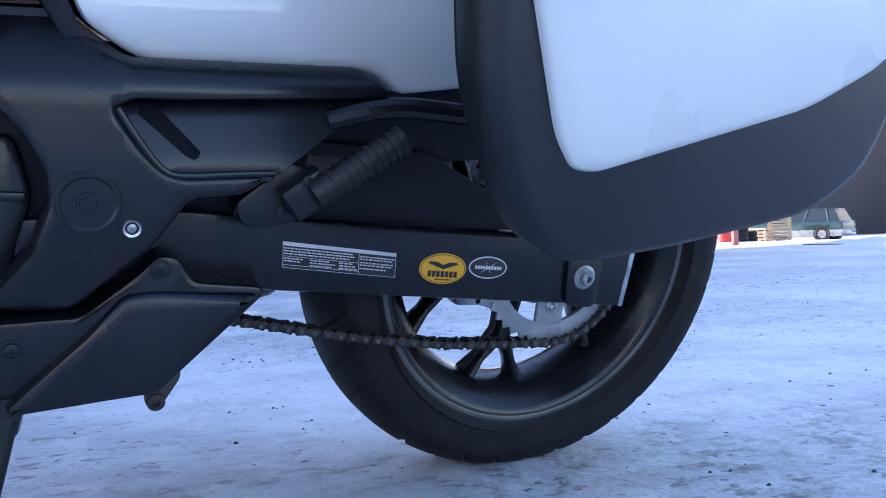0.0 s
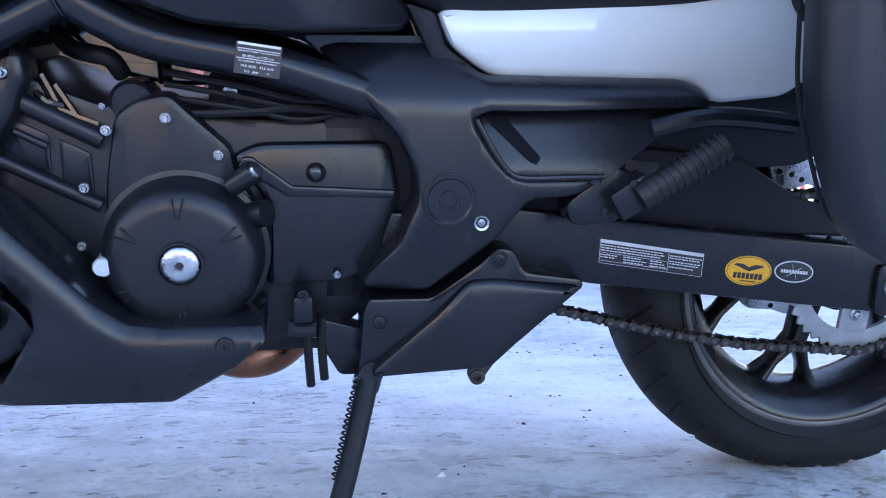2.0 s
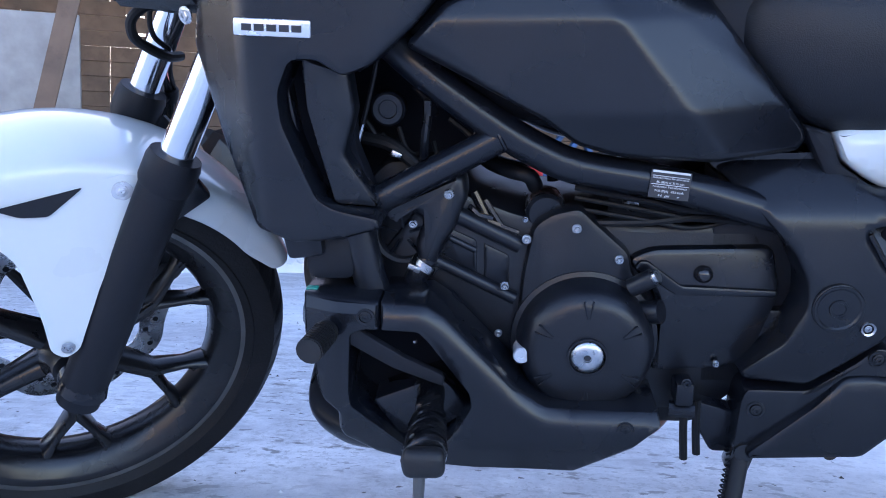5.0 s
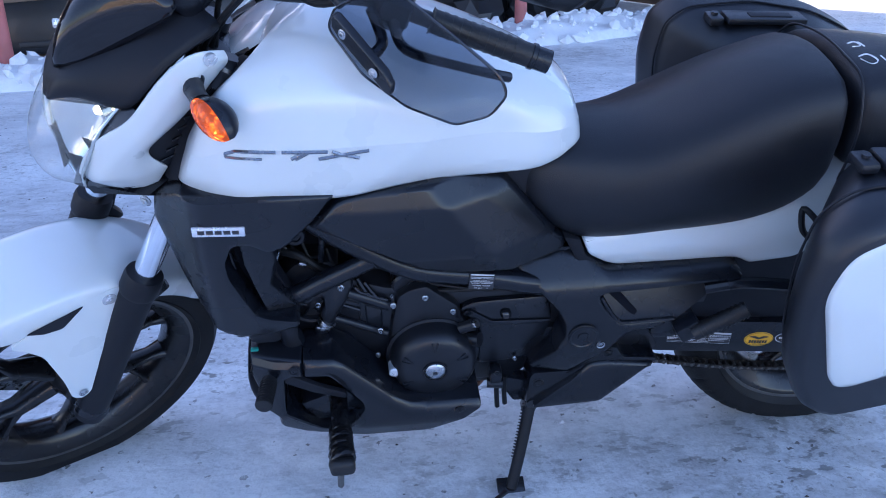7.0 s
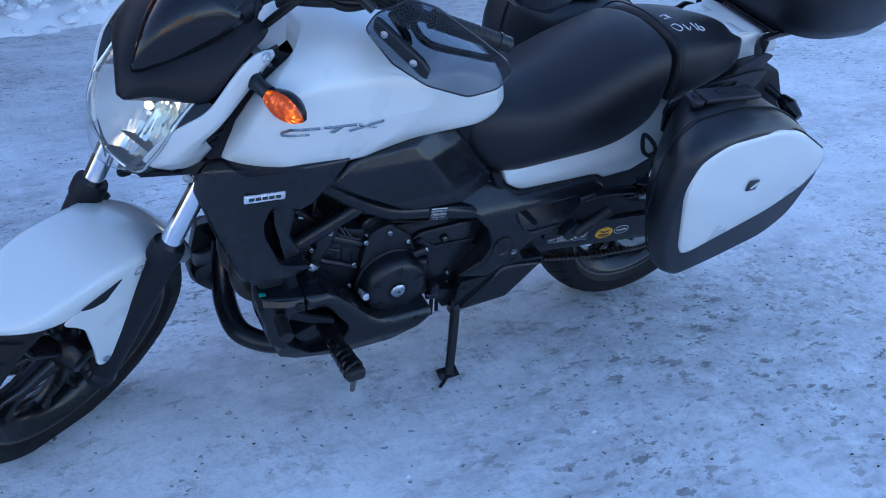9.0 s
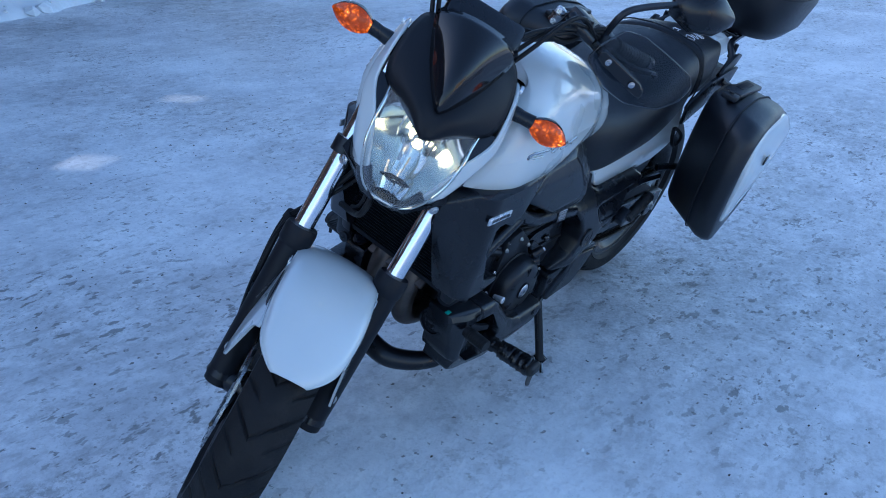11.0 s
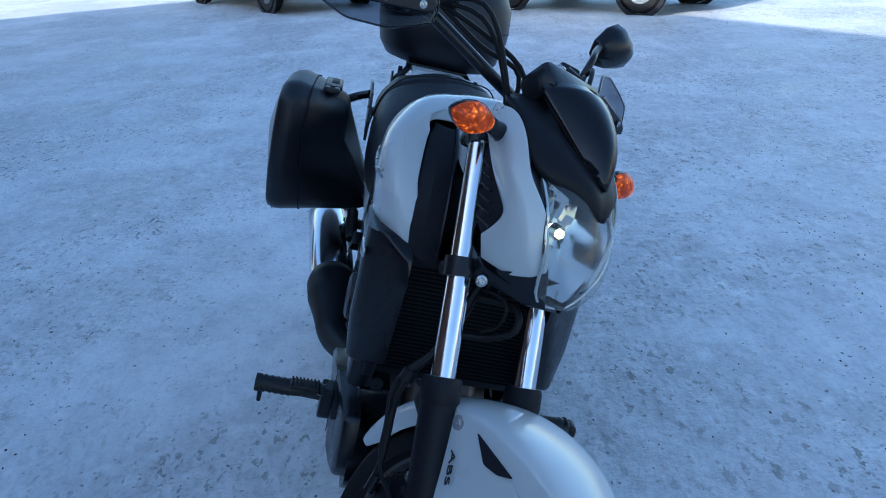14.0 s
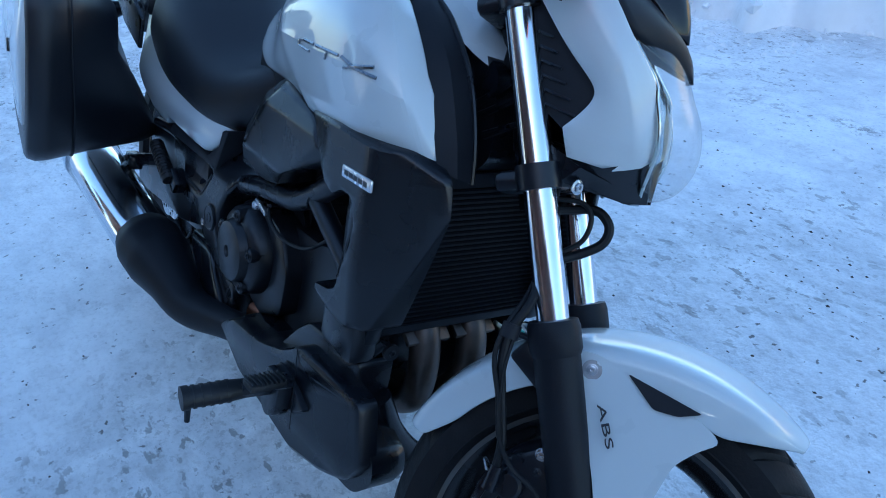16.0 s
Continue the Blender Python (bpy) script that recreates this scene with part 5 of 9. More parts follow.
    part("peg_clamp", k(box((0.045, 0.03, 0.034), Matrix.Translation((-0.364, -0.180, 0.434)) @ Matrix.Rotation(radians(-34), 4, "Y"), 0.004)), SATIN, pp)
    part("peg_pin", k(bolt((-0.367, -0.196, 0.448), (0, -1, 0), 0.0055, 0.003)), ENGINE, pp)
    part("peg_hanger", k(slab(rounded([(-0.43, 0.420), (-0.375, 0.462), (-0.345, 0.450), (-0.358, 0.412), (-0.372, 0.398), (-0.42, 0.396)], 0.01), -0.13, -0.165, 0.005)), SATIN, pp)
    part("hanger_bolt", k(bolt((-0.382, -0.166, 0.412), (0, -1, 0), 0.0070, 0.004)), ENGINE, pp)
    part("hanger_tube", k(tube([(-0.335, -0.15, 0.50), (-0.27, -0.16, 0.515), (-0.18, -0.17, 0.51)], 0.011, 10)), SATIN, bike, "black pannier support tube")


both(pegs)


# --- side stand
def build_stand():
    top, foot = Vector((-0.632, -0.138, 0.225)), Vector((-0.680, -0.235, 0.080))
    st = part("side_stand", tube([top, top.lerp(foot, 0.5) + Vector((0.002, 0, 0)), foot], [0.0125, 0.0115, 0.0115], 14), VISOR, bike, "black steel side stand")
    part("stand_knuckle", join(box((0.03, 0.026, 0.05), Matrix.Translation(top) @ Matrix.Rotation(radians(15), 4, "Y"), 0.006), lathe([(0, -0.155), (0.012, -0.155), (0.012, -0.12), (0, -0.12)], (top.x, 0, top.z + 0.005), 14)), GLOSS, st)
    part("stand_bracket", slab(rounded([(-0.69, 0.285), (-0.64, 0.27), (-0.625, 0.225), (-0.645, 0.215), (-0.665, 0.215), (-0.685, 0.25)], 0.006), -0.10, -0.128, 0.003), SATIN, st)
    n = Vector((0, 0.2718, 0.9623))
    base = foot - n * 0.002
    part("stand_foot", join(box((0.055, 0.045, 0.008), Matrix.Translation(base) @ Matrix.Rotation(radians(15.8), 4, "X"), 0.002), tube([base + Vector((-0.012, -0.01, 0.004)), base + Vector((-0.045, -0.035, 0.006))], 0.005, 8)), GLOSS, st, "flat stand foot plate")
    coil = []
    a, b = Vector((-0.646, -0.144, 0.222)), Vector((-0.675, -0.204, 0.130))
    d = (b - a).normalized()
    u = d.orthogonal().normalized()
    v = d.cross(u)
    for i in range(18 * 6 + 1):
        q = 2 * math.pi * i / 6
        coil.append(a.lerp(b, i / (18 * 6)) + (u * math.cos(q) + v * math.sin(q)) * 0.0032)
    part("return_spring", tube(coil, 0.0012, 5, smooth=False), DARK, st, "coiled return spring")


build_stand()
part("hanger_lug", join(slab(rounded([(-0.462, 0.225), (-0.462, 0.196), (-0.476, 0.175), (-0.484, 0.162), (-0.498, 0.164), (-0.502, 0.176), (-0.484, 0.199), (-0.484, 0.225)], 0.006), -0.044, -0.052, 0.002), lathe([(0.005, -0.055), (0.010, -0.055), (0.010, -0.042), (0.005, -0.042)], (-0.489, 0, 0.171), 18, closed=True)), PIPE, bike, "dull steel hanger lug")


# --- radiator shrouds
def shroud(k, s):
    """Wraps from the side round to the front edge beside the fork."""
    col = lambda x, z: 0.9 * soft(-1.178 - x, 0.006) + 0.10 * soft(0.60 - z, 0.01) + 0.18 * soft(x + 1.06, 0.01)
    out = [(-1.252, 0.762), (-1.205, 0.788), (-1.08, 0.786), (-0.975, 0.776), (-1.010, 0.735), (-1.055, 0.695), (-1.085, 0.684), (-1.112, 0.701), (-1.138, 0.700), (-1.152, 0.668), (-1.150, 0.637), (-1.135, 0.598), (-1.119, 0.555), (-1.100, 0.544), (-1.056, 0.534), (-1.053, 0.521), (-1.10, 0.508), (-1.15, 0.505), (-1.195, 0.520), (-1.232, 0.62), (-1.262, 0.713)]
    b = part("radiator_shroud", k(slab(rounded(out, 0.008), -0.13, -0.210, 0.006, col, 0.014)), MATTE, bike, "matte black radiator shroud with a maker's badge", angle=40)
    # near-black backing painted as the shade behind the vent
    part("shroud_vent", k(slab(rounded([(-1.16, 0.705), (-1.09, 0.715), (-1.085, 0.60), (-1.06, 0.53), (-1.13, 0.53)], 0.008), -0.12, -0.150, 0.001)), HOLESHADE, b, "dark air vent")
    blade = [(-1.130, 0.705), (-1.084, 0.687), (-1.079, 0.645), (-1.092, 0.600), (-1.056, 0.536), (-1.104, 0.546), (-1.116, 0.60), (-1.128, 0.65)]
    part("vent_blade", k(slab(rounded(blade, 0.005), -0.145, -0.192, 0.004, lambda x, z: 0.45 * soft(x + 1.115, 0.004), 0.014)), MATTE, b)
    m = Matrix.Translation((-1.152, -0.2105, 0.733)) @ Matrix.Rotation(radians(3), 4, "Y")
    badge = part("maker_badge", k(box((0.078, 0.005, 0.017), m, 0.002)), BADGE, b, "silver maker's badge")
    part("badge_field", k(join(*[box((0.0100, 0.0008, 0.0068), m @ Matrix.Translation((-0.0252 + 0.0126 * i, -0.0026, 0)), 0.0) for i in range(5)])), INK, badge, "dark raised marks")


both(shroud)


# --- tank covers
def tank(k, s):
    """Half of the tank: rings from the lower edge over the shoulder to the middle."""
    # low edge, belly, crease, shoulder, top side, middle: the front edge leans back as it rises
    rings = [((-1.228, 0.143, 0.770), (-1.214, 0.144, 0.808), (-1.194, 0.144, 0.850), (-1.164, 0.142, 0.893), (-1.130, 0.139, 0.928), (-1.100, 0.134, 0.950), (-1.070, 0.124, 0.970)),
             ((-1.205, 0.176, 0.776), (-1.194, 0.183, 0.812), (-1.178, 0.187, 0.850), (-1.150, 0.182, 0.902), (-1.114, 0.172, 0.946), (-1.08, 0.142, 0.974), (-1.055, 0.098, 0.988)),
             ((-1.13, 0.197, 0.771), (-1.12, 0.206, 0.815), (-1.11, 0.210, 0.868), (-1.09, 0.200, 0.928), (-1.06, 0.160, 0.974), (-1.035, 0.090, 0.997), (-1.02, 0.02, 1.003)),
             ((-1.00, 0.192, 0.768), (-1.00, 0.202, 0.81), (-1.00, 0.208, 0.865), (-1.00, 0.194, 0.935), (-0.99, 0.145, 0.988), (-0.98, 0.07, 1.006), (-0.98, 0.02, 1.010)),
             ((-0.90, 0.184, 0.770), (-0.90, 0.192, 0.81), (-0.90, 0.197, 0.860), (-0.90, 0.180, 0.925), (-0.90, 0.125, 0.978), (-0.90, 0.05, 0.992), (-0.90, 0.02, 0.995)),
             ((-0.80, 0.182, 0.774), (-0.80, 0.189, 0.81), (-0.80, 0.184, 0.855), (-0.80, 0.160, 0.910), (-0.80, 0.10, 0.952), (-0.80, 0.04, 0.963), (-0.80, 0.015, 0.965)),
             ((-0.72, 0.166, 0.768), (-0.72, 0.168, 0.796), (-0.72, 0.160, 0.842), (-0.72, 0.138, 0.888), (-0.72, 0.088, 0.922), (-0.72, 0.03, 0.933), (-0.72, 0.012, 0.934)),
             ((-0.655, 0.143, 0.767), (-0.655, 0.146, 0.786), (-0.655, 0.138, 0.828), (-0.655, 0.116, 0.864), (-0.655, 0.075, 0.892), (-0.655, 0.025, 0.902), (-0.655, 0.01, 0.903)),
             ((-0.600, 0.110, 0.786), (-0.600, 0.110, 0.795), (-0.600, 0.102, 0.820), (-0.600, 0.086, 0.844), (-0.600, 0.055, 0.858), (-0.600, 0.02, 0.864), (-0.600, 0.008, 0.865)),
             ((-0.583, 0.090, 0.790), (-0.583, 0.089, 0.795), (-0.583, 0.082, 0.808), (-0.583, 0.068, 0.820), (-0.583, 0.042, 0.828), (-0.583, 0.016, 0.832), (-0.583, 0.006, 0.832))]
    cols = []
    for ring in rings:
        pts = [Vector(q) for q in ring] + [Vector((ring[-1][0], 0.0, ring[-1][2]))]
        cols.append(smooth_line(pts[:3], 5)[:-1] + smooth_line(pts[2:], 6))
    dense = [smooth_line([col[j] for col in cols], 9) for j in range(len(cols[0]))]

    def fold(p):
        """The knee hollow behind a slanted crease, and a rolled-in lower lip."""
        d = 0.628 * (p.x + 0.944) - 0.777 * (p.z - 0.771)
        fade = min(1.0, max(0.0, (-0.62 - p.x) / 0.22))
        nose = 0.80 * (-1.145 - p.x) - 0.60 * (p.z - 0.84)
        y = p.y - 0.32 * soft(d, 0.002) * fade - 0.10 * soft(0.796 - p.z, 0.002) * min(1.0, p.y / 0.1) - (0.20 * soft(nose, 0.003) if p.y > 0.12 else 0.0)
        back = 0.010 * min(1.0, max(0.0, (-1.12 - p.x) / 0.08)) if s < 0 else 0.0
        return (p.x + back, -max(y, 0.0), p.z)
    ob = part("tank_cover", k(loft([[fold(line[i]) for line in dense] for i in range(len(dense[0]))], closed=False)), WHITE, bike, "glossy pearl white tank cover with grey lettering", angle=9)
    sol = ob.modifiers.new("wall", "SOLIDIFY")
    sol.thickness, sol.offset = 0.004, 0
    # model lettering: slanted bars that make up the three letters
    o = Vector((-1.022, 0, 0.857 if s < 0 else 0.866))
    shape = ob.evaluated_get(bpy.context.evaluated_depsgraph_get())

    def surf(u, v):
        u = u * 1.16 - 0.018 if s > 0 else u
        p = Vector((o.x + u, s * 0.6, o.z + 0.55 * v - (0.09 if s < 0 else 0.05) * u))
        hit, place, normal, _ = shape.ray_cast(p, Vector((0, -s, 0)))
        return Vector((place.x, -abs(place.y) - 0.0008, place.z)) if hit else Vector((p.x, -0.22, p.z))
    if s < 0:
        letters = [[(-0.030, 0.011), (-0.085, 0.011), (-0.100, 0.001), (-0.100, -0.009), (-0.050, -0.011)],
                   [(-0.022, 0.011), (0.042, 0.011)], [(0.008, 0.009), (-0.010, -0.011)], [(0.014, 0.009), (-0.004, -0.011)],
                   [(0.028, -0.011), (0.050, -0.004), (0.072, 0.004), (0.100, 0.011)], [(0.048, 0.011), (0.060, 0.002), (0.086, -0.011)]]
    else:
        letters = [[(0.050, 0.011), (0.085, 0.011), (0.100, 0.004), (0.100, -0.008), (0.060, -0.011)],
                   [(0.042, 0.011), (-0.022, 0.011)], [(0.008, 0.011), (0.012, -0.011)],
                   [(-0.030, 0.011), (-0.058, -0.002), (-0.095, -0.011)], [(-0.038, -0.011), (-0.062, 0.002), (-0.088, 0.011)]]
    for stro in letters:
        part("tank_lettering", k(tube([surf(a[0] + (b[0] - a[0]) * q / 4, a[1] + (b[1] - a[1]) * q / 4) for a, b in zip(stro, stro[1:]) for q in range(4)] + [surf(*stro[-1])], 0.0029, 6, 2, smooth=False, flat=0.7)), GREYBADGE, ob)


both(tank)
part("tank_spine", loft([[(x, -w, z - 0.016), (x, -w * 0.8, z - 0.004), (x, -w * 0.4, z), (x, 0, z + 0.002), (x, w * 0.4, z), (x, w * 0.8, z - 0.004), (x, w, z - 0.016)] for x, z, w in ((-1.188, 0.902, 0.036), (-1.172, 0.917, 0.060), (-1.150, 0.930, 0.074), (-1.115, 0.958, 0.084), (-1.08, 0.982, 0.086), (-1.05, 0.996, 0.072), (-0.95, 1.009, 0.055), (-0.85, 0.984, 0.055), (-0.72, 0.912, 0.05))], closed=False), WHITE, bike, "white tank centre strip", subsurf=1)


def tank_side(k, s):
    out = [(-1.025, 0.712), (-0.980, 0.756), (-0.956, 0.764), (-0.898, 0.769), (-0.811, 0.777), (-0.754, 0.782), (-0.731, 0.774), (-0.708, 0.754), (-0.660, 0.692), (-0.602, 0.622), (-0.592, 0.604), (-0.604, 0.592), (-0.707, 0.588), (-0.800, 0.594), (-0.846, 0.608), (-0.886, 0.640), (-0.95, 0.674)]
    if s > 0:
        out[5:9] = [(-0.78, 0.772), (-0.745, 0.742), (-0.700, 0.705), (-0.672, 0.680)]

    def c(x, z):
        """A flat middle; it leans in above and below, and falls away to the rear past two slanted creases."""
        low = 0.643 if x > -0.90 else 0.643 - 0.80 * (x + 0.90)
        rear = 0.78 * (x + 0.809) + 0.627 * (z - 0.737)
        end = 0.633 * (x + 0.751) + 0.773 * (z - 0.744)
        return 0.45 * soft(z - 0.737, 0.003) + 0.42 * soft(low - z, 0.003) + 0.62 * soft(rear, 0.004) + 0.30 * soft(end, 0.004)
    part("tank_side_panel", k(slab(rounded(out, 0.010), -0.10, -0.196, 0.006, c, 0.005)), MATTE, bike, "matte black faceted panel below the tank", angle=60)


both(tank_side)
part("tank_core", slab(rounded([(-1.15, 0.90), (-0.95, 0.95), (-0.70, 0.86), (-0.60, 0.80), (-0.58, 0.62), (-0.95, 0.62), (-1.16, 0.78)], 0.03), 0.115, -0.115, 0.02), DARK, bike)
part("steering_head", slab(rounded([(-1.20, 0.90), (-1.08, 0.93), (-1.00, 0.75), (-1.10, 0.66), (-1.22, 0.78)], 0.02), 0.05, -0.05, 0.01), SATIN, bike)


# --- radiator
def build_radiator():
    r = part("radiator", box((0.03, 0.30, 0.27), pose(-1.165, 0, 0.62, 0, -8, 0), 0.004), DARK, bike, "black finned radiator")
    for i in range(27):
        part("radiator_fin", box((0.0325, 0.276, 0.0034), pose(-1.166 - (0.505 + 0.0086 * i - 0.62) * 0.14, 0, 0.505 + 0.0086 * i, 0, -8, 0)), FIN, r)
    for s in (-1, 1):
        part("radiator_tank", box((0.045, 0.03, 0.29), pose(-1.165, s * 0.155, 0.62, 0, -8, 0), 0.008), SATIN, r)
    part("lower_hose", tube([(-1.14, 0.12, 0.47), (-1.12, 0.14, 0.44), (-1.06, 0.15, 0.43)], 0.018, 12), SATIN, r)
    part("reservoir", box((0.10, 0.05, 0.085), pose(-1.115, 0.165, 0.485), 0.014), MATTE, bike, "black plastic coolant reservoir box")
    part("reservoir_left", box((0.06, 0.04, 0.06), pose(-1.12, -0.14, 0.475), 0.014), DARK, bike)
    part("coolant_cap", box((0.014, 0.010, 0.006), pose(-1.142, -0.160, 0.437), 0.002), GREEN, bike, "green coolant cap")
    part("radiator_bolt", join(bolt((-1.19, 0.135, 0.475), (-1, 0, 0), 0.008, 0.006), lathe([(0, -0.006), (0.013, -0.006), (0.013, 0), (0, 0)], (-1.186, 0.135, 0.475), 20, axis="x")), ENGINE, r)
    for s in (-0.045, 0.045):
        part("exhaust_header", tube([(-1.09, s, 0.50), (-1.14, s, 0.47), (-1.155, s, 0.41), (-1.13, s * 0.8, 0.34), (-1.05, s * 0.5, 0.29), (-0.92, s * 0.3, 0.265)], 0.025, 16), PIPE, bike, "dull steel exhaust header")
        part("header_flange", join(box((0.075, 0.078, 0.012), pose(-1.128, s, 0.480, 0, -35, 0), 0.003), bolt((-1.150, s, 0.478), (-0.6, 0, -0.8), 0.006, 0.008)), PIPE, bike, "dull steel header flange")


build_radiator()


# --- seat and tail
def wide(x):
    """How much further out the right flank of the rear half stands."""
    t = min(1.0, max(0.0, (x + 0.66) / 0.20))
    return 0.052 * t * t * (3 - 2 * t)


def build_seat():
    #        x     half-width low, z low, half-width mid, z mid, crown half, z crown, z middle
    rows = [(-0.695, 0.100, 0.715, 0.102, 0.738, 0.06, 0.752, 0.756),
            (-0.64, 0.120, 0.655, 0.142, 0.735, 0.075, 0.792, 0.800),
            (-0.58, 0.124, 0.606, 0.158, 0.720, 0.085, 0.795, 0.808),
            (-0.50, 0.126, 0.606, 0.165, 0.715, 0.095, 0.782, 0.792),
            (-0.42, 0.128, 0.616, 0.172, 0.730, 0.115, 0.812, 0.822),
            (-0.33, 0.130, 0.620, 0.176, 0.755, 0.128, 0.856, 0.868),
            (-0.25, 0.130, 0.633, 0.170, 0.780, 0.130, 0.884, 0.896),
            (-0.19, 0.132, 0.668, 0.162, 0.800, 0.125, 0.889, 0.900),
            (-0.155, 0.146, 0.735, 0.156, 0.812, 0.120, 0.886, 0.896)]
    def loops(rows):
        out = []
        for x, wl, zl, wm, zm, wc, zc, zt in rows:
            half = [(wl * 0.86, zl - 0.004), (wl, zl), (wl * 0.5 + wm * 0.5 + 0.006, (zl * 2 + zm) / 3), (wm, zm), ((wm + wc) / 2 + 0.012, (zm + zc) / 2 + 0.016), (wc, zc), (wc * 0.5, (zc + zt) / 2 + 0.004)]
            d = wide(x)
            sag = min(1.0, max(0.0, (x + 0.70) / 0.12)) * (1 - 0.6 * min(1.0, max(0.0, (x + 0.25) / 0.10)))
            right = [(y + d * a, z - sag * h) for (y, z), a, h in zip(half, (1, 1, 0.9, 0.55, 0.25, 0, 0), (0, 0, 0.012, 0.030, 0.038, 0.040, 0.018))]
            out.append([(x, -y, z) for y, z in half] + [(x, 0, zt)] + [(x, y, z) for y, z in right[::-1]])
        return out
    seat = part("rider_seat", loft(loops(rows)), SEAT, bike, "black vinyl rider saddle", subsurf=2)
    rear = [(-0.155, 0.143, 0.735, 0.153, 0.810, 0.117, 0.884, 0.893), (-0.13, 0.142, 0.742, 0.150, 0.815, 0.112, 0.890, 0.901), (-0.06, 0.138, 0.758, 0.143, 0.825, 0.105, 0.886, 0.897),
            (0.02, 0.128, 0.775, 0.130, 0.832, 0.092, 0.875, 0.886), (0.09, 0.108, 0.795, 0.106, 0.836, 0.07, 0.860, 0.868), (0.125, 0.075, 0.812, 0.072, 0.832, 0.045, 0.842, 0.846)]
    ps = part("passenger_seat", loft(loops(rear)), SEAT, bike, "black vinyl passenger seat with white chalk scribbles", subsurf=2)
    seam = [(-0.152, -y, z) for y, z in ((0.150, 0.72), (0.160, 0.79), (0.152, 0.845), (0.122, 0.892), (0.06, 0.902), (0, 0.904))]
    seam = seam + [(x, -y + a, z - h) for (x, y, z), a, h in zip(seam[-2::-1], (0, 0, 0.015, 0.030, 0.052), (0.006, 0.015, 0.013, 0.010, 0.0))]
    part("seat_piping", tube(seam, 0.0022, 8), SEAT, seat)
    rnd = random.Random(3)
    glyphs = [[(0, 0), (0.012, 0.004), (0.018, -0.008), (0.008, -0.014), (0, -0.004)], [(0.026, 0.002), (0.030, -0.014), (0.038, -0.004)], [(0.046, 0.006), (0.048, -0.014)], [(0.056, 0.004), (0.054, -0.012), (0.064, -0.012), (0.062, -0.003), (0.054, -0.006)],
              [(0.002, 0.030), (0.012, 0.034), (0.014, 0.024), (0.004, 0.022)], [(0.016, 0.034), (0.018, 0.022)]]
    seat_shape = ps.evaluated_get(bpy.context.evaluated_depsgraph_get())
    for g in glyphs:
        marks = []
        for u, v in g:
            hit, place, _, _ = seat_shape.ray_cast(Vector((-0.125 + 1.5 * u, -0.06 + 1.5 * v, 1.2)), Vector((0, 0, -1)))
            marks.append(place if hit else Vector((-0.075, -0.1, 0.88)))
        part("chalk_mark", tube(marks, 0.0019, 5, 3, flat=0.5), CHALK, ps)
    loop = [(-0.205, -0.165, 0.675), (-0.185, -0.182, 0.66), (-0.165, -0.180, 0.63), (-0.175, -0.172, 0.615), (-0.198, -0.17, 0.635)]
    part("luggage_loop", tube(loop, 0.0055, 8, 6, closed=True), CABLE, bike, "black luggage strap loop")


build_seat()


def tail(k, s):
    out = [(-0.566, 0.612), (-0.553, 0.580), (-0.520, 0.556), (-0.497, 0.546), (-0.40, 0.546), (-0.288, 0.546), (-0.270, 0.541), (-0.246, 0.524), (-0.167, 0.534), (-0.09, 0.60), (-0.05, 0.685), (0.005, 0.745), (0.10, 0.80), (0.17, 0.835), (0.16, 0.862), (0.09, 0.870), (0.04, 0.825), (-0.05, 0.785), (-0.12, 0.755), (-0.165, 0.715), (-0.192, 0.672), (-0.225, 0.650), (-0.28, 0.637), (-0.45, 0.628), (-0.55, 0.618)]
    c = lambda x, z: -0.02 * soft(x + 0.20, 0.05) + 0.16 * soft(x + 0.06, 0.03) + 0.34 * soft(z - 0.600 - 0.06 * (x + 0.4), 0.006) + 0.30 * soft(0.582 - z, 0.015)
    flank = (lambda x, z: c(x, z) - wide(x) * (1 - min(1.0, max(0.0, (x + 0.02) / 0.16)))) if s > 0 else c
    d = 0.05 if s > 0 else 0.0
    p = part("tail_panel", k(slab(rounded(out, 0.010), -0.08, -0.137, 0.007, flank, 0.014)), WHITE, bike, "glossy white tail panel below the seat")
    part("tail_gap", k(slab(rounded([(-0.60, 0.62), (-0.570, 0.612), (-0.557, 0.578), (-0.503, 0.541), (-0.29, 0.541), (-0.262, 0.520), (-0.28, 0.512), (-0.55, 0.525)], 0.004), -0.10, -0.130 - 0.8 * d, 0.004)), DARK, p)
    plate = [(-0.155, 0.735), (-0.03, 0.785), (0.09, 0.80), (0.15, 0.80), (0.13, 0.755), (0.03, 0.735), (-0.02, 0.70), (-0.14, 0.665)]
    br = part("pannier_bracket", k(slab(rounded(plate, 0.006), -0.150 - d, -0.1585 - d, 0.002)), SATIN, bike, "black steel pannier bracket")
    for x, z in ((-0.07, 0.754), (-0.009, 0.772)):
        part("bracket_bolt", k(bolt((x, -0.159 - d, z), (0, -1, 0), 0.0065, 0.004)), ENGINE, br)
    part("bracket_arm", k(tube([(0.05, -0.155 - d, 0.77), (0.08, -0.19 - d, 0.75), (0.07, -0.23 - d, 0.73)], 0.013, 10)), SATIN, br)
    part("lower_arm", k(tube([(-0.16, -0.15 - d, 0.52), (-0.10, -0.19 - d, 0.53), (-0.08, -0.23 - d, 0.53)], 0.011, 10)), SATIN, br)
    part("rear_signal_stalk", k(tube([(0.27, -0.06, 0.70), (0.30, -0.13, 0.675)], 0.011, 10)), SATIN, bike, "black rear turn signal")
    part("rear_signal", k(tube([(0.30, -0.12, 0.677), (0.305, -0.15, 0.668), (0.31, -0.19, 0.655)], [0.014, 0.024, 0.012], 14)), SATIN, bike, "black rear turn signal with an amber lens")


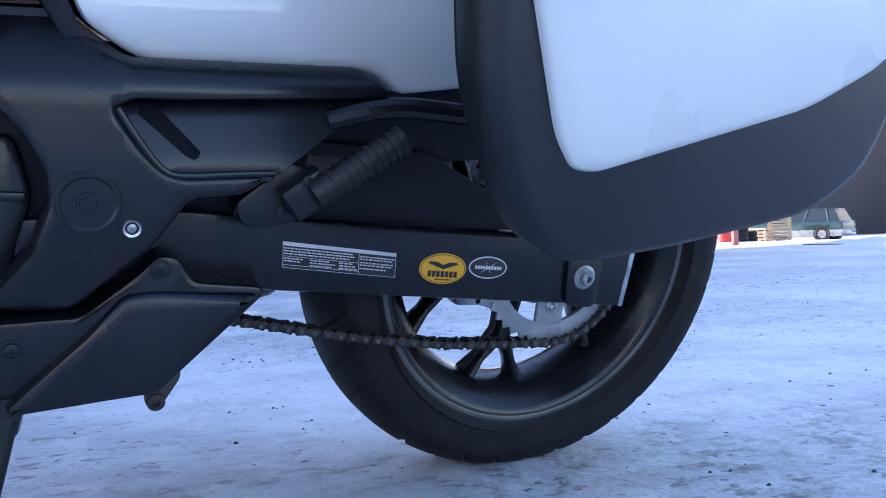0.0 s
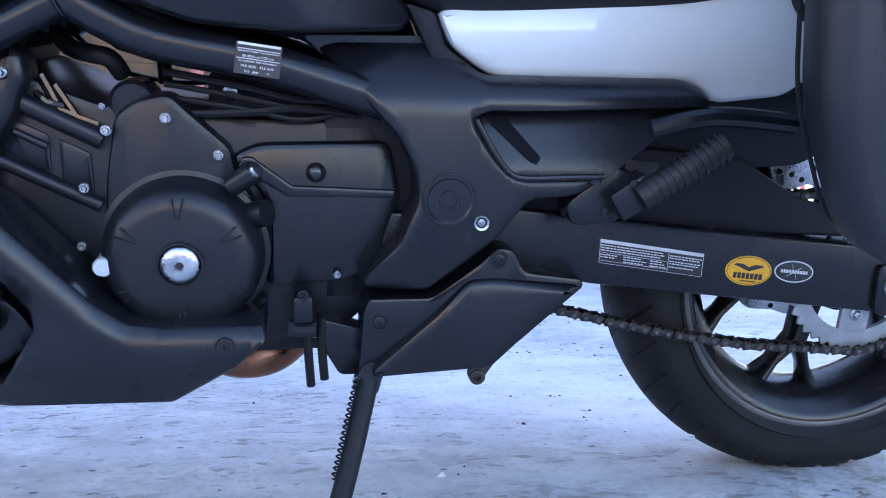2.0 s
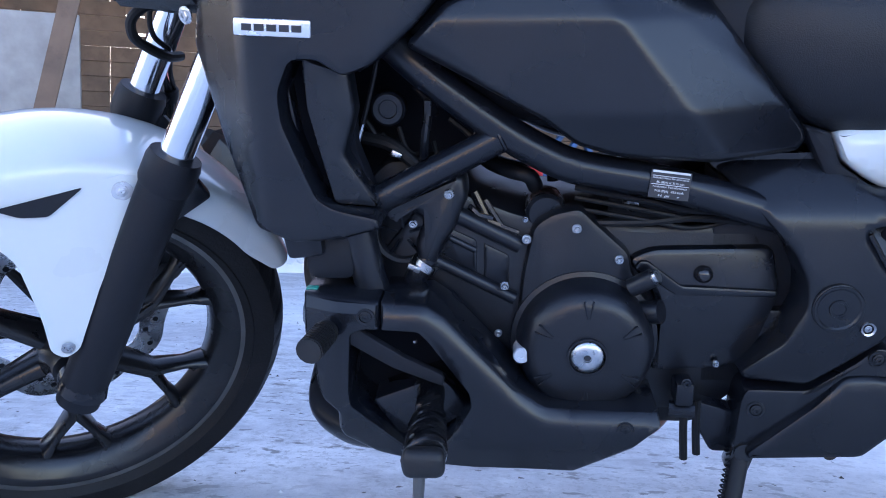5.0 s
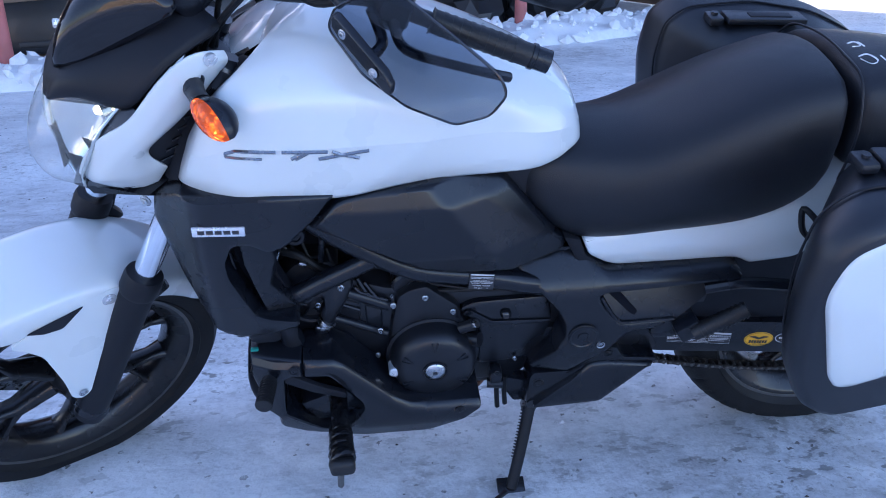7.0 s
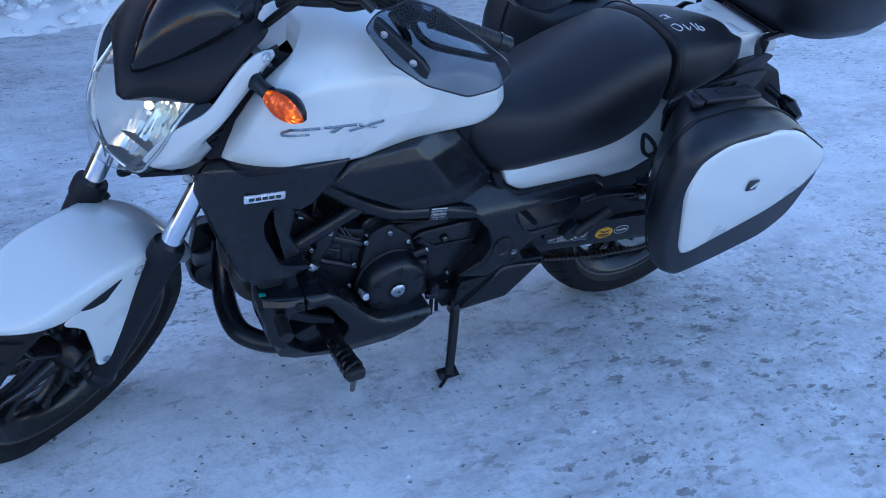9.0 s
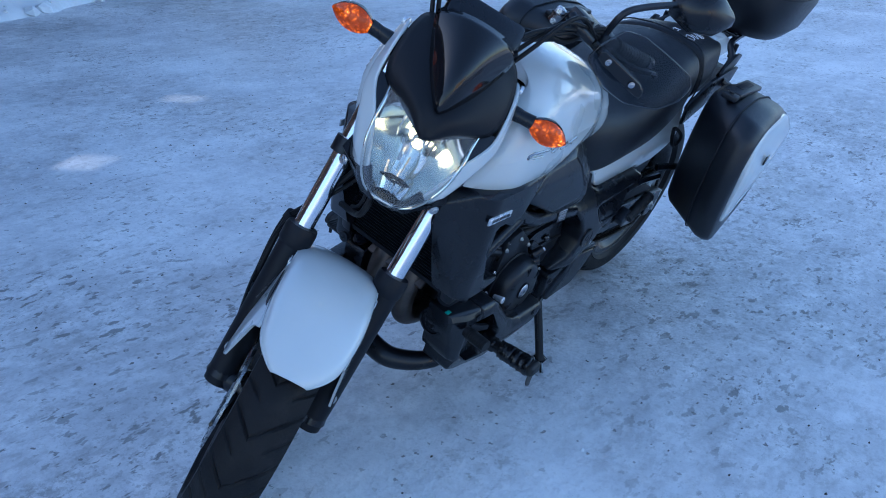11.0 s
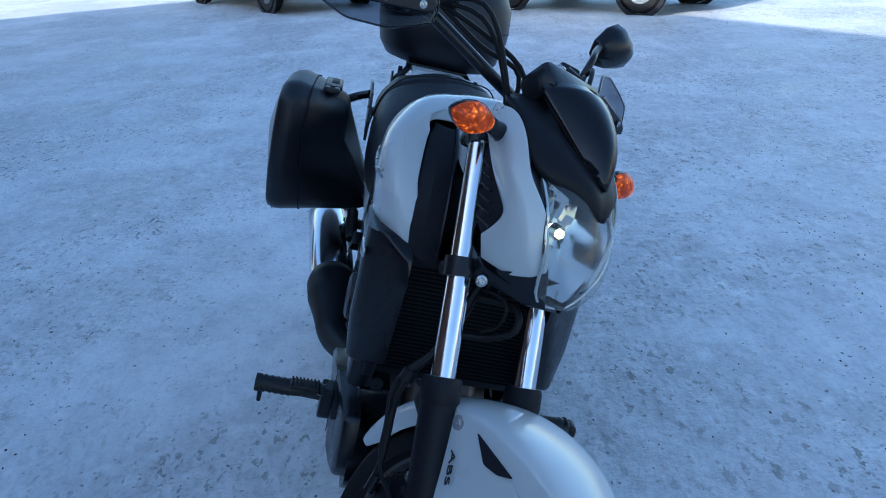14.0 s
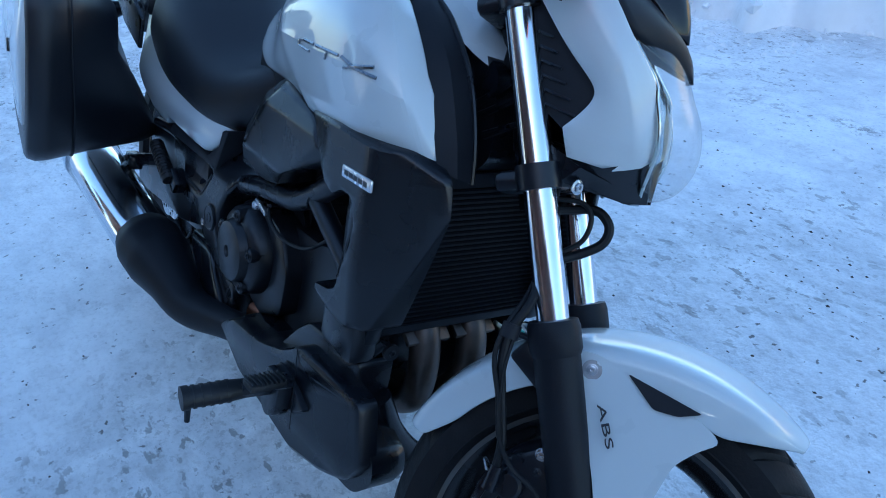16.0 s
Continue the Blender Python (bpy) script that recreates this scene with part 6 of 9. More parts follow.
both(tail)
part("tail_hood", slab(rounded([(0.06, 0.862), (0.15, 0.872), (0.24, 0.84), (0.25, 0.80), (0.12, 0.79), (0.0, 0.76)], 0.015), 0.09, -0.09, 0.02), WHITE, bike, "white tail hood")
part("tail_lamp", box((0.03, 0.09, 0.045), pose(0.238, 0.02, 0.79), 0.012), REDLENS, bike, "red tail lamp")
part("rear_mudguard", slab(rounded([(-0.40, 0.62), (0.15, 0.76), (0.30, 0.74), (0.38, 0.62), (0.36, 0.60), (0.25, 0.68), (0.05, 0.68), (-0.2, 0.60), (-0.34, 0.44), (-0.40, 0.44)], 0.01), 0.085, -0.085, 0.01), DARK, bike, "black rear mudguard")
part("shock_absorber", tube([(-0.36, 0, 0.60), (-0.40, 0, 0.42)], 0.035, 12), SATIN, bike)


# --- panniers
def pannier(k, s):
    """A rounded hard case: rings of the side outline from the bike outward, then the white lid panel."""
    base = [(-0.300, 0.56), (-0.318, 0.70), (-0.305, 0.79), (-0.26, 0.825), (-0.12, 0.835), (0.02, 0.81), (0.11, 0.765), (0.24, 0.665), (0.245, 0.615), (0.20, 0.50), (0.12, 0.455), (-0.08, 0.432), (-0.20, 0.425), (-0.25, 0.455)]
    ring0 = rounded(base, 0.035, 4)
    cx, cz = -0.04, 0.62
    shift, lift = (0.055, 0.012) if s > 0 else (0.0, 0.0)
    out = Matrix.Translation((0, -shift, lift - (0.034 if s > 0 else 0.0)))
    def ring(y, f, dz=0.0, tilt=0.0):
        front = min(1.0, 0.60 + 0.40 * (y - 0.205) / 0.13)
        return [(cx + (p.x - cx) * f * (front if p.x < cx else 1.0), -(y - tilt * (p.x - cx) - (0.42 * max(0.0, 0.68 - p.y) * max(0.0, (0.33 - y) / 0.125) if s > 0 else 0.0)) - shift, cz + (p.y - cz) * f + dz + lift - (0.055 * min(1.0, max(0.0, (0.35 - y) / 0.14)) * max(0.0, (p.y - 0.62) / 0.2) if s > 0 else 0.0)) for p in ring0]
    body = loft([ring(0.205, 0.80, 0.0), ring(0.210, 0.90, 0.0), ring(0.225, 0.95, 0.0), ring(0.29, 0.98, -0.004, 0.03), ring(0.345, 1.0, -0.012, 0.06), ring(0.365, 0.99, -0.016, 0.08), ring(0.378, 0.955, -0.018, 0.09), ring(0.382, 0.92, -0.018, 0.09)])
    p = part("pannier", k(body), CASE, bike, "black hard pannier with a glossy white lid panel", angle=50)
    lid = [(-0.292, 0.70), (-0.272, 0.772), (-0.20, 0.802), (-0.02, 0.797), (0.07, 0.770), (0.195, 0.695), (0.205, 0.655), (0.16, 0.60), (0.06, 0.555), (-0.19, 0.500), (-0.215, 0.503), (-0.235, 0.53)]
    lid = rounded(lid, 0.028, 5)
    def lring(y, f, out=0.0):
        return [(cx + (q.x - cx) * f, -(y - 0.09 * (q.x - cx) * f - 0.06 * max(0.0, 0.62 - q.y) * f - 0.12 * max(0.0, q.y - 0.70) * f) - shift, 0.64 + (q.y - 0.64) * f - 0.006 + lift) for q in lid]
    part("lid_panel", k(loft([lring(0.375, 1.0), lring(0.392, 1.0), lring(0.396, 0.98), lring(0.399, 0.90), lring(0.401, 0.6), lring(0.402, 0.2)])), WHITE, p, "glossy white lid panel", angle=60)
    part("lid_joint", k(tube([Vector(q) + Vector((0, 0.0, 0)) for q in lring(0.3815, 1.012)], 0.0025, 6, 1, closed=True)), DARK, p)
    # seam between shell halves, lock and handle on top
    part("shell_seam", k(tube([Vector(q) for q in ring(0.312, 0.999, -0.007, 0.04)], 0.0022, 6, 1, closed=True)), DARK, p)
    part("case_handle", k(box((0.17, 0.05, 0.014), out @ pose(-0.10, -0.265, 0.828, 0, 3, 0), 0.005)), CASE, p, "recessed carry handle")
    part("handle_slot", k(box((0.09, 0.022, 0.004), out @ pose(-0.09, -0.262, 0.8345, 0, 3, 0), 0.0015)), DARK, p)
    part("case_lock", k(join(box((0.03, 0.045, 0.018), out @ pose(-0.205, -0.268, 0.830), 0.006), lathe([(0, 0), (0.007, 0), (0.007, 0.012), (0, 0.012)], (-0.205, -0.268 - shift, 0.832 + lift - (0.034 if s > 0 else 0.0)), 14, axis="z"))), CASE, p, "case lock")
    part("lid_emblem", k(box((0.034, 0.004, 0.028), out @ pose(-0.074, -0.4062, 0.668, 0, 8, 5.2), 0.0015)), GLOSS, p, "small dark emblem plate")
    part("emblem_mark", k(slab([(-0.084, 0.663), (-0.062, 0.676), (-0.064, 0.668), (-0.070, 0.664), (-0.078, 0.660)], -0.4075 - shift, -0.4095 - shift, 0.0003)), PAPER, p)
    return p


both(pannier)


# --- top box and its rack
def build_top_box():
    c = Vector((0.36, -0.0, 1.02))
    rows = []
    for z, f, rx, ry in ((-0.155, 0.70, 0.20, 0.20), (-0.145, 0.84, 0.20, 0.21), (-0.11, 0.94, 0.205, 0.215), (-0.03, 1.0, 0.21, 0.22), (0.0, 1.0, 0.21, 0.22), (0.07, 0.97, 0.21, 0.22), (0.13, 0.86, 0.2, 0.21), (0.155, 0.66, 0.2, 0.2)):
        loop = []
        for i in range(40):
            a = 2 * math.pi * i / 40
            e = 2 / 3.2
            loop.append((c.x + rx * f * math.copysign(abs(math.cos(a)) ** e, math.cos(a)), c.y + ry * f * math.copysign(abs(math.sin(a)) ** e, math.sin(a)), c.z + z))
        rows.append(loop)
    tb = part("top_box", loft(rows), CASE, bike, "rounded black plastic top box on a rear rack", angle=50)
    part("lid_seam", tube([Vector(p) * 1.0 for p in rows[4]], 0.0025, 6, 1, closed=True), DARK, tb)
    rk = part("rear_rack", box((0.26, 0.16, 0.012), pose(0.31, 0, 0.862), 0.004), SATIN, bike, "black steel luggage rack")
    for s in (-1, 1):
        part("rack_arm", tube([(0.06, s * 0.14, 0.775), (0.12, s * 0.135, 0.82), (0.17, s * 0.10, 0.855), (0.40, s * 0.09, 0.866)], 0.010, 10), SATIN, rk)
        part("rack_plate", slab(rounded([(0.03, 0.77), (0.13, 0.80), (0.16, 0.835), (0.12, 0.845), (0.05, 0.81)], 0.01), s * 0.145, s * 0.151, 0.001), SATIN, rk)
        part("rack_knob", lathe([(0, 0.80), (0.008, 0.80), (0.008, 0.815), (0.013, 0.816), (0.013, 0.83), (0.007, 0.832), (0.007, 0.86), (0, 0.86)], (0.145, s * 0.125, 0.0), 14, axis="z"), SATIN, rk)
    for x in (0.2, 0.3, 0.4):
        part("rack_bar", box((0.02, 0.2, 0.01), pose(x, 0, 0.866), 0.003), SATIN, rk)


build_top_box()


# --- exhaust on the right side
def build_exhaust():
    a, b = Vector((-0.30, 0.222, 0.270)), Vector((0.060, 0.262, 0.352))
    ex = part("muffler", tube([a, a.lerp(b, 0.04), a.lerp(b, 0.96), b], [0.060, 0.066, 0.066, 0.058], 32, smooth=False), CHROME, bike, "polished chrome muffler with a black heat shield", angle=60)
    part("muffler_band", tube([a.lerp(b, 0.93), a.lerp(b, 0.97)], 0.0685, 32, smooth=False), CHROME, ex)
    part("tail_pipe", tube([a.lerp(b, 0.98), a.lerp(b, 1.05)], [0.030, 0.029], 20, smooth=False), LIP, ex)
    part("pipe_mouth", tube([a.lerp(b, 1.045), a.lerp(b, 1.053)], 0.025, 20, smooth=False), DARK, ex)
    d = (b - a).normalized()
    f0 = a - d * 0.24
    part("front_shield", tube([f0 + Vector((-0.26, -0.07, 0.045)), f0 + Vector((-0.12, -0.035, 0.018)), f0, a - d * 0.15, a - d * 0.08, a - d * 0.02, a + d * 0.02], [0.028, 0.032, 0.043, 0.058, 0.072, 0.074, 0.062], 28), VISOR, ex, "matte black exhaust heat shield")
    part("muffler_bracket", join(tube([(-0.14, 0.15, 0.40), (-0.10, 0.185, 0.39), (-0.09, 0.20, 0.38)], 0.016, 10), box((0.05, 0.03, 0.035), pose(-0.09, 0.195, 0.385), 0.006), bolt((-0.09, 0.212, 0.392), (0, 1, 0), 0.010, 0.008)), SATIN, ex)
    part("collector_pipe", tube([(-0.62, 0.10, 0.25), (-0.72, 0.06, 0.25), (-0.85, 0.0, 0.26)], 0.028, 14), COPPER, ex)


build_exhaust()


# ================================================================ steered front end
LEG = Vector((-1.366, 0.103, 0.614))


def on_leg(z, y, fwd=0.0):
    """The point of a fork leg at height z; fwd shifts it ahead, square to the leg."""
    t = (z - LEG.z) / AXIS.z
    return Vector((LEG.x, y, LEG.z)) + AXIS * t + Vector((-AXIS.z, 0, AXIS.x)) * fwd


def fork(k, s):
    y = -0.103
    sl = part("fork_slider", k(tube([on_leg(0.285, y), on_leg(0.33, y), on_leg(0.52, y), on_leg(0.585, y)], [0.028, 0.0295, 0.0295, 0.0300], 28, smooth=False)), VISOR, bike, "black fork slider", m=STEER)
    part("dust_seal", k(tube([on_leg(0.575, y), on_leg(0.582, y), on_leg(0.606, y), on_leg(0.614, y)], [0.0305, 0.0335, 0.0335, 0.031], 28, smooth=False)), VISOR, sl, m=STEER)
    part("fork_tube", k(tube([on_leg(0.60, y), on_leg(0.985, y)], 0.0205, 28, smooth=False)), CHROME, bike, "polished chrome fork tube", m=STEER)
    cl = part("lower_clamp", k(tube([on_leg(0.757, y), on_leg(0.785, y)], 0.0285, 24, smooth=False)), SATIN, bike, "black fork clamp", m=STEER)
    part("clamp_bolt", k(bolt((-1.332, -0.098, 0.776), (-0.8, -0.5, 0.1), 0.010, 0.007)), STEEL, cl, m=STEER)
    part("upper_clamp", k(tube([on_leg(0.955, y), on_leg(0.982, y)], 0.0275, 24, smooth=False)), SATIN, cl, m=STEER)
    part("fork_cap", k(tube([on_leg(0.982, y), on_leg(0.994, y)], [0.017, 0.014], 6, smooth=False)), SATIN, cl, m=STEER)
    part("axle_boss", k(join(tube([on_leg(0.33, y, 0.0), Vector((-1.53, y, 0.30))], [0.026, 0.032], 16, smooth=False), lathe([(0, y - 0.016), (0.019, y - 0.016), (0.024, y - 0.008), (0.028, y + 0.03), (0, y + 0.03)], (-1.53, 0, 0.30), 24))), SATIN, sl, m=STEER)
    part("axle_end", k(lathe([(0.010, y - 0.0165), (0.016, y - 0.0165), (0.016, y - 0.019), (0.010, y - 0.019)], (-1.53, 0, 0.30), 20, closed=True)), STEEL, sl, m=STEER)
    part("fender_mount", k(box((0.06, 0.022, 0.035), Matrix.Translation(on_leg(0.565, y * 0.93, -0.03)) @ Matrix.Rotation(-CASTER, 4, "Y"), 0.006)), SATIN, sl, m=STEER)


both(fork)
for z, zz in ((0.771, "lower_yoke"), (0.970, "upper_yoke")):
    part(zz, box((0.075, 0.20, 0.028), Matrix.Translation(on_leg(z, 0, -0.022)) @ Matrix.Rotation(CASTER, 4, "Y"), 0.01), SATIN, bike, "black cast fork yoke", m=STEER)
part("steering_stem", tube([on_leg(0.74, 0, -0.03), on_leg(1.0, 0, -0.03)], 0.024, 16), SATIN, bike, m=STEER)


# --- front fender
def build_fender():
    """An arch over the tyre, then side skirts that come down ahead of the fork."""
    loops = []
    for i in range(27):
        a = radians(16.5 + (121 - 16.5) * i / 26)
        t = i / 26
        w = (0.056 + 0.034 * t / 0.4) if t < 0.4 else (0.090 if t < 0.7 else 0.090 - 0.030 * ((t - 0.7) / 0.3) ** 2)
        if t > 0.9:
            w *= 1 - 0.42 * ((t - 0.9) / 0.1) ** 2.2
        r = 0.322 + 0.008 * t
        drop = 0.052 if t < 0.42 else (0.052 + 0.02 * (t - 0.42))
        if t > 0.85:
            drop *= 1 - 0.85 * ((t - 0.85) / 0.15)
        if t < 0.1:
            drop *= 0.6 + 4 * t
        e = Vector((math.cos(a), 0, math.sin(a)))
        prof = [(-w, -drop), (-w * 1.0, -drop * 0.5), (-w * 0.97, -0.015), (-w * 0.89, -0.006), (-w * 0.50, -0.001), (0, 0.001), (w * 0.50, -0.001), (w * 0.89, -0.006), (w * 0.97, -0.015), (w, -drop * 0.5), (w, -drop)]
        loops.append([FAX + e * (r + h) + Vector((0, y, 0)) for y, h in prof])
    f = part("front_fender", loft(loops, closed=False), WHITE, bike, "glossy white front fender with dark side slots", subsurf=2, m=STEER)
    so = f.modifiers.new("wall", "SOLIDIFY")
    so.thickness, so.offset = 0.004, 0
    f.modifiers.move(1, 0)

    def side(k, s):
        o = [(-1.402, 0.588, 0.089), (-1.428, 0.595, 0.090), (-1.50, 0.590, 0.092), (-1.58, 0.568, 0.090), (-1.602, 0.555, 0.088), (-1.582, 0.537, 0.092), (-1.562, 0.510, 0.098), (-1.552, 0.43, 0.110), (-1.552, 0.385, 0.118), (-1.538, 0.372, 0.120), (-1.520, 0.380, 0.120), (-1.488, 0.445, 0.114), (-1.455, 0.508, 0.102), (-1.437, 0.55, 0.094)]
        pts = [(x, -y, z) for x, z, y in o]
        part("fender_skirt", k(skin(rounded(pts, 0.012, 3), 0.005)), WHITE, f, bevel=0.0015, m=STEER)
        slot = [(-1.473, -0.0935, 0.589), (-1.570, -0.0925, 0.580), (-1.545, -0.0955, 0.566), (-1.516, -0.0975, 0.562)]
        part("fender_slot", k(skin(rounded(slot, 0.004, 2), -0.0012)), DARK, f, "dark triangular slot", m=STEER)
        part("fender_bolt", k(join(bolt((-1.432, -0.0935, 0.575), (0, -1, 0), 0.0075, 0.003), lathe([(0.0075, -0.0925), (0.012, -0.0925), (0.0125, -0.0945), (0.0075, -0.0945)], (-1.432, 0, 0.575), 24, closed=True))), BADGE, f, m=STEER)
        part("fender_bolt", k(bolt((-1.532, -0.1205, 0.388), (0, -1, 0), 0.0085, 0.004)), STEEL, f, m=STEER)
        if s > 0:
            down, away = Vector((-0.033, 0.014, -0.044)).normalized(), Vector((0.10, 0.985, 0.14)).normalized()
            away = (away - down * away.dot(down)).normalized()
            m = Matrix((down, away.cross(down), away)).transposed().to_4x4()
            m.translation = Vector((-1.4530, 0.1015, 0.541)) + down * 0.029 + away.cross(down) * 0.004
            lettering("marking", "ABS", 0.021, INK, f, STEER @ m @ Matrix.Diagonal((1.55, 0.66, 1, 1)), 0.001)
    both(side)


build_fender()


# --- headlamp and cowl
def cowl(k, s):
    """White side of the lamp cowl: rows from the upper tip forward and down; upper edge, crest, flank, lower edge."""
    rows = [[(-1.182, 0.114, 1.020), (-1.180, 0.119, 1.012), (-1.180, 0.118, 1.004), (-1.183, 0.114, 0.996)],
            [(-1.222, 0.114, 1.036), (-1.212, 0.124, 1.018), (-1.206, 0.122, 0.998), (-1.205, 0.116, 0.980)],
            [(-1.262, 0.118, 1.026), (-1.248, 0.129, 1.000), (-1.240, 0.127, 0.975), (-1.236, 0.117, 0.952)],
            [(-1.300, 0.121, 0.998), (-1.284, 0.132, 0.975), (-1.275, 0.130, 0.950), (-1.268, 0.115, 0.925)],
            [(-1.330, 0.121, 0.964), (-1.320, 0.133, 0.945), (-1.310, 0.131, 0.920), (-1.304, 0.112, 0.903)]]
    cheek = [rows[-1], [(-1.352, 0.106, 0.944), (-1.342, 0.121, 0.920), (-1.330, 0.122, 0.904), (-1.319, 0.108, 0.887)],
             [(-1.374, 0.088, 0.922), (-1.366, 0.105, 0.886), (-1.345, 0.113, 0.868), (-1.306, 0.106, 0.861)],
             [(-1.396, 0.070, 0.880), (-1.384, 0.087, 0.846), (-1.345, 0.105, 0.841), (-1.290, 0.105, 0.838)],
             [(-1.403, 0.056, 0.842), (-1.390, 0.066, 0.825), (-1.354, 0.084, 0.803), (-1.310, 0.094, 0.798)]]
    flip = lambda g: [[(x, -y, z) for x, y, z in row] for row in g]
    shell = loft(flip(rows + cheek[1:]), closed=False)
    shell.verts.index_update()
    fold = shell.edges.layers.float.new("crease_edge")
    for e in shell.edges:
        p, q = e.verts[0].index, e.verts[1].index
        if e.is_boundary or (p % 4 == q % 4 == 1) or (p // 4 == q // 4 == 7 and min(p % 4, q % 4) > 0):
            e[fold] = 1.0
    corner = shell.verts.layers.float.new("crease_vert")
    for v in shell.verts:
        if v.index in (31, 35, 32):
            v[corner] = 1.0
    c = part("cowl_side", k(shell), WHITE, bike, "glossy white headlamp cowl side", subsurf=2, m=STEER)
    wedge = [(-1.325, 0.091, 0.969), (-1.318, 0.117, 0.972), (-1.333, 0.116, 0.959), (-1.352, 0.104, 0.942), (-1.374, 0.086, 0.921)]
    part("lamp_wedge", k(skin(flip([wedge])[0], 0.006)), MATTE, c, m=STEER)
    for ob in (c,):
        so = ob.modifiers.new("wall", "SOLIDIFY")
        so.thickness, so.offset = 0.006, 0
        bv = ob.modifiers.new("edge", "BEVEL")
        bv.width, bv.segments, bv.limit_method, bv.angle_limit = 0.002, 2, "ANGLE", radians(50)
    part("cowl_bolt", k(join(bolt((-1.207, -0.126, 1.022), (0, -1, 0), 0.007, 0.003), lathe([(0.005, -0.122), (0.0095, -0.122), (0.010, -0.1275), (0.005, -0.1275)], (-1.207, 0, 1.022), 20, closed=True))), BADGE, c, m=STEER)
    mesh = [(-1.318, 0.104, 0.888), (-1.292, 0.104, 0.835), (-1.24, 0.100, 0.86), (-1.19, 0.10, 0.96), (-1.20, 0.108, 0.99), (-1.262, 0.108, 0.928)]
    part("cowl_inner", k(skin([(x, -y, z) for x, y, z in mesh], 0.006)), DARK, c, m=STEER)
    for i in range(6):
        part("inner_louvre", k(tube([(-1.300 + 0.012 * i, -0.1085, 0.855 + 0.016 * i), (-1.255 + 0.010 * i, -0.106, 0.858 + 0.016 * i)], 0.002, 5)), SATIN, c, m=STEER)
    # turn signal
    st = part("turn_signal", k(tube([(-1.237, -0.118, 0.990), (-1.243, -0.150, 0.995), (-1.246, -0.172, 0.998)], [0.017, 0.013, 0.014], 14)), SATIN, bike, "black turn signal with a lit amber lens", m=STEER)
    part("stalk_boot", k(tube([(-1.236, -0.116, 0.990), (-1.238, -0.127, 0.991)], [0.026, 0.020], 18, smooth=False, flat=0.7)), SATIN, st, m=STEER)
    def almond(x0, depth, f, front):
        loops = []
        for i in range(9):
            t = i / 8
            yy = 0.170 + (0.246 - 0.170) * t
            h = f * 0.0245 * math.sin(math.pi * min(1, 0.10 + 0.9 * t)) ** 0.75 + 0.0015
            ring = []
            for q in range(13):
                a = math.pi * q / 12 - math.pi / 2
                d = depth * (math.sin(math.pi * min(1, 0.12 + 0.85 * t)) ** 0.6)
                ring.append((x0 + 0.10 * (yy - 0.16) + (-1 if front else 1) * d * math.cos(a), -yy, 0.998 - 0.05 * (yy - 0.16) + h * math.sin(a)))
            loops.append(ring)
        return loft(loops)
    part("signal_housing", k(almond(-1.253, 0.032, 1.0, False)), SATIN, st, angle=60, m=STEER)
    part("amber_lens", k(almond(-1.2532, 0.018, 0.97, True)), AMBER, st, "amber lens", angle=60, m=STEER)


both(cowl)


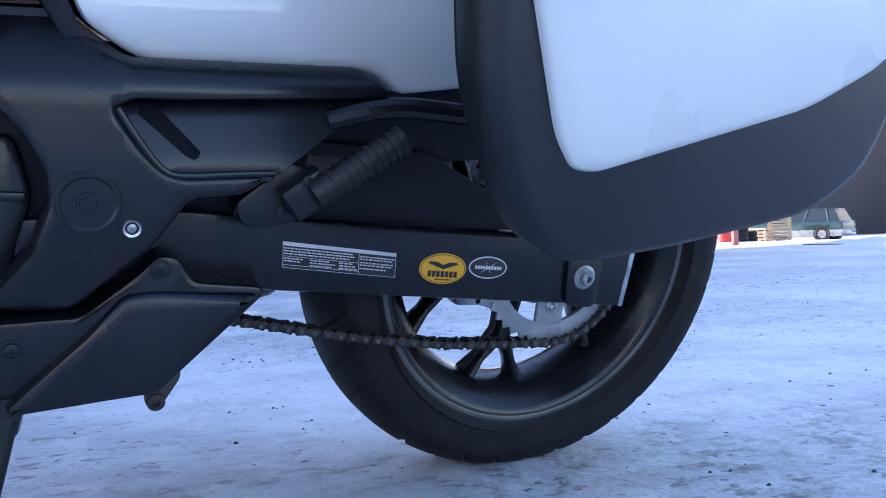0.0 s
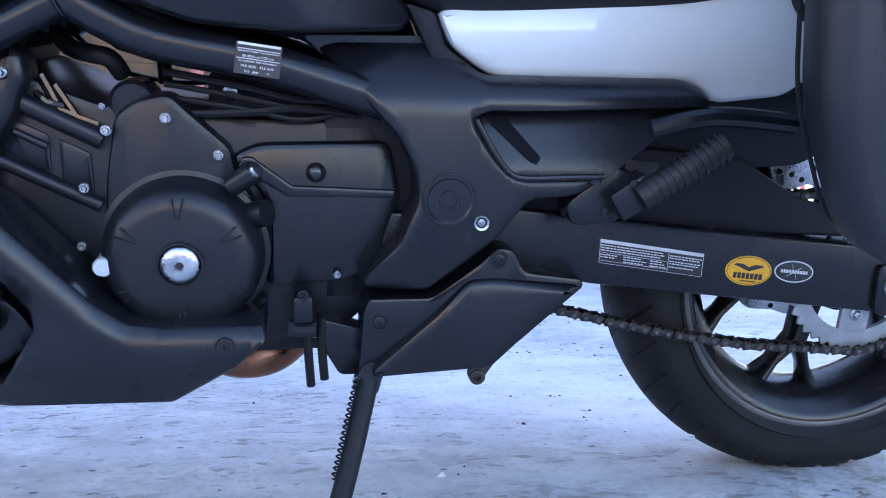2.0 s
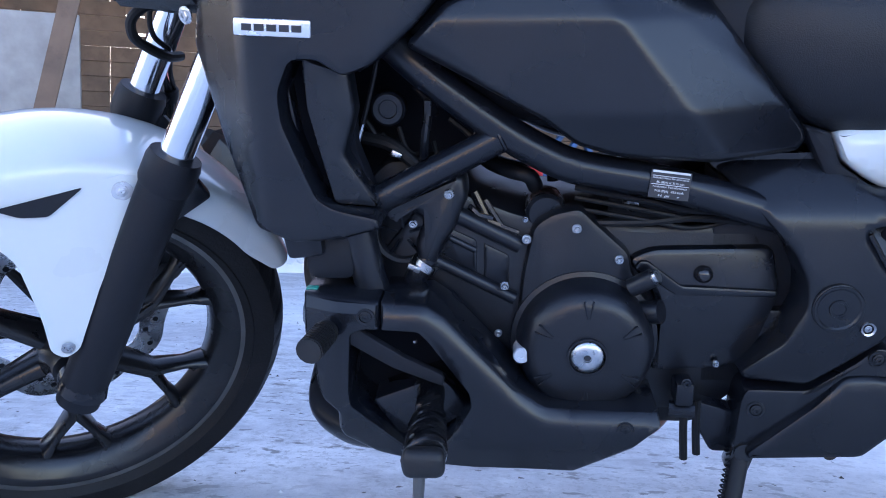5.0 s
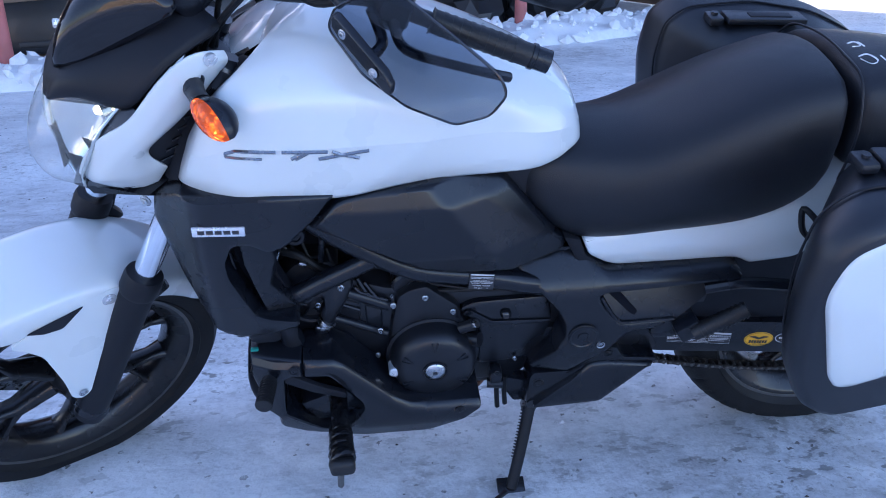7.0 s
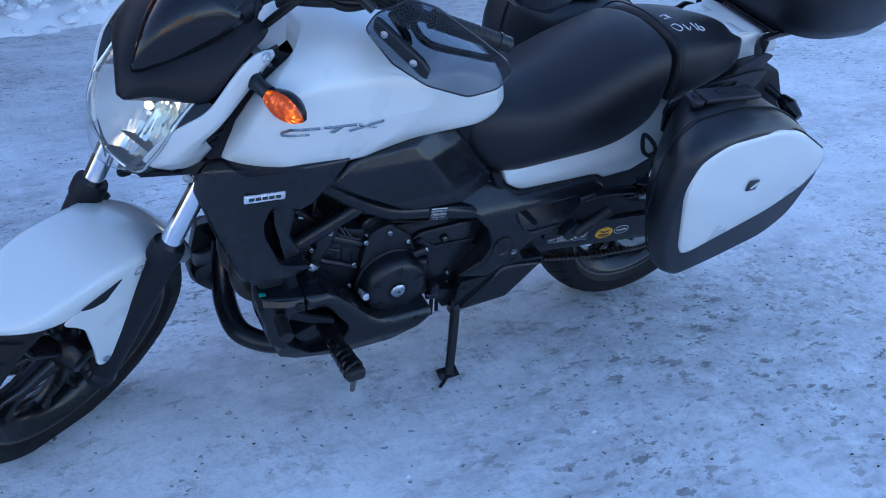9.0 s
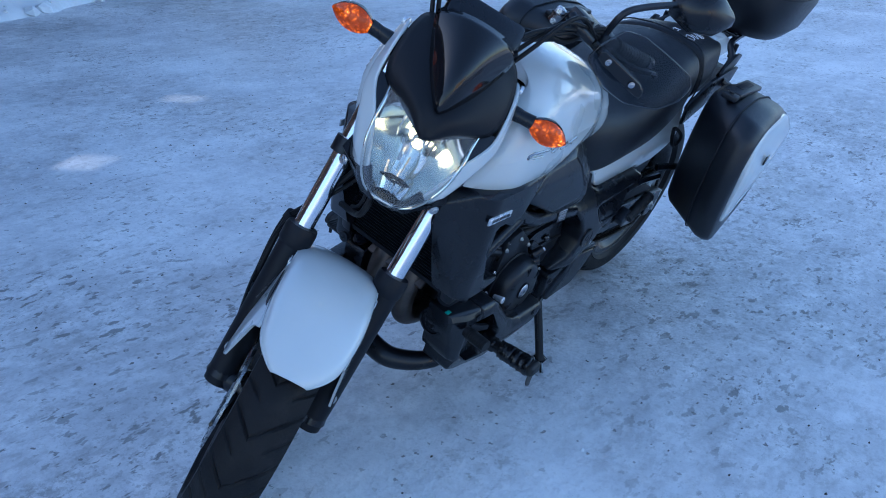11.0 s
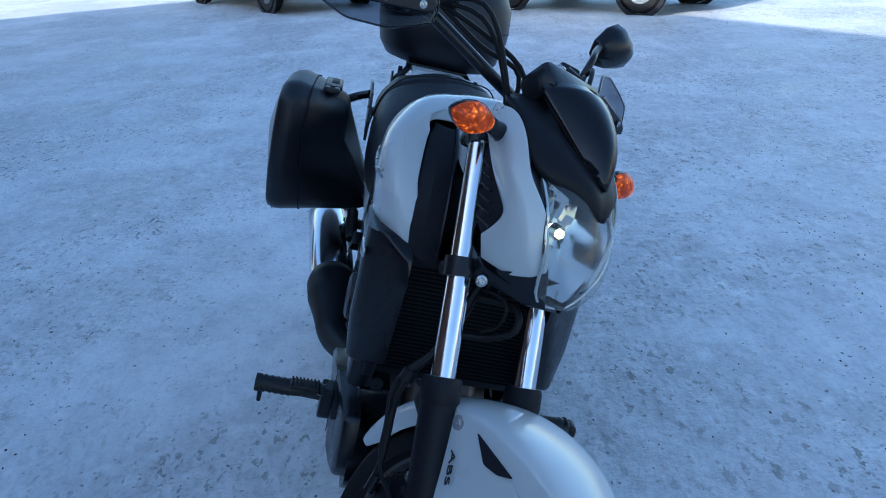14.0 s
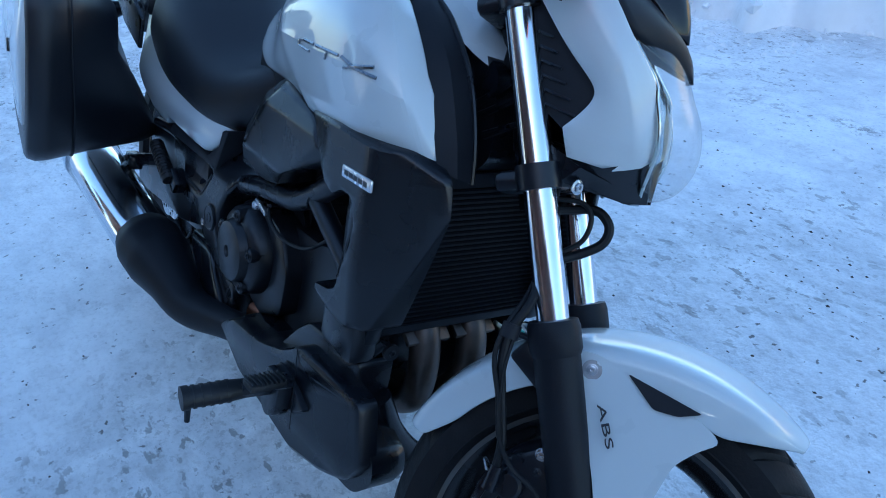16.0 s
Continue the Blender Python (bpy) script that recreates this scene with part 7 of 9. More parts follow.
def build_lamp():
    """A wedge-shaped clear lens over a chromed reflector with one lit bulb, under the black visor."""
    #        z      x middle  half width  x edge
    lens = [(0.788, -1.412, 0.022, -1.398), (0.800, -1.434, 0.046, -1.398), (0.825, -1.446, 0.063, -1.400), (0.851, -1.450, 0.073, -1.400), (0.880, -1.444, 0.083, -1.392), (0.905, -1.432, 0.087, -1.380), (0.923, -1.416, 0.089, -1.372), (0.945, -1.402, 0.089, -1.350), (0.967, -1.388, 0.091, -1.326)]
    def grid(back, shrink):
        out = []
        for z, xm, w, xe in lens:
            row = []
            for i in range(13):
                u = -1 + 2 * i / 12
                row.append((xe + (xm - xe) * (1 - abs(u) ** 2.2) + back, u * w * shrink, z))
            out.append(row)
        return out
    ls = part("headlamp", loft(grid(0.0, 1.0), closed=False), LENS, bike, "lit wedge-shaped headlamp behind a clear lens", subsurf=1, m=STEER)
    ls.visible_shadow = False
    # the reflector ends above the clear chin of the lens; a few broad flutes fan out below the bulb
    bowl = []
    for j in range(13):
        z = 0.797 + (0.962 - 0.797) * j / 12
        low = max(q for q in range(len(lens) - 1) if lens[q][0] <= z)
        p, q = lens[low], lens[low + 1]
        t = (z - p[0]) / (q[0] - p[0])
        w, xe = p[2] + (q[2] - p[2]) * t, p[3] + (q[3] - p[3]) * t
        row = []
        for i in range(33):
            u = -1 + 2 * i / 32
            depth = 0.004 + 0.074 * (1 - abs(u) ** 2.2) * math.sin(math.pi * min(1.0, 0.03 + 0.97 * (z - 0.795) / 0.182)) ** 0.8
            fan = abs(((u * 0.09 / max(0.02, 0.935 - z)) * 2.2 + 40.5) % 1 - 0.5) if z < 0.895 else 0.0
            facet = 0.0028 * math.sin(i // 3 * 2.7 + j // 2 * 4.1) * (1 - abs(u))
            row.append((xe + depth + facet + 0.006 * fan * (1 - abs(u)), u * w * (0.82 + 0.13 * min(1.0, max(0.0, (z - 0.83) / 0.06))), z))
        bowl.append(row)
    part("reflector", loft(bowl, closed=False), REFLECT, ls, "bright fluted reflector", angle=14, m=STEER)
    for zz, yy, r in ((0.892, -0.003, 0.011),):
        part("reflector_ring", lathe([(r, 0.004), (r + 0.002, 0.004), (r + 0.002, 0.02), (r, 0.02)], (-1.344, yy, zz), 24, axis="x", closed=True), REFLECT, ls, m=STEER)
    rimline = [(xe - 0.0015, -w * 0.985, z) for z, xm, w, xe in lens[::-1]] + [(xe - 0.0015, w * 0.985, z) for z, xm, w, xe in lens]
    part("lens_bezel", tube(rimline, 0.0032, 10), REFLECT, ls, "bright lens rim", m=STEER)
    part("bulb", lathe([(0, -0.012), (0.005, -0.0105), (0.0075, -0.005), (0.0075, 0.02), (0, 0.02)], (-1.336, -0.003, 0.892), 16, axis="x"), BULB, ls, "lit headlamp bulb", m=STEER)
    edge = [(0.050, -1.370, 0.820), (0.062, -1.372, 0.851), (0.082, -1.350, 0.923), (0.087, -1.310, 0.968)]
    deep = [(0.055, -1.32, 0.815), (0.075, -1.28, 0.85), (0.088, -1.27, 0.92), (0.09, -1.25, 0.985)]
    hoop = lambda g: [(x, -y, z) for y, x, z in g] + [(x, y, z) for y, x, z in g[::-1]]
    part("lamp_housing", loft([hoop(edge), hoop(deep)], caps=False), DARK, ls, m=STEER)
    part("lamp_chin", loft([[(-1.400, -0.03, 0.788), (-1.400, 0.03, 0.788), (-1.392, 0.045, 0.776), (-1.392, -0.045, 0.776)], [(-1.33, -0.112, 0.800), (-1.33, 0.112, 0.800), (-1.31, 0.10, 0.775), (-1.31, -0.10, 0.775)], [(-1.26, -0.10, 0.82), (-1.26, 0.10, 0.82), (-1.25, 0.09, 0.79), (-1.25, -0.09, 0.79)]]), MATTE, ls, "black lower lamp trim", m=STEER)
    for side in (-1, 1):
        trim = [(-1.400, 0.050, 0.846), (-1.386, 0.067, 0.828), (-1.352, 0.089, 0.808), (-1.306, 0.100, 0.806), (-1.262, 0.098, 0.822), (-1.290, 0.092, 0.792), (-1.345, 0.074, 0.780), (-1.385, 0.044, 0.775), (-1.410, 0.020, 0.784)]
        part("chin_side", skin([(x, side * y, z) for x, y, z in trim], 0.004), MATTE, ls, m=STEER)


build_lamp()


def inner_cover(k, s):
    """The black liner between the tank's front edge and the steering head."""
    edge = [(-1.226, -0.140, 0.772), (-1.212, -0.143, 0.810), (-1.192, -0.145, 0.850), (-1.162, -0.140, 0.893), (-1.128, -0.136, 0.927), (-1.098, -0.131, 0.949), (-1.072, -0.120, 0.966)]
    inner = [(-1.238, -0.088, 0.752), (-1.228, -0.087, 0.80), (-1.208, -0.086, 0.85), (-1.184, -0.085, 0.888), (-1.152, -0.083, 0.918), (-1.120, -0.082, 0.944), (-1.085, -0.082, 0.962)]
    if s < 0:
        edge = [(x + 0.010 * min(1.0, max(0.0, (-1.12 - x) / 0.08)), y, z) for x, y, z in edge]
    mid = [tuple((a + b) / 2 + d for a, b, d in zip(p, q, (-0.012, -0.004, 0.0))) for p, q in zip(edge, inner)]
    c = part("inner_cover", k(loft([edge, mid, inner], closed=False)), DARK, bike, "matte black liner inside the tank front")
    part("liner_rim", k(tube(inner, 0.004, 8)), MATTE, c)
    for p, q in (((-1.172, -0.050, 0.842), (-1.232, -0.050, 0.888)), ((-1.174, -0.050, 0.824), (-1.248, -0.050, 0.871)), ((-1.198, -0.050, 0.806), (-1.262, -0.050, 0.842))):
        part("liner_rib", k(tube([p, q], [0.0065, 0.004], 8, smooth=False)), MATTE, c)


both(inner_cover)


def build_visor():
    """The black hood over the lamp, and the small dark screen on it."""
    #       point of the ridge, then the outer edge
    rid = [((-1.402, 0, 0.944), (-1.393, 0.018, 0.947)), ((-1.397, 0, 0.962), (-1.368, 0.048, 0.954)), ((-1.386, 0, 0.980), (-1.342, 0.082, 0.964)), ((-1.362, 0, 0.996), (-1.324, 0.112, 0.968)), ((-1.330, 0, 1.012), (-1.300, 0.117, 0.999)), ((-1.290, 0, 1.032), (-1.262, 0.114, 1.027)), ((-1.250, 0, 1.055), (-1.215, 0.108, 1.042)), ((-1.20, 0, 1.065), (-1.165, 0.098, 1.042))]
    loops = []
    for r, e in rid:
        r, e = Vector(r), Vector(e)
        half = []
        for i in range(6):
            t = i / 5
            w = 1 - t ** 1.8
            p = Vector((e.x + (r.x - e.x) * w - 0.004 * math.sin(math.pi * t), e.y * t, e.z + (r.z - e.z) * w + 0.010 * math.sin(math.pi * t) * min(1.0, e.y / 0.085)))
            half.append(p)
        loops.append([Vector((p.x, -p.y, p.z)) for p in half[::-1]] + half[1:])
    v = part("lamp_visor", loft(loops, closed=False), VISOR, bike, "matte black lamp visor carrying a small dark screen", subsurf=1, m=STEER)
    so = v.modifiers.new("wall", "SOLIDIFY")
    so.thickness = 0.008
    scr = [((-1.381, 0, 0.990), (-1.375, 0.008, 0.991)), ((-1.374, 0, 1.018), (-1.352, 0.027, 1.000)), ((-1.354, 0, 1.057), (-1.322, 0.046, 1.018)), ((-1.320, 0, 1.087), (-1.287, 0.062, 1.040)), ((-1.284, 0, 1.109), (-1.247, 0.080, 1.066)), ((-1.252, 0, 1.118), (-1.220, 0.086, 1.086))]
    loops = []
    for r, e in scr:
        r, e = Vector(r), Vector(e)
        half = []
        for i in range(6):
            t = i / 5
            w = 1 - t ** 2.3
            p = Vector((e.x + (r.x - e.x) * w, e.y * t, e.z + (r.z - e.z) * w))
            half.append(p)
        loops.append([Vector((p.x, -p.y, p.z)) for p in half[::-1]] + half[1:])
    sc = part("wind_screen", loft(loops, closed=False), SCREEN, bike, "small dark glossy wind screen", subsurf=1, m=STEER)
    so = sc.modifiers.new("wall", "SOLIDIFY")
    so.thickness = 0.005
    part("ignition_cap", box((0.022, 0.03, 0.022), pose(-1.165, -0.045, 1.075), 0.006), REDM, bike, "small red cap behind the screen", m=STEER)
    part("instrument_pod", box((0.06, 0.15, 0.07), pose(-1.20, 0, 1.085, 0, -35, 0), 0.014), SATIN, bike, "black instrument pod", m=STEER)


build_visor()


# --- handlebar, guards, mirrors, levers
def bars(k, s):
    mid, rise, bend, end = Vector((-1.105, -0.02, 1.045)), Vector((-1.085, -0.09, 1.065)), Vector((-1.01, -0.205, 1.105)), Vector((-0.849, -0.372, 1.063))
    knee = bend.lerp(end, 0.25) + Vector((-0.004, -0.006, 0.006))
    hb = part("handlebar", k(tube([mid, rise, bend, knee, end.lerp(knee, 0.05)], 0.0115, 12)), SATIN, bike, "black tubular handlebar", m=STEER)
    g0 = knee.lerp(end, 0.18)
    part("grip", k(tube([g0, g0.lerp(end, 0.02), end.lerp(g0, 0.02), end], [0.019, 0.0165, 0.0165, 0.0165], 16, smooth=False)), PEGRUB, hb, "black rubber grip", m=STEER)
    for i in range(9):
        part("grip_rib", k(tube([g0.lerp(end, 0.10 + 0.09 * i), g0.lerp(end, 0.14 + 0.09 * i)], 0.0173, 14, smooth=False)), PEGRUB, hb, m=STEER)
    d = (end - g0).normalized()
    part("bar_end", k(join(tube([end, end + d * 0.006], 0.0185, 16, smooth=False), tube([end + d * 0.007, end + d * 0.028], 0.0165, 16, smooth=False))), SATIN, hb, m=STEER)
    part("switch_box", k(box((0.05, 0.045, 0.05), Matrix.Translation(knee.lerp(bend, 0.3)) @ d.to_track_quat("Y", "Z").to_matrix().to_4x4(), 0.012)), SATIN, hb, "black switch housing", m=STEER)
    lv = [knee + Vector((-0.03, -0.01, 0.0)), knee + Vector((-0.045, -0.06, -0.002)), knee + Vector((0.0, -0.12, -0.004)), knee.lerp(end, 0.9) + Vector((-0.045, -0.035, 0.0))]
    part("lever", k(tube(lv, [0.008, 0.007, 0.006, 0.007], 8)), SATIN, hb, "black hand lever", m=STEER)
    if s > 0:
        part("fluid_reservoir", k(box((0.05, 0.05, 0.035), Matrix.Translation(bend + Vector((-0.02, 0.01, 0.035))), 0.008)), SATIN, hb, "brake fluid reservoir", m=STEER)
    else:
        perch = part("clutch_perch", k(join(box((0.046, 0.040, 0.044), Matrix.Translation((-1.020, -0.172, 1.122)) @ d.to_track_quat("Y", "Z").to_matrix().to_4x4(), 0.009), tube([(-1.035, -0.150, 1.130), (-1.052, -0.175, 1.124), (-1.050, -0.21, 1.112)], [0.012, 0.011, 0.009], 12))), SATIN, hb, "black clutch lever perch", m=STEER)
        part("perch_clamp", k(box((0.020, 0.018, 0.036), pose(-1.040, -0.128, 1.118, 10, 0, 30), 0.004)), STEEL, perch, "bright cable adjuster block", m=STEER)
        for dz in (-0.010, 0.012):
            part("perch_bolt", k(bolt((-1.051, -0.124, 1.118 + dz), (-0.9, 0.3, 0.2), 0.006, 0.006)), STEEL, perch, m=STEER)
        part("switch_lead", k(tube([(-1.025, -0.19, 1.10), (-1.06, -0.16, 1.085), (-1.09, -0.11, 1.09), (-1.13, -0.07, 1.06)], 0.006, 10)), CABLE, perch, m=STEER)
    # clear smoked hand guard with its black carrier strip
    o = [(-1.078, 0.218, 1.090), (-1.072, 0.225, 1.125), (-1.030, 0.258, 1.160), (-1.013, 0.300, 1.165), (-0.990, 0.380, 1.148), (-0.972, 0.438, 1.132), (-0.968, 0.456, 1.112), (-0.985, 0.450, 1.080), (-1.008, 0.415, 1.046), (-1.035, 0.345, 1.033), (-1.062, 0.28, 1.050)]
    pts = rounded([(x, -y, z) for x, y, z in o], 0.010, 3)
    g = part("hand_guard", k(skin(pts, 0.004, (1, 0.5, 0.1))), SMOKE, bike, "smoked clear hand guard bolted to a black strip", m=STEER)
    g.visible_shadow = False
    edge = [Vector(p) for p in pts]
    part("guard_edge", k(tube(edge, 0.0016, 6, 1, closed=True)), GLOSS, g, m=STEER)
    a, b = Vector((-1.077, -0.242, 1.110)), Vector((-1.067, -0.338, 1.088))
    q = (b - a).normalized()
    up = Vector((0.1, 0.2, 1.0)).normalized()
    strip = [a - q * 0.012 + up * 0.008, a + up * 0.014, b + up * 0.012, b + q * 0.014 + up * 0.004, b + q * 0.012 - up * 0.012, b - up * 0.016, a - up * 0.014, a - q * 0.012 - up * 0.010]
    part("guard_strip", k(skin([p + Vector((-0.004, -0.002, 0)) for p in strip], 0.012, (1, 0.4, 0.1))), SATIN, g, "black carrier strip", bevel=0.003, m=STEER)
    for p in (Vector((-1.0795, -0.256, 1.107)), Vector((-1.0755, -0.322, 1.091))):
        part("guard_bolt", k(bolt(p, (-0.93, -0.3, 0.1), 0.007, 0.004)), STEEL, g, m=STEER)
    part("guard_arm", k(tube([Vector((-1.066, -0.300, 1.095)), Vector((-1.03, -0.275, 1.09)), bend + Vector((-0.005, -0.02, -0.004))], 0.008, 8)), SATIN, g, m=STEER)
    # mirror
    st = part("mirror", k(tube([bend + Vector((0.01, -0.03, 0.015)), bend + Vector((0.01, -0.035, 0.07)), Vector((-0.965, -0.275, 1.198)), Vector((-0.915, -0.335, 1.220))], 0.0072, 10)), SATIN, bike, "black faceted rear-view mirror on a stalk", m=STEER)
    c = Vector((-0.890, -0.396, 1.228))
    ux, uy, uz = Vector((0.28, -0.93, 0.22)).normalized(), Vector((0.95, 0.30, 0.0)).normalized(), Vector((-0.1, 0.2, 0.97)).normalized()
    face = [(-0.070, 0.012), (-0.040, 0.044), (-0.004, 0.055), (0.030, 0.044), (0.074, 0.010), (0.076, -0.010), (0.044, -0.044), (-0.02, -0.046), (-0.066, -0.022)]
    rings = []
    for depth, f in ((0.014, 0.96), (0.010, 1.0), (-0.012, 0.93), (-0.034, 0.62), (-0.044, 0.25)):
        rings.append([c + ux * u * f + uz * w * f + uy * depth for u, w in face])
    part("mirror_shell", k(loft(rings)), SATIN, st, angle=40, bevel=0.003, m=STEER)
    part("mirror_glass", k(skin([c + ux * u * 0.93 + uz * w * 0.92 + uy * 0.0145 for u, w in face], 0.001, uy)), MIRROR, st, "mirror glass", m=STEER)
    # cables
    for i, (dx, dz) in enumerate(((0, 0), (0.012, -0.01), (-0.01, 0.012), (0.02, 0.01))):
        part("control_cable", k(tube([bend + Vector((0.0, -0.02, 0.01 * i)), bend + Vector((-0.08, 0.05 + 0.01 * i, 0.05 - 0.02 * i)), Vector((-1.16 + dx, -0.10 + 0.015 * i, 1.07 + dz)), Vector((-1.19 + dx, -0.055, 0.97)), Vector((-1.17, -0.03, 0.88))], 0.0045, 8)), CABLE, hb, m=STEER)


both(bars)
hose = part("brake_hose", tube([(-1.30, 0.06, 0.77), (-1.315, 0.085, 0.70), (-1.336, 0.118, 0.634), (-1.328, 0.135, 0.588), (-1.332, 0.140, 0.552), (-1.343, 0.140, 0.521), (-1.359, 0.139, 0.482), (-1.370, 0.137, 0.449), (-1.374, 0.133, 0.405)], 0.0058, 10), CABLE, bike, "black brake hose", m=STEER)
part("hose_clip", join(tube([(-1.3275, 0.134, 0.596), (-1.3285, 0.137, 0.578)], 0.012, 12, smooth=False), tube([(-1.328, 0.132, 0.587), (-1.350, 0.112, 0.582)], 0.004, 8)), DARK, hose, m=STEER)
part("hose_end", tube([(-1.374, 0.133, 0.425), (-1.374, 0.133, 0.392)], [0.0085, 0.0095], 12, smooth=False), SATIN, hose, m=STEER)
part("sensor_wire", tube([(-1.30, 0.05, 0.74), (-1.326, 0.10, 0.650), (-1.321, 0.138, 0.588), (-1.324, 0.146, 0.55), (-1.346, 0.146, 0.507), (-1.364, 0.143, 0.462), (-1.392, 0.140, 0.432), (-1.425, 0.135, 0.418), (-1.455, 0.128, 0.39)], 0.0033, 8), CABLE, bike, "black sensor wire", m=STEER)
part("sensor_wire", tube([(-1.31, 0.06, 0.72), (-1.333, 0.10, 0.655), (-1.334, 0.128, 0.600), (-1.338, 0.142, 0.55), (-1.350, 0.145, 0.50), (-1.367, 0.142, 0.458)], 0.0028, 8), CABLE, bike, "black sensor wire", m=STEER)
arm = part("hose_bracket", mirrored(slab(rounded([(-1.340, 0.587), (-1.360, 0.599), (-1.369, 0.579), (-1.392, 0.568), (-1.385, 0.552), (-1.360, 0.550), (-1.349, 0.568)], 0.004), -0.092, -0.098, 0.001)), DARK, bike, "black hose bracket", m=STEER)
part("bracket_screw", mirrored(bolt((-1.363, -0.098, 0.560), (0, -1, 0), 0.005, 0.003)), STEEL, arm, m=STEER)
part("wire_loop", tube([(-1.300, 0.05, 0.735), (-1.325, 0.03, 0.744), (-1.343, 0.02, 0.752), (-1.360, 0.018, 0.752), (-1.376, 0.018, 0.739), (-1.377, 0.02, 0.719), (-1.364, 0.025, 0.702), (-1.340, 0.035, 0.682), (-1.318, 0.06, 0.670)], 0.0065, 10), CABLE, bike, "black looped wiring", m=STEER)
part("wire_loop", tube([(-1.305, 0.055, 0.752), (-1.335, 0.035, 0.757), (-1.352, 0.03, 0.742), (-1.352, 0.03, 0.712), (-1.335, 0.04, 0.690)], 0.0035, 8), CABLE, bike, "black looped wiring", m=STEER)


def build_caliper():
    edge = [(-1.447, 0.450), (-1.417, 0.466), (-1.380, 0.436), (-1.360, 0.408), (-1.351, 0.375), (-1.366, 0.335), (-1.40, 0.325), (-1.432, 0.35), (-1.452, 0.40)]
    c = part("brake_caliper", mirrored(slab(rounded(edge, 0.012), -0.050, -0.112, 0.008)), SATIN, bike, "black brake caliper behind the fork leg", m=STEER)
    for x, z in ((-1.392, 0.402), (-1.400, 0.358)):
        part("piston_housing", mirrored(lathe([(0, -0.124), (0.015, -0.124), (0.019, -0.121), (0.021, -0.113), (0.021, -0.09)], (x, 0, z), 28)), SATIN, c, m=STEER)
    part("caliper_bridge", mirrored(slab(rounded([(-1.385, 0.425), (-1.372, 0.40), (-1.365, 0.365), (-1.375, 0.345), (-1.382, 0.37), (-1.392, 0.40)], 0.004), -0.110, -0.120, 0.003)), ENGINE, c, m=STEER)
    part("caliper_bolt", mirrored(bolt((-1.4165, -0.112, 0.455), (0, -1, 0), 0.0085, 0.008)), STEEL, c, m=STEER)
    part("caliper_bolt", mirrored(bolt((-1.419, -0.112, 0.431), (0, -1, 0), 0.006, 0.005)), ENGINE, c, m=STEER)
    part("bleed_nipple", mirrored(tube([(-1.360, -0.105, 0.404), (-1.352, -0.110, 0.417)], [0.0045, 0.003], 8, smooth=False)), STEEL, c, m=STEER)


build_caliper()


# ================================================================ surroundings
WOOD = material("weathered_boards", (0.16, 0.105, 0.072), 0.75, 0.0, 0.35, 3, 60, 0.5, dirt=(0.05, 0.035, 0.03), dirt_amount=0.5, dirt_scale=4)
PALEWOOD = material("new_crate_wood", (0.42, 0.29, 0.17), 0.7, 0.0, 0.2, 6, 80, 0.3)
POSTRED = material("faded_red_post_paint", (0.42, 0.13, 0.12), 0.6, 0.0, 0.2, 6, 120, 0.3, dirt=(0.2, 0.1, 0.07), dirt_amount=0.5)
TIN = material("corrugated_roof_sheet", (0.16, 0.11, 0.09), 0.6, 0.3, 0.25, 3, 60, 0.2)
DRUMRED = material("red_drum_paint", (0.40, 0.02, 0.015), 0.45, 0.0, 0.2, 8, 100, 0.2)
BLUEP = material("blue_frame_paint", (0.03, 0.09, 0.22), 0.5, 0.0, 0.2, 8, 100, 0.2)
CONCRETE = material("speckled_concrete_panel", (0.32, 0.31, 0.30), 0.85, 0.0, 0.2, 6, 90, 0.5)
JUNK = material("black_scrap_plastic", (0.012, 0.012, 0.014), 0.4, 0.0, 0.3, 8, 60, 0.2)
GREENCAR = material("dark_green_car_paint", (0.012, 0.04, 0.04), 0.2, 0.2, 0.1, 4, 100, 0.0, coat=0.7)
GREYCAR = material("grey_lower_car_paint", (0.22, 0.23, 0.24), 0.3, 0.2, 0.1, 4, 100, 0.0, coat=0.5)
SILVERCAR = material("pale_silver_car_paint", (0.42, 0.43, 0.45), 0.25, 0.4, 0.1, 4, 100, 0.0, coat=0.5)
CARGLASS = material("dark_car_glass", (0.02, 0.025, 0.03), 0.05, 0.0, 0.05, 4, 100, 0.0)
PLASTER = material("tan_plaster", (0.52, 0.40, 0.26), 0.8, 0.0, 0.15, 2, 60, 0.3)
DARKWALL = material("dark_grey_cladding", (0.035, 0.036, 0.04), 0.6, 0.0, 0.15, 2, 60, 0.2)
BANKSNOW = material("heaped_snow", (0.74, 0.75, 0.77), 0.8, 0.0, 0.12, 3, 40, 0.8, dirt=(0.30, 0.27, 0.24), dirt_amount=0.4, dirt_scale=3)

# The shed: open to the yard, boarded at the back. u runs along its front, v into its depth.
SHED = Matrix(((0.937, -0.349, 0, -3.9), (0.349, 0.937, 0, 4.4), (0, 0, 1, 0), (0, 0, 0, 1)))
SH_DEPTH, SH_L, SH_R = 4.0, -8.0, 7.6


def setting(name, bm, mat, m=None, label="", angle=35, category=""):
    ob = part(name, bm, mat, None, label, angle, m=m)
    return tagged(ob, "", category, kind="structure")


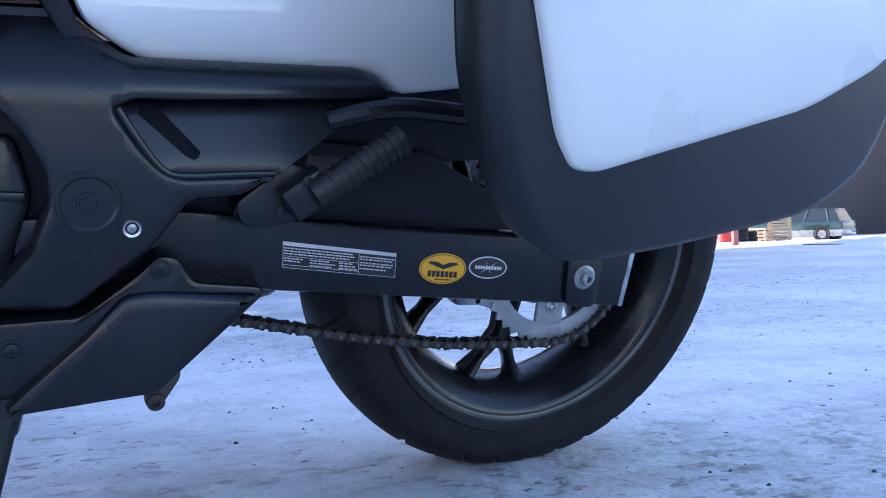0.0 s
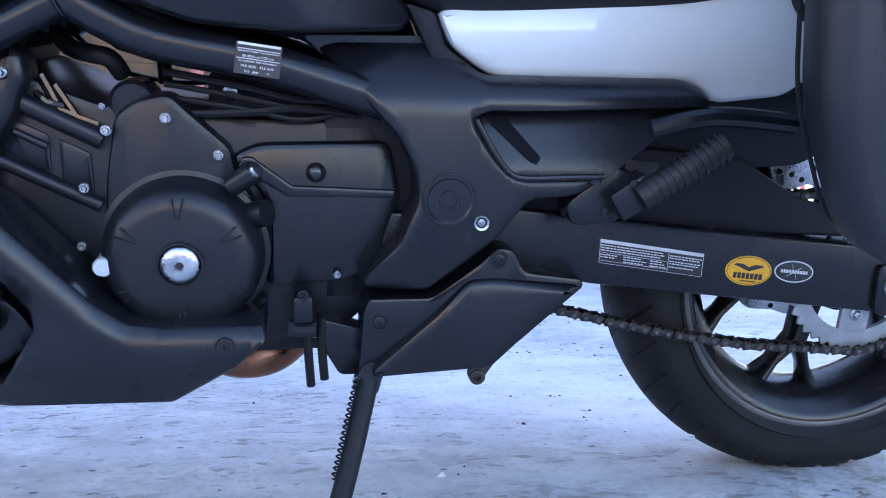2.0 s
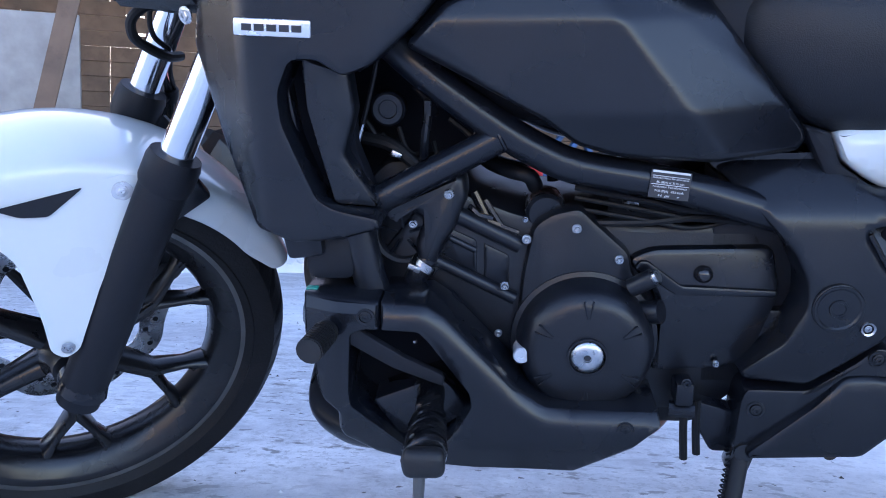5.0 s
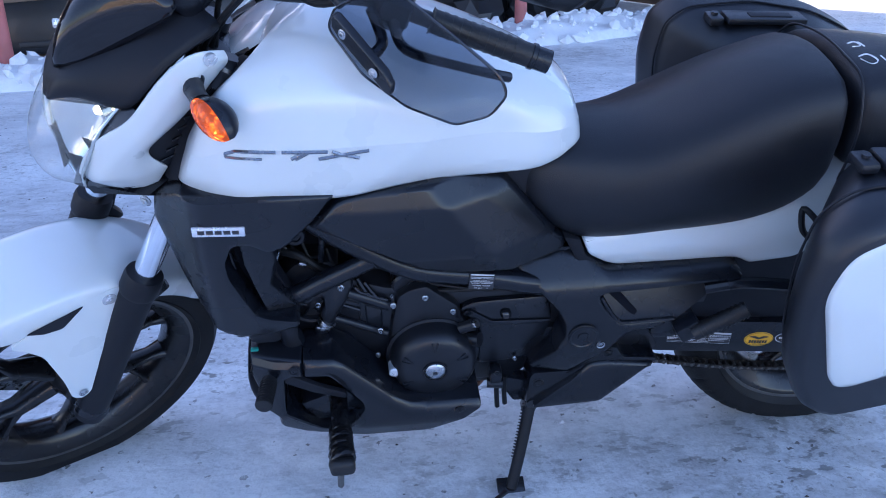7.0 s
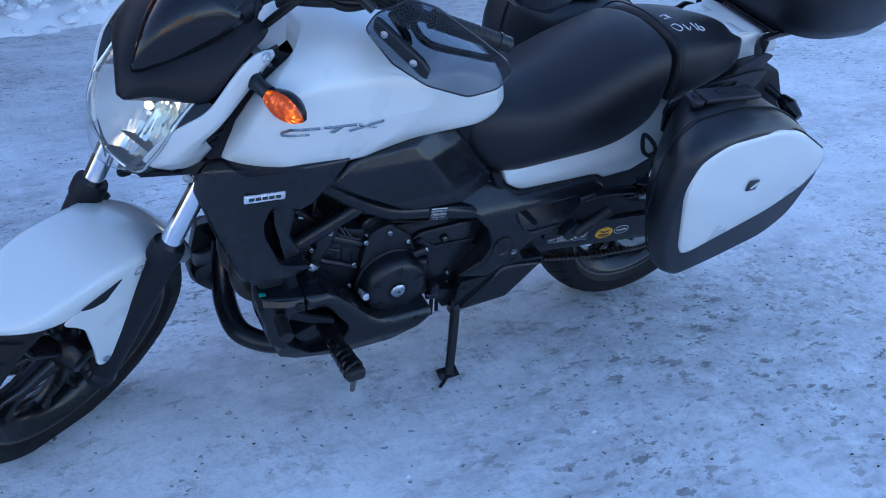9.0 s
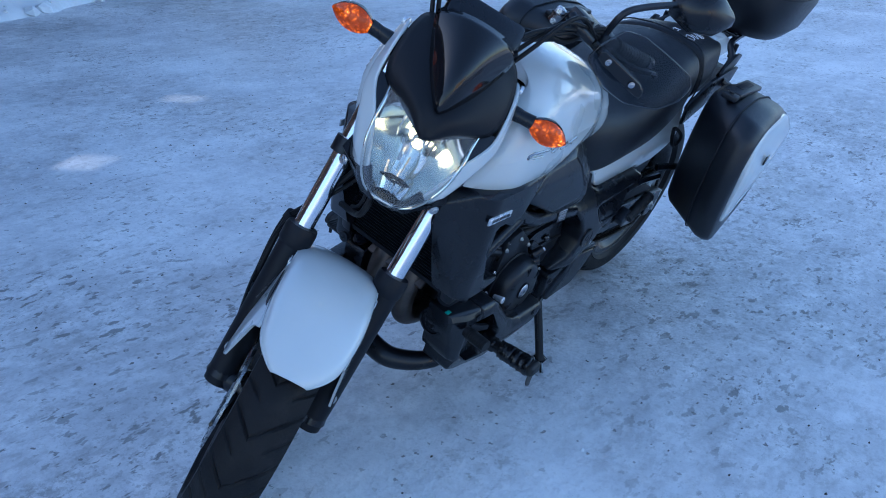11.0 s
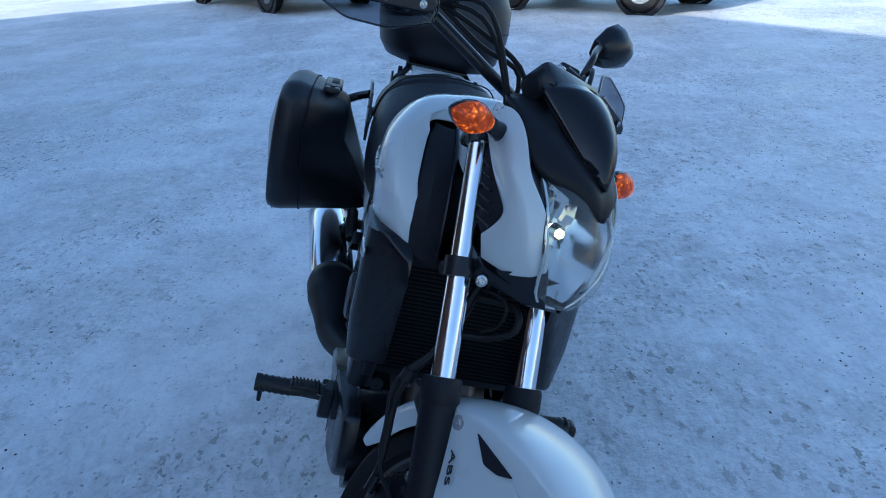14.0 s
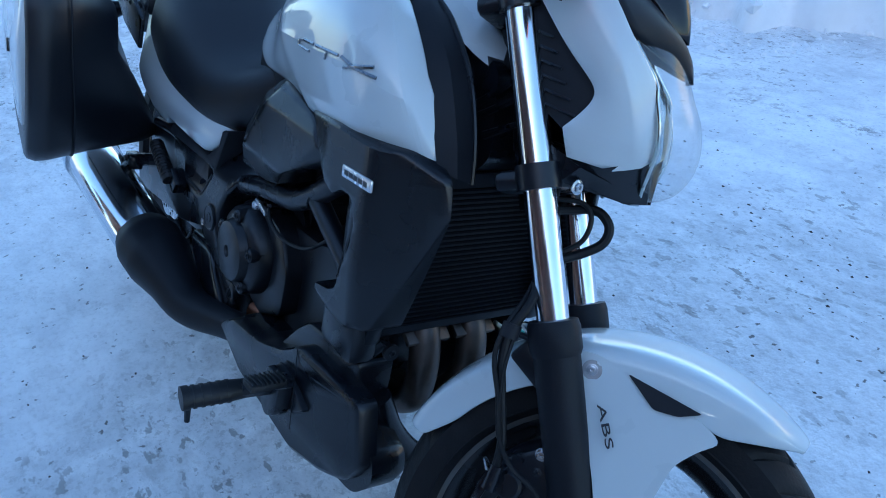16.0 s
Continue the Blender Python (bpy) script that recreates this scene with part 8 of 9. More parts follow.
def build_shed():
    wall = empty_thing("wall_north", "weathered brown board wall at the back of an open shed", "wall", SHED, kind="structure")
    holes = ((0.10, 2.39, 0.16), (0.07, 2.60, 0.20), (1.24, 2.50, 0.16))
    h0, rows = 0.0, []
    while h0 < 2.85:
        rows.append((h0, min(h0 + 0.168, 2.85)))
        h0 += 0.172
    # boards stop short at three gaps where daylight comes through
    def board(u0, u1, a, b):
        if u1 - u0 > 0.02 and b - a > 0.005:
            part("plank", box((u1 - u0, 0.03, b - a), pose((u0 + u1) / 2, SH_DEPTH, (a + b) / 2), 0.004, 1), WOOD, wall)
    for i, (a, b) in enumerate(rows):
        cuts = [(SH_L, SH_R, a, b)]
        for u, h, w in holes:
            if a <= h < b:
                cuts = [(SH_L, u - w / 2, a, b), (u + w / 2, SH_R, a, b), (u - w / 2, u + w / 2, a, h - 0.011), (u - w / 2, u + w / 2, h + 0.011, b)]
        if i == 13:
            cuts = [(SH_L, -4.6, a, b), (-3.2, 0.02, a, b), (0.18, SH_R, a, b), (0.02, 0.18, a, 2.379), (0.02, 0.18, 2.401, b)]
        for c in cuts:
            if c[1] - c[0] > 4:
                n = int((c[1] - c[0]) // 2.6) + 1
                for q in range(n):
                    board(c[0] + (c[1] - c[0]) * q / n + (0.003 if q else 0), c[0] + (c[1] - c[0]) * (q + 1) / n, c[2], c[3])
            else:
                board(*c)
    # dark lining boards behind, lapped over the joints so that no other daylight enters
    for i, (a, b) in enumerate(rows[:-1]):
        if i in (12, 13, 14, 15):
            continue
        part("batten", box((SH_R - SH_L, 0.012, 0.05), pose((SH_L + SH_R) / 2, SH_DEPTH + 0.024, b), 0.0), WOOD, wall)
    for s, u in (("wall_west", SH_L), ("wall_east", SH_R)):
        setting(s, box((0.05, SH_DEPTH, 3.3), pose(u, SH_DEPTH / 2, 1.65)), WOOD, SHED, "weathered board end wall of the shed", category="wall")
    # corrugated single-pitch roof, rising to the front
    verts, n = [], 260
    bm = bmesh.new()
    prev = None
    for i in range(n + 1):
        u = SH_L - 0.2 + (SH_R - SH_L + 0.4) * i / n
        c = 0.02 * math.sin(i * math.pi / 2)
        cur = [bm.verts.new((u, v, 4.15 - (v + 0.5) / (SH_DEPTH + 0.9) * 1.28 + c + t)) for v, t in ((-0.5, 0.0), (SH_DEPTH + 0.4, 0.0))]
        if prev:
            bm.faces.new((prev[0], prev[1], cur[1], cur[0]))
        prev = cur
    setting("roof_shed", bm, TIN, SHED, "rust-brown corrugated shed roof", category="roof")
    # unseen bay added for shade past the end wall: roof, posts, no back boards
    bm, prev = bmesh.new(), None
    for i in range(121):
        u = SH_R + 0.17 + 7.44 * i / 120
        cur = [bm.verts.new((u, v, 4.15 - (v + 0.5) / (SH_DEPTH + 0.9) * 1.28 + 0.02 * math.sin(i * math.pi / 2))) for v in (-0.5, SH_DEPTH + 0.4)]
        if prev:
            bm.faces.new((prev[0], prev[1], cur[1], cur[0]))
        prev = cur
    # boards added below the bay's back eave to shorten the sunlit ground
    setting("fascia", box((7.4, 0.03, 0.95), pose(SH_R + 3.9, SH_DEPTH + 0.36, 2.42)), WOOD, SHED, "unseen brown boards added under the back eave to cut the sun", category="trim")
    # added to close the slit that let a sun streak past the end wall
    setting("fascia", box((0.60, 0.03, 0.82), pose(SH_R - 0.102, SH_DEPTH + 0.36, 2.485)), WOOD, SHED, "unseen brown board added at the bay corner to stop a sun streak", category="trim")
    setting("roof_shade_bay", bm, TIN, SHED, "unseen rust-brown corrugated roof added to shade the yard", category="roof")
    for k in range(9):
        u = SH_L + 0.15 + (SH_R - SH_L - 0.3) * k / 8
        setting("rafter", tube([(u, -0.35, 3.98), (u, SH_DEPTH, 2.84)], 0.05, 6), WOOD, SHED, "brown roof rafter", category="rafter")
    for v, z in ((-0.1, 3.95), (1.6, 3.5), (3.0, 3.12)):
        setting("purlin", box((SH_R - SH_L, 0.07, 0.09), pose((SH_L + SH_R) / 2, v, z)), WOOD, SHED, "brown roof purlin", category="purlin")
    setting("fascia", box((SH_R - SH_L + 0.4, 0.03, 0.30), pose((SH_L + SH_R) / 2, -0.48, 4.05)), WOOD, SHED, "brown fascia board", category="trim")


build_shed()


def shed_post(u, v=0.0, lean=0.0):
    p = tube([(0, 0, -0.05), (lean, 0, 3.95)], 0.055, 14, smooth=False)
    ob = part("shed_post", join(p, lathe([(0, 0), (0.09, 0), (0.09, 0.012), (0, 0.012)], (0, 0, 0.0), 16, axis="z")), POSTRED, None)
    ob.matrix_world = SHED @ Matrix.Translation((u, v, 0))
    return tagged(ob, "faded red steel pipe post holding the shed roof", "post", "shed posts")


for u in (-6.6, -3.4, 0.55, 2.6, 4.75, 6.9):
    shed_post(u)
for u in (-5.2, -2.0, 1.4):
    shed_post(u, 2.2)
# posts under the bay roof that was added for shade
for u, v in ((14.9, -0.1), (14.9, 3.9)):
    shed_post(u, v)


def lump(size, seed, rough=0.35, flat=1.0):
    """A rough heap with an uneven skin."""
    bm = bmesh.new()
    bmesh.ops.create_icosphere(bm, subdivisions=4, radius=1.0)
    for v in bm.verts:
        d = noise.fractal(v.co * 1.7 + Vector((seed * 3.1, seed, 0)), 0.9, 2.0, 4)
        v.co *= 1 + rough * d
        v.co = Vector((v.co.x * size[0], v.co.y * size[1], max(v.co.z, -0.15) * size[2] * flat))
    return bm


def thing(name, bm, mat, m, label, category, group="", angle=40, bevel=0.0):
    ob = part(name, bm, mat, None, label, angle, bevel)
    ob.matrix_world = m
    return tagged(ob, "", category, group)


def tyre_stack(m, n):
    root = empty_thing("tyre_stack", "stack of old black car tyres", "tyre", m, "scrap tyres")
    for i in range(n):
        part("tyre", lathe([(0.19, -0.08), (0.24, -0.095), (0.30, -0.085), (0.315, -0.05), (0.315, 0.05), (0.30, 0.085), (0.24, 0.095), (0.19, 0.08)], (0.01 * (i % 2), 0.015 * (i % 3), 0.1 + 0.19 * i), 32, axis="z", closed=True), RUBBER, root)


def crate(m, w, d, h, label):
    root = empty_thing("wooden_crate", label, "crate", m, "wooden crates")
    for i in range(5):
        z = 0.05 + (h - 0.1) * i / 4
        for s in (-1, 1):
            part("slat", box((w, 0.018, 0.085), pose(0, s * d / 2, z), 0.003, 1), PALEWOOD, root)
            part("slat", box((0.018, d, 0.085), pose(s * w / 2, 0, z), 0.003, 1), PALEWOOD, root)
    for s in (-1, 1):
        for q in (-1, 1):
            part("corner_post", box((0.05, 0.05, h), pose(s * (w / 2 - 0.04), q * (d / 2 - 0.04), h / 2), 0.004, 1), PALEWOOD, root)
    part("crate_base", box((w, d, 0.03), pose(0, 0, 0.03)), PALEWOOD, root)
    return root


def drum(m, mat, label):
    bm = lathe([(0, 0), (0.28, 0), (0.29, 0.01), (0.29, 0.28), (0.30, 0.29), (0.30, 0.31), (0.29, 0.32), (0.29, 0.56), (0.30, 0.57), (0.30, 0.59), (0.29, 0.60), (0.29, 0.86), (0.28, 0.87), (0.26, 0.855), (0, 0.855)], (0, 0, 0), 32, axis="z")
    return thing("steel_drum", bm, mat, m, label, "drum")


SH = lambda u, v, z=0, rz=0: SHED @ pose(u, v, z, 0, 0, rz)
drum(SH(3.6, 1.0), DRUMRED, "red steel drum standing in the shed")
drum(pose(24.72, 24.5, -0.497), DRUMRED, "red steel drum standing on snow down the drive")
tyre_stack(SH(-2.6, 1.4), 4)
tyre_stack(SH(1.6, 1.6), 3)
tyre_stack(SH(-5.0, 1.2), 5)
tyre_stack(pose(26.0, 24.9, -0.497), 4)
tyre_stack(pose(26.75, 25.1, -0.497), 3)
crate(pose(29.14, 25.66, -0.497, 0, 0, 38), 1.1, 0.9, 0.62, "pale slatted wooden crate standing on the snow")
crate(pose(29.14, 25.66, 0.133, 0, 0, 38), 1.1, 0.9, 0.62, "pale slatted wooden crate on top of another")
crate(pose(27.87, 25.56, -0.497, 0, 0, 20), 0.9, 0.8, 0.7, "pale slatted wooden crate full of scrap")
crate(SH(-4.1, 2.4, 0, 10), 1.0, 0.9, 0.8, "slatted wooden crate in the shed")


def scrap_panel():
    """A black tailgate panel leaning on its edge, with a row of pale unread marks."""
    root = empty_thing("tailgate_panel", "black plastic vehicle tailgate with pale lettering, lying in the shed", "car part", SH(1.45, 0.55, 0.05, -4))
    part("panel", box((1.75, 0.10, 0.42), pose(0, 0, 0.25, -8), 0.03), JUNK, root)
    part("panel_rib", box((1.6, 0.03, 0.05), pose(0, -0.06, 0.12, -8), 0.01), JUNK, root)
    for i in range(6):
        part("letter_bar", box((0.052, 0.006, 0.07), pose(-0.52 + 0.068 * i, -0.060, 0.27, -8), 0.01), BADGE, root)
    part("lamp_socket", box((0.28, 0.05, 0.22), pose(0.55, -0.045, 0.27, -8), 0.04), DARK, root)


scrap_panel()


def plank_pile(m, n, seed, label):
    rnd = random.Random(seed)
    root = empty_thing("plank_pile", label, "planks", m)
    for i in range(n):
        part("plank", box((rnd.uniform(1.4, 2.6), 0.12, 0.028), pose(rnd.uniform(-0.1, 0.1), rnd.uniform(-0.25, 0.25), 0.03 + 0.03 * i, rnd.uniform(-2, 2), rnd.uniform(-2, 2), rnd.uniform(-10, 10)), 0.003, 1), PALEWOOD if i % 3 else WOOD, root)


plank_pile(SH(0.4, 0.75), 3, 5, "loose boards lying on scrap")
plank_pile(SH(1.4, 0.45, 0.52), 2, 9, "two long pale boards laid over scrap")
plank_pile(SH(-5.6, 0.7), 6, 6, "pile of weathered boards")
thing("leaning_board", box((0.14, 0.03, 2.1), None, 0.004), WOOD, SH(-0.35, 0.55, 1.0) @ pose(0, 0, 0, 8, 14, 0), "weathered board leaning in the shed", "board", "leaning boards")
thing("leaning_board", box((0.16, 0.03, 1.5), None, 0.004), WOOD, SH(0.15, 0.35, 0.55) @ pose(0, 0, 0, 0, 62, 0), "weathered board propped at a slant", "board", "leaning boards")
thing("leaning_board", box((0.11, 0.03, 2.3), None, 0.004), PALEWOOD, SH(-3.0, 0.9, 1.1) @ pose(0, 0, 0, 6, -10, 0), "pale board leaning in the shed", "board", "leaning boards")
thing("concrete_panel", box((0.75, 0.07, 2.0), None, 0.008), CONCRETE, SH(-0.5, 1.1, 0.95) @ pose(0, 0, 0, 8), "grey speckled panel leaning against the shed wall", "panel", "leaning panels")
thing("concrete_panel", box((0.55, 0.07, 1.8), None, 0.008), CONCRETE, SH(-1.4, 1.0, 0.85) @ pose(0, 0, 0, 8, 3), "grey speckled panel leaning in the shed", "panel", "leaning panels")
for i, (u, v, s) in enumerate(((-0.3, 0.5, (0.55, 0.35, 0.38)), (-1.7, 0.9, (0.7, 0.5, 0.45)), (2.5, 1.3, (0.8, 0.6, 0.75)), (4.6, 1.5, (0.8, 0.7, 0.9)), (-3.6, 1.2, (0.7, 0.5, 0.6)), (0.9, 1.8, (0.8, 0.6, 0.9)), (-6.4, 1.5, (0.8, 0.6, 0.8)), (5.9, 1.0, (0.6, 0.5, 0.5)))):
    thing("scrap_mound", lump(s, i + 1, 0.5), JUNK, SH(u, v, 0.0), "dark heap of scrap parts under the shed roof", "scrap", "scrap heaps", 20)
def frame_rack():
    root = empty_thing("steel_trestle", "blue painted steel trestle in the shed", "trestle", SH(4.15, 1.0))
    for a, b in (((-0.7, 0, 0.0), (0.2, 0, 1.25)), ((0.6, 0, 0.0), (0.15, 0, 1.25)), ((-0.5, 0, 0.75), (0.75, 0, 0.95)), ((-0.7, 0.5, 0), (0.2, 0.5, 1.25)), ((0.2, 0, 1.25), (0.2, 0.5, 1.25))):
        part("bar", box((0.07, 0.05, (Vector(b) - Vector(a)).length), Matrix.Translation((Vector(a) + Vector(b)) / 2) @ (Vector(b) - Vector(a)).to_track_quat("Z", "Y").to_matrix().to_4x4(), 0.006), BLUEP, root)
frame_rack()
thing("tarpaulin", lump((0.9, 0.5, 0.8), 21, 0.25), SILVERCAR, SH(2.9, 2.0, 0.3), "grey crumpled tarpaulin over scrap", "tarpaulin", angle=20)


# --- snow banks
def bank(name, line, width, height, seed, label):
    """A lumpy ridge of ploughed snow along a line on the ground."""
    pts = smooth_line([(x, y, 0) for x, y in line], 26)
    bm, rows = bmesh.new(), []
    for i, p in enumerate(pts):
        d = (pts[min(i + 1, len(pts) - 1)] - pts[max(i - 1, 0)]).normalized()
        side = Vector((-d.y, d.x, 0))
        ends = min(1.0, 6.0 * min(i, len(pts) - 1 - i) / len(pts))
        row = []
        for j in range(19):
            t = -1 + 2 * j / 18
            q = p + side * t * width * (0.85 + 0.3 * noise.noise(Vector((i * 0.13, seed, 0))))
            h = height * ends * max(0.0, math.cos(t * math.pi / 2)) ** 0.8 * (0.75 + 0.5 * noise.noise(Vector((q.x * 0.9, q.y * 0.9, seed))))
            h += ends * (1 - abs(t)) ** 0.4 * 0.16 * height ** 0.5 * noise.fractal(Vector((q.x * 3.2, q.y * 3.2, seed)), 0.7, 2.1, 5)
            q += side * 0.05 * noise.noise(Vector((q.x * 5, q.y * 5, seed + 3)))
            row.append(bm.verts.new((q.x, q.y, h - (0.04 if abs(t) > 0.99 else 0.0))))
        rows.append(row)
    for a, b in zip(rows, rows[1:]):
        for j in range(18):
            bm.faces.new((a[j], a[j + 1], b[j + 1], b[j]))
    return setting(name, bm, BANKSNOW, None, label, 60, "snow bank")


shed_bank = bank("snow_bank_shed", [(-9.0, 2.5), (-4.0, 4.45), (-1.0, 5.28), (1.4, 6.35), (3.2, 7.4)], 0.50, 0.20, 2.0, "low ridge of shovelled snow along the shed")
yard_bank = bank("snow_bank_yard", [(1.25, -3.30), (0.86, -3.42), (0.16, -3.70), (-1.4, -4.30), (-4.0, -5.2)], 0.70, 0.55, 5.0, "heaped ploughed snow with lumps")
bank("snow_bank_drive", [(9.8, 7.5), (11.5, 8.0), (13.0, 8.8), (15.0, 9.6)], 0.35, 0.05, 8.0, "thin ridge of snow beside the drive")


def crumbs(name, n, spread, size, mat, seed, label):
    """Loose bits strewn over the packed snow, joined as one."""
    rnd = random.Random(seed)
    verts, faces = [], []
    for _ in range(n):
        x, y = spread(rnd)
        s = size * rnd.uniform(0.4, 1.6)
        z = ground_height(x, y)
        a = rnd.uniform(0, 6.28)
        k = len(verts)
        for q in range(5):
            verts.append((x + s * rnd.uniform(0.6, 1.4) * math.cos(a + q * 1.257), y + s * rnd.uniform(0.3, 0.9) * math.sin(a + q * 1.257), z - 0.001))
        verts.append((x, y, z + s * rnd.uniform(0.3, 0.7)))
        faces += [(k + q, k + (q + 1) % 5, k + 5) for q in range(5)]
    me = bpy.data.meshes.new(name)
    me.from_pydata(verts, [], faces)
    me.materials.append(mat)
    return tagged(new(name, me), label, "debris", kind="stuff")


GRIT = material("brown_grit", (0.06, 0.05, 0.045), 0.9, 0.0, 0.3, 30, 200, 0.3)
crumbs("grit", 1300, lambda r: (r.gauss(-0.6, 2.6), r.gauss(0.2, 2.4)), 0.0042, GRIT, 5, "scattered brown grit on the packed snow")
def track_spread(r):
    u = r.uniform(-3.5, 4.5)
    k, lean = r.choice(((-1.68, -0.30), (-1.66, -0.30), (-1.05, -0.22), (1.2, 0.10), (2.0, 0.10)))
    return u, k + lean * u + r.gauss(0, 0.10)
crumbs("track_grit", 1500, track_spread, 0.0048, GRIT, 6, "rows of dirt crumbs pressed along wheel tracks")
crumbs("snow_clods", 260, lambda r: (r.gauss(-0.3, 3.2), r.gauss(0.4, 3.0)), 0.008, BANKSNOW, 7, "small clods of snow")
crumbs("bank_clods", 320, lambda r: (lambda x: (x, -2.93 + 0.38 * x + r.gauss(0, 0.13)))(r.uniform(-1.8, 0.9)), 0.020, BANKSNOW, 8, "clods of snow fallen from the bank")


def rubble(bank_ob, n, seed, lo, hi, label):
    """Broken lumps of frozen snow lying all over the ploughed bank."""
    rnd = random.Random(seed)
    shape = bank_ob.evaluated_get(bpy.context.evaluated_depsgraph_get())
    verts, faces = [], []
    while len(faces) < n * 20:
        x, y = rnd.uniform(lo[0], hi[0]), rnd.uniform(lo[1], hi[1])
        hit, place, _, _ = shape.ray_cast(Vector((x, y, 3)), Vector((0, 0, -1)))
        if not hit:
            continue
        bm = bmesh.new()
        bmesh.ops.create_icosphere(bm, subdivisions=1, radius=rnd.choice((0.014, 0.02, 0.02, 0.03, 0.045, 0.065)))
        turn = Matrix.Rotation(rnd.uniform(0, 6.28), 3, Vector((rnd.random(), rnd.random(), rnd.random() + 0.1)).normalized())
        k = len(verts)
        for v in bm.verts:
            q = turn @ Vector((v.co.x * 1.3, v.co.y, v.co.z * 0.75))
            q *= 0.8 + 0.5 * rnd.random()
            verts.append(tuple(place + q))
        bm.verts.index_update()
        faces += [tuple(k + v.index for v in f.verts) for f in bm.faces]
        bm.free()
    me = bpy.data.meshes.new("snow_rubble")
    me.from_pydata(verts, [], faces)
    me.materials.append(BANKSNOW)
    tagged(new("snow_rubble", me), label, "snow", kind="stuff")


rubble(yard_bank, 900, 12, (-2.2, -4.7), (2.0, -2.4), "broken lumps of frozen snow over the ploughed bank")
rubble(shed_bank, 700, 13, (-6.0, 3.2), (3.2, 7.6), "broken lumps of frozen snow along the shed")


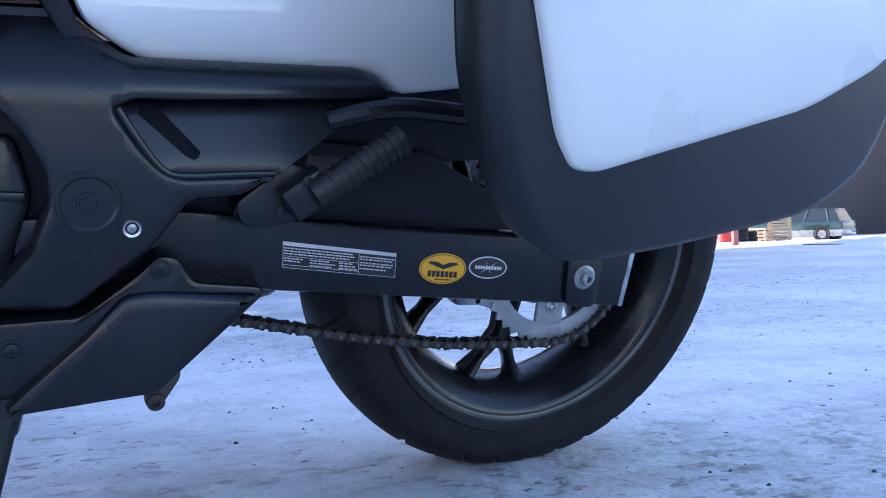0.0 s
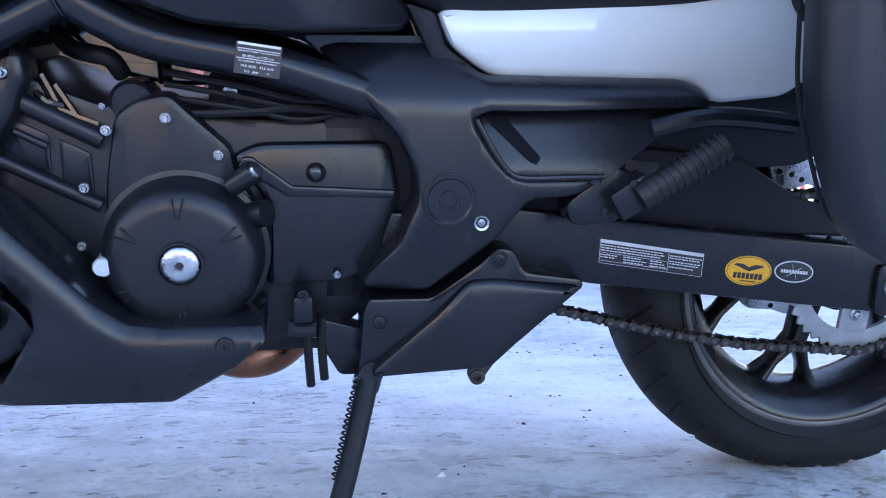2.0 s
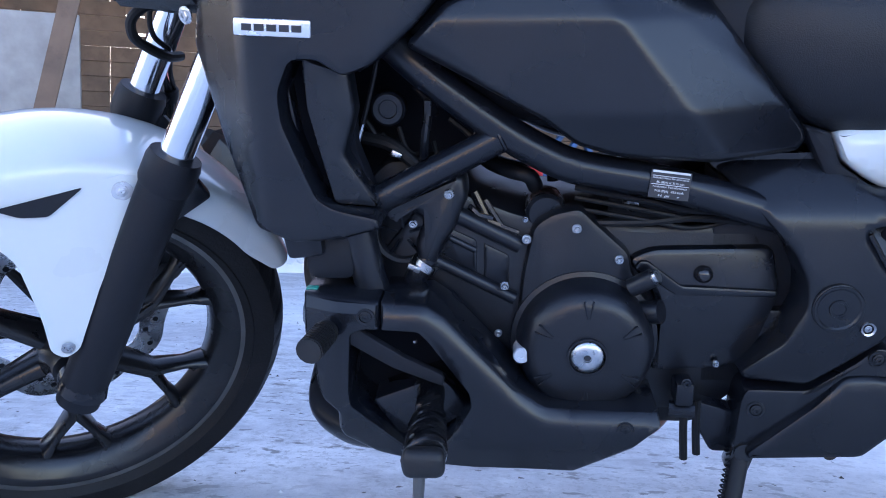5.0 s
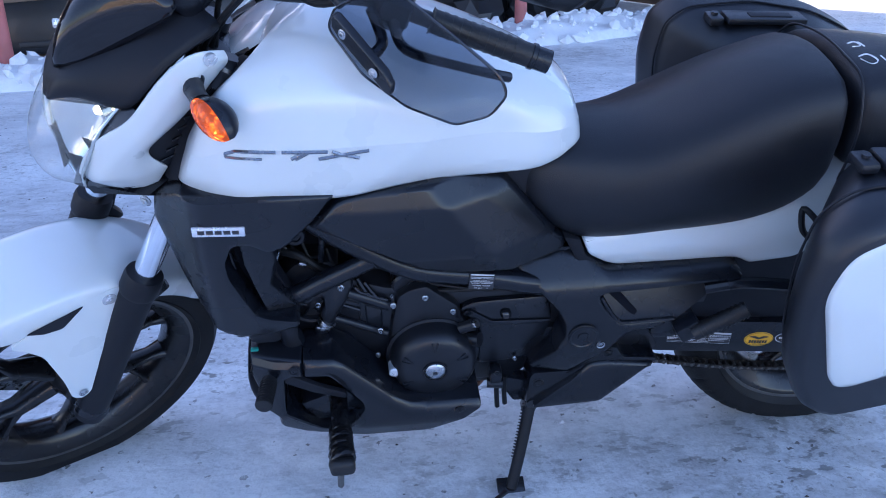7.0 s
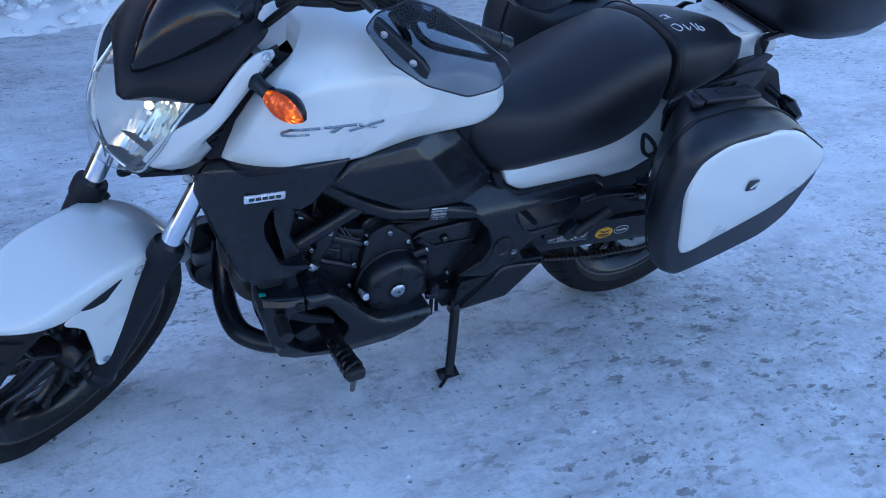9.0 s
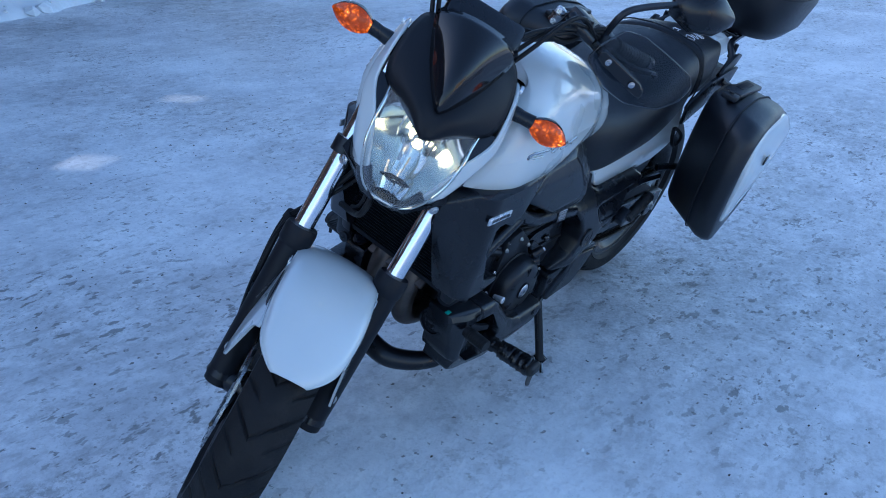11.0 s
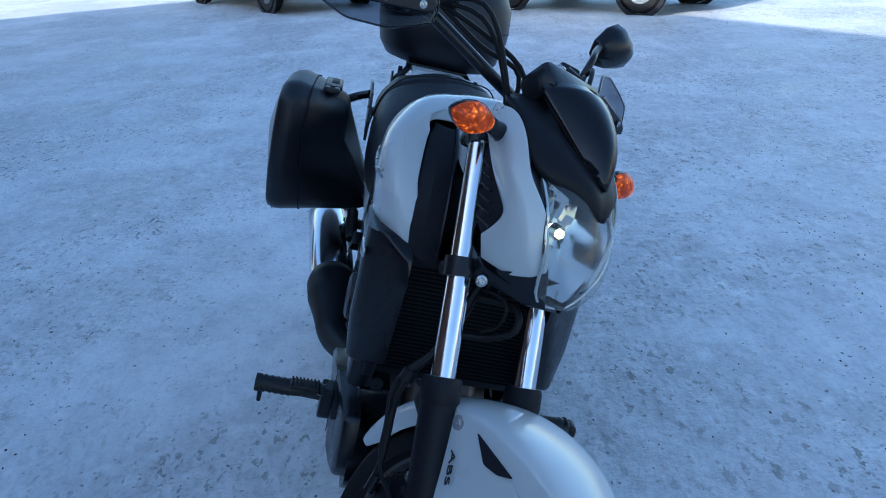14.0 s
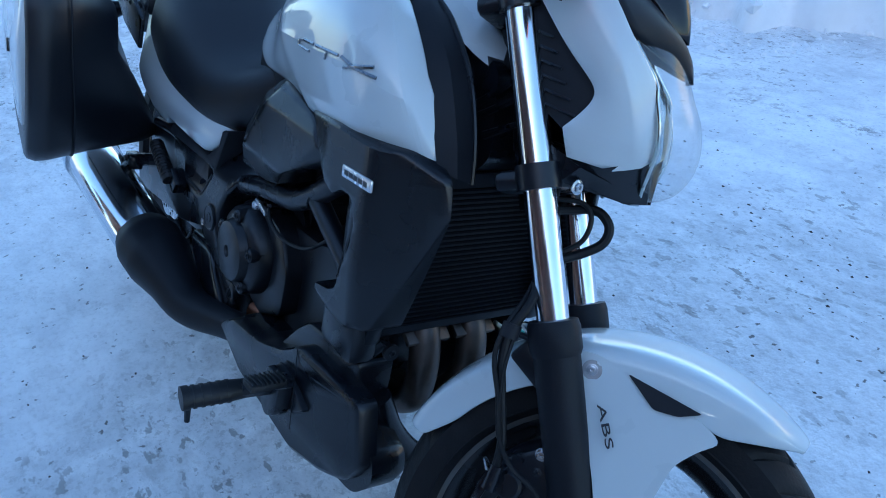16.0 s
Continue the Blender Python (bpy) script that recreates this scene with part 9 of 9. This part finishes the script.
# --- parked vehicles
def car(m, length, height, width, paint, lower, wheel_r, wheelbase, label, hatch=True):
    root = empty_thing("car", label, "car", m, "parked cars")
    L, H, W = length / 2, height, width / 2
    sill, belt = wheel_r * 0.75, H * 0.60
    side = [(-L, sill + 0.1), (-L + 0.02, belt - 0.12), (-L + 0.25, belt - 0.02), (-L + length * 0.26, belt + 0.02), (L - 0.05, belt + 0.02), (L, belt - 0.1), (L, sill + 0.08), (L - 0.1, sill), (-L + 0.1, sill)]
    part("body", slab(rounded(side, 0.06), W, -W, 0.04), paint, root, angle=40)
    part("lower_body", slab(rounded([(-L - 0.01, sill + 0.02), (-L - 0.01, sill + 0.28), (L + 0.01, sill + 0.28), (L + 0.01, sill + 0.02), (L - 0.1, sill - 0.03), (-L + 0.1, sill - 0.03)], 0.04), W * 1.01, -W * 1.01, 0.03), lower, root)
    x0, x1 = -L + length * 0.27, (L - 0.08 if hatch else L - length * 0.18)
    top0, top1 = x0 + length * 0.14, x1 - length * 0.06
    part("cabin", loft([[(x0, -W * 0.92, belt), (x1, -W * 0.92, belt), (x1, W * 0.92, belt), (x0, W * 0.92, belt)], [(top0, -W * 0.78, H - 0.04), (top1, -W * 0.78, H - 0.04), (top1, W * 0.78, H - 0.04), (top0, W * 0.78, H - 0.04)]]), CARGLASS, root, "dark glazed cabin")
    part("roof", box((top1 - top0 + 0.08, W * 1.62, 0.06), pose((top0 + top1) / 2, 0, H - 0.02), 0.025), paint, root)
    for x, xt in ((x0, top0), ((x0 + x1) / 2 - 0.1, (top0 + top1) / 2 - 0.1), (x1 - 0.55, top1 - 0.42), (x1, top1)):
        for s in (-1, 1):
            part("pillar", tube([(x, s * W * 0.93, belt), (xt, s * W * 0.79, H - 0.03)], 0.03, 6), paint, root)
    for x in (-wheelbase / 2, wheelbase / 2):
        for s in (-1, 1):
            wh = part("wheel", lathe([(0.62 * wheel_r, -0.09), (0.9 * wheel_r, -0.1), (wheel_r, -0.07), (wheel_r, 0.07), (0.9 * wheel_r, 0.1), (0.62 * wheel_r, 0.09)], (x, s * (W - 0.08), wheel_r), 36, closed=True), RUBBER, root)
            part("rim", lathe([(0, -0.07), (0.1, -0.08), (0.6 * wheel_r, -0.05), (0.63 * wheel_r, -0.095), (0.63 * wheel_r, 0.095), (0.6 * wheel_r, 0.05), (0.1, 0.08), (0, 0.07)], (x, s * (W - 0.08), wheel_r), 28), ALU, wh, "steel wheel rim")
            part("wheel_arch", lathe([(wheel_r * 1.02, -0.02), (wheel_r * 1.2, -0.02), (wheel_r * 1.2, 0.02), (wheel_r * 1.02, 0.02)], (x, s * (W - 0.005), wheel_r), 36, closed=True), DARK, root)
    for s in (-1, 1):
        part("tail_light", box((0.05, 0.16, 0.16), pose(L - 0.01, s * (W - 0.1), belt - 0.14), 0.02), REDLENS, root, "red tail light")
        part("headlight", box((0.06, 0.24, 0.12), pose(-L + 0.03, s * (W - 0.16), belt - 0.16), 0.02), CARGLASS, root)
        part("door_mirror", box((0.12, 0.14, 0.1), pose(x0 + 0.15, s * (W + 0.06), belt + 0.06), 0.03), paint, root)
        part("door_handle", box((0.16, 0.02, 0.03), pose(0.1, s * (W + 0.008), belt - 0.1), 0.008), SATIN, root)
    part("bumper", box((0.1, W * 1.9, 0.2), pose(L + 0.01, 0, sill + 0.14), 0.04), lower, root)
    part("front_bumper", box((0.1, W * 1.9, 0.2), pose(-L - 0.01, 0, sill + 0.14), 0.04), lower, root)
    return root


car(pose(32.2, 27.2, -0.495, 0, 0, -70), 4.45, 1.48, 1.7, GREENCAR, GREYCAR, 0.31, 2.6, "dark green estate car with grey sills parked on snow")
car(pose(10.05, -3.35, 0, 0, 0, 41.5), 3.4, 1.68, 1.5, SILVERCAR, GREYCAR, 0.34, 2.25, "pale small off-road car parked across the yard", False)
car(pose(13.95, 1.85, 0, 0, 0, 30), 5.0, 1.75, 1.8, GREYCAR, DARKWALL, 0.37, 3.3, "grey long-wheelbase car parked at the far side of the yard")

# --- buildings that close the yard
setting("wall_south", box((11.0, 0.35, 4.4), pose(-6.0, -20.0, 2.1, 0, 0, -4), 0.02), PLASTER, None, "plain tan plastered house wall in the sun", category="wall")
setting("wall_dark_building", box((20.0, 9.0, 9.0), pose(46.0, 42.0, 3.9, 0, 0, -30), 0.02), DARKWALL, None, "dark grey clad building behind the parked car", category="wall")
setting("wall_pale_building", box((0.55, 11.5, 9.4), pose(51.4, 30.4, 4.1, 0, 0, -30), 0.02), CONCRETE, None, "pale concrete wall edge", category="wall")
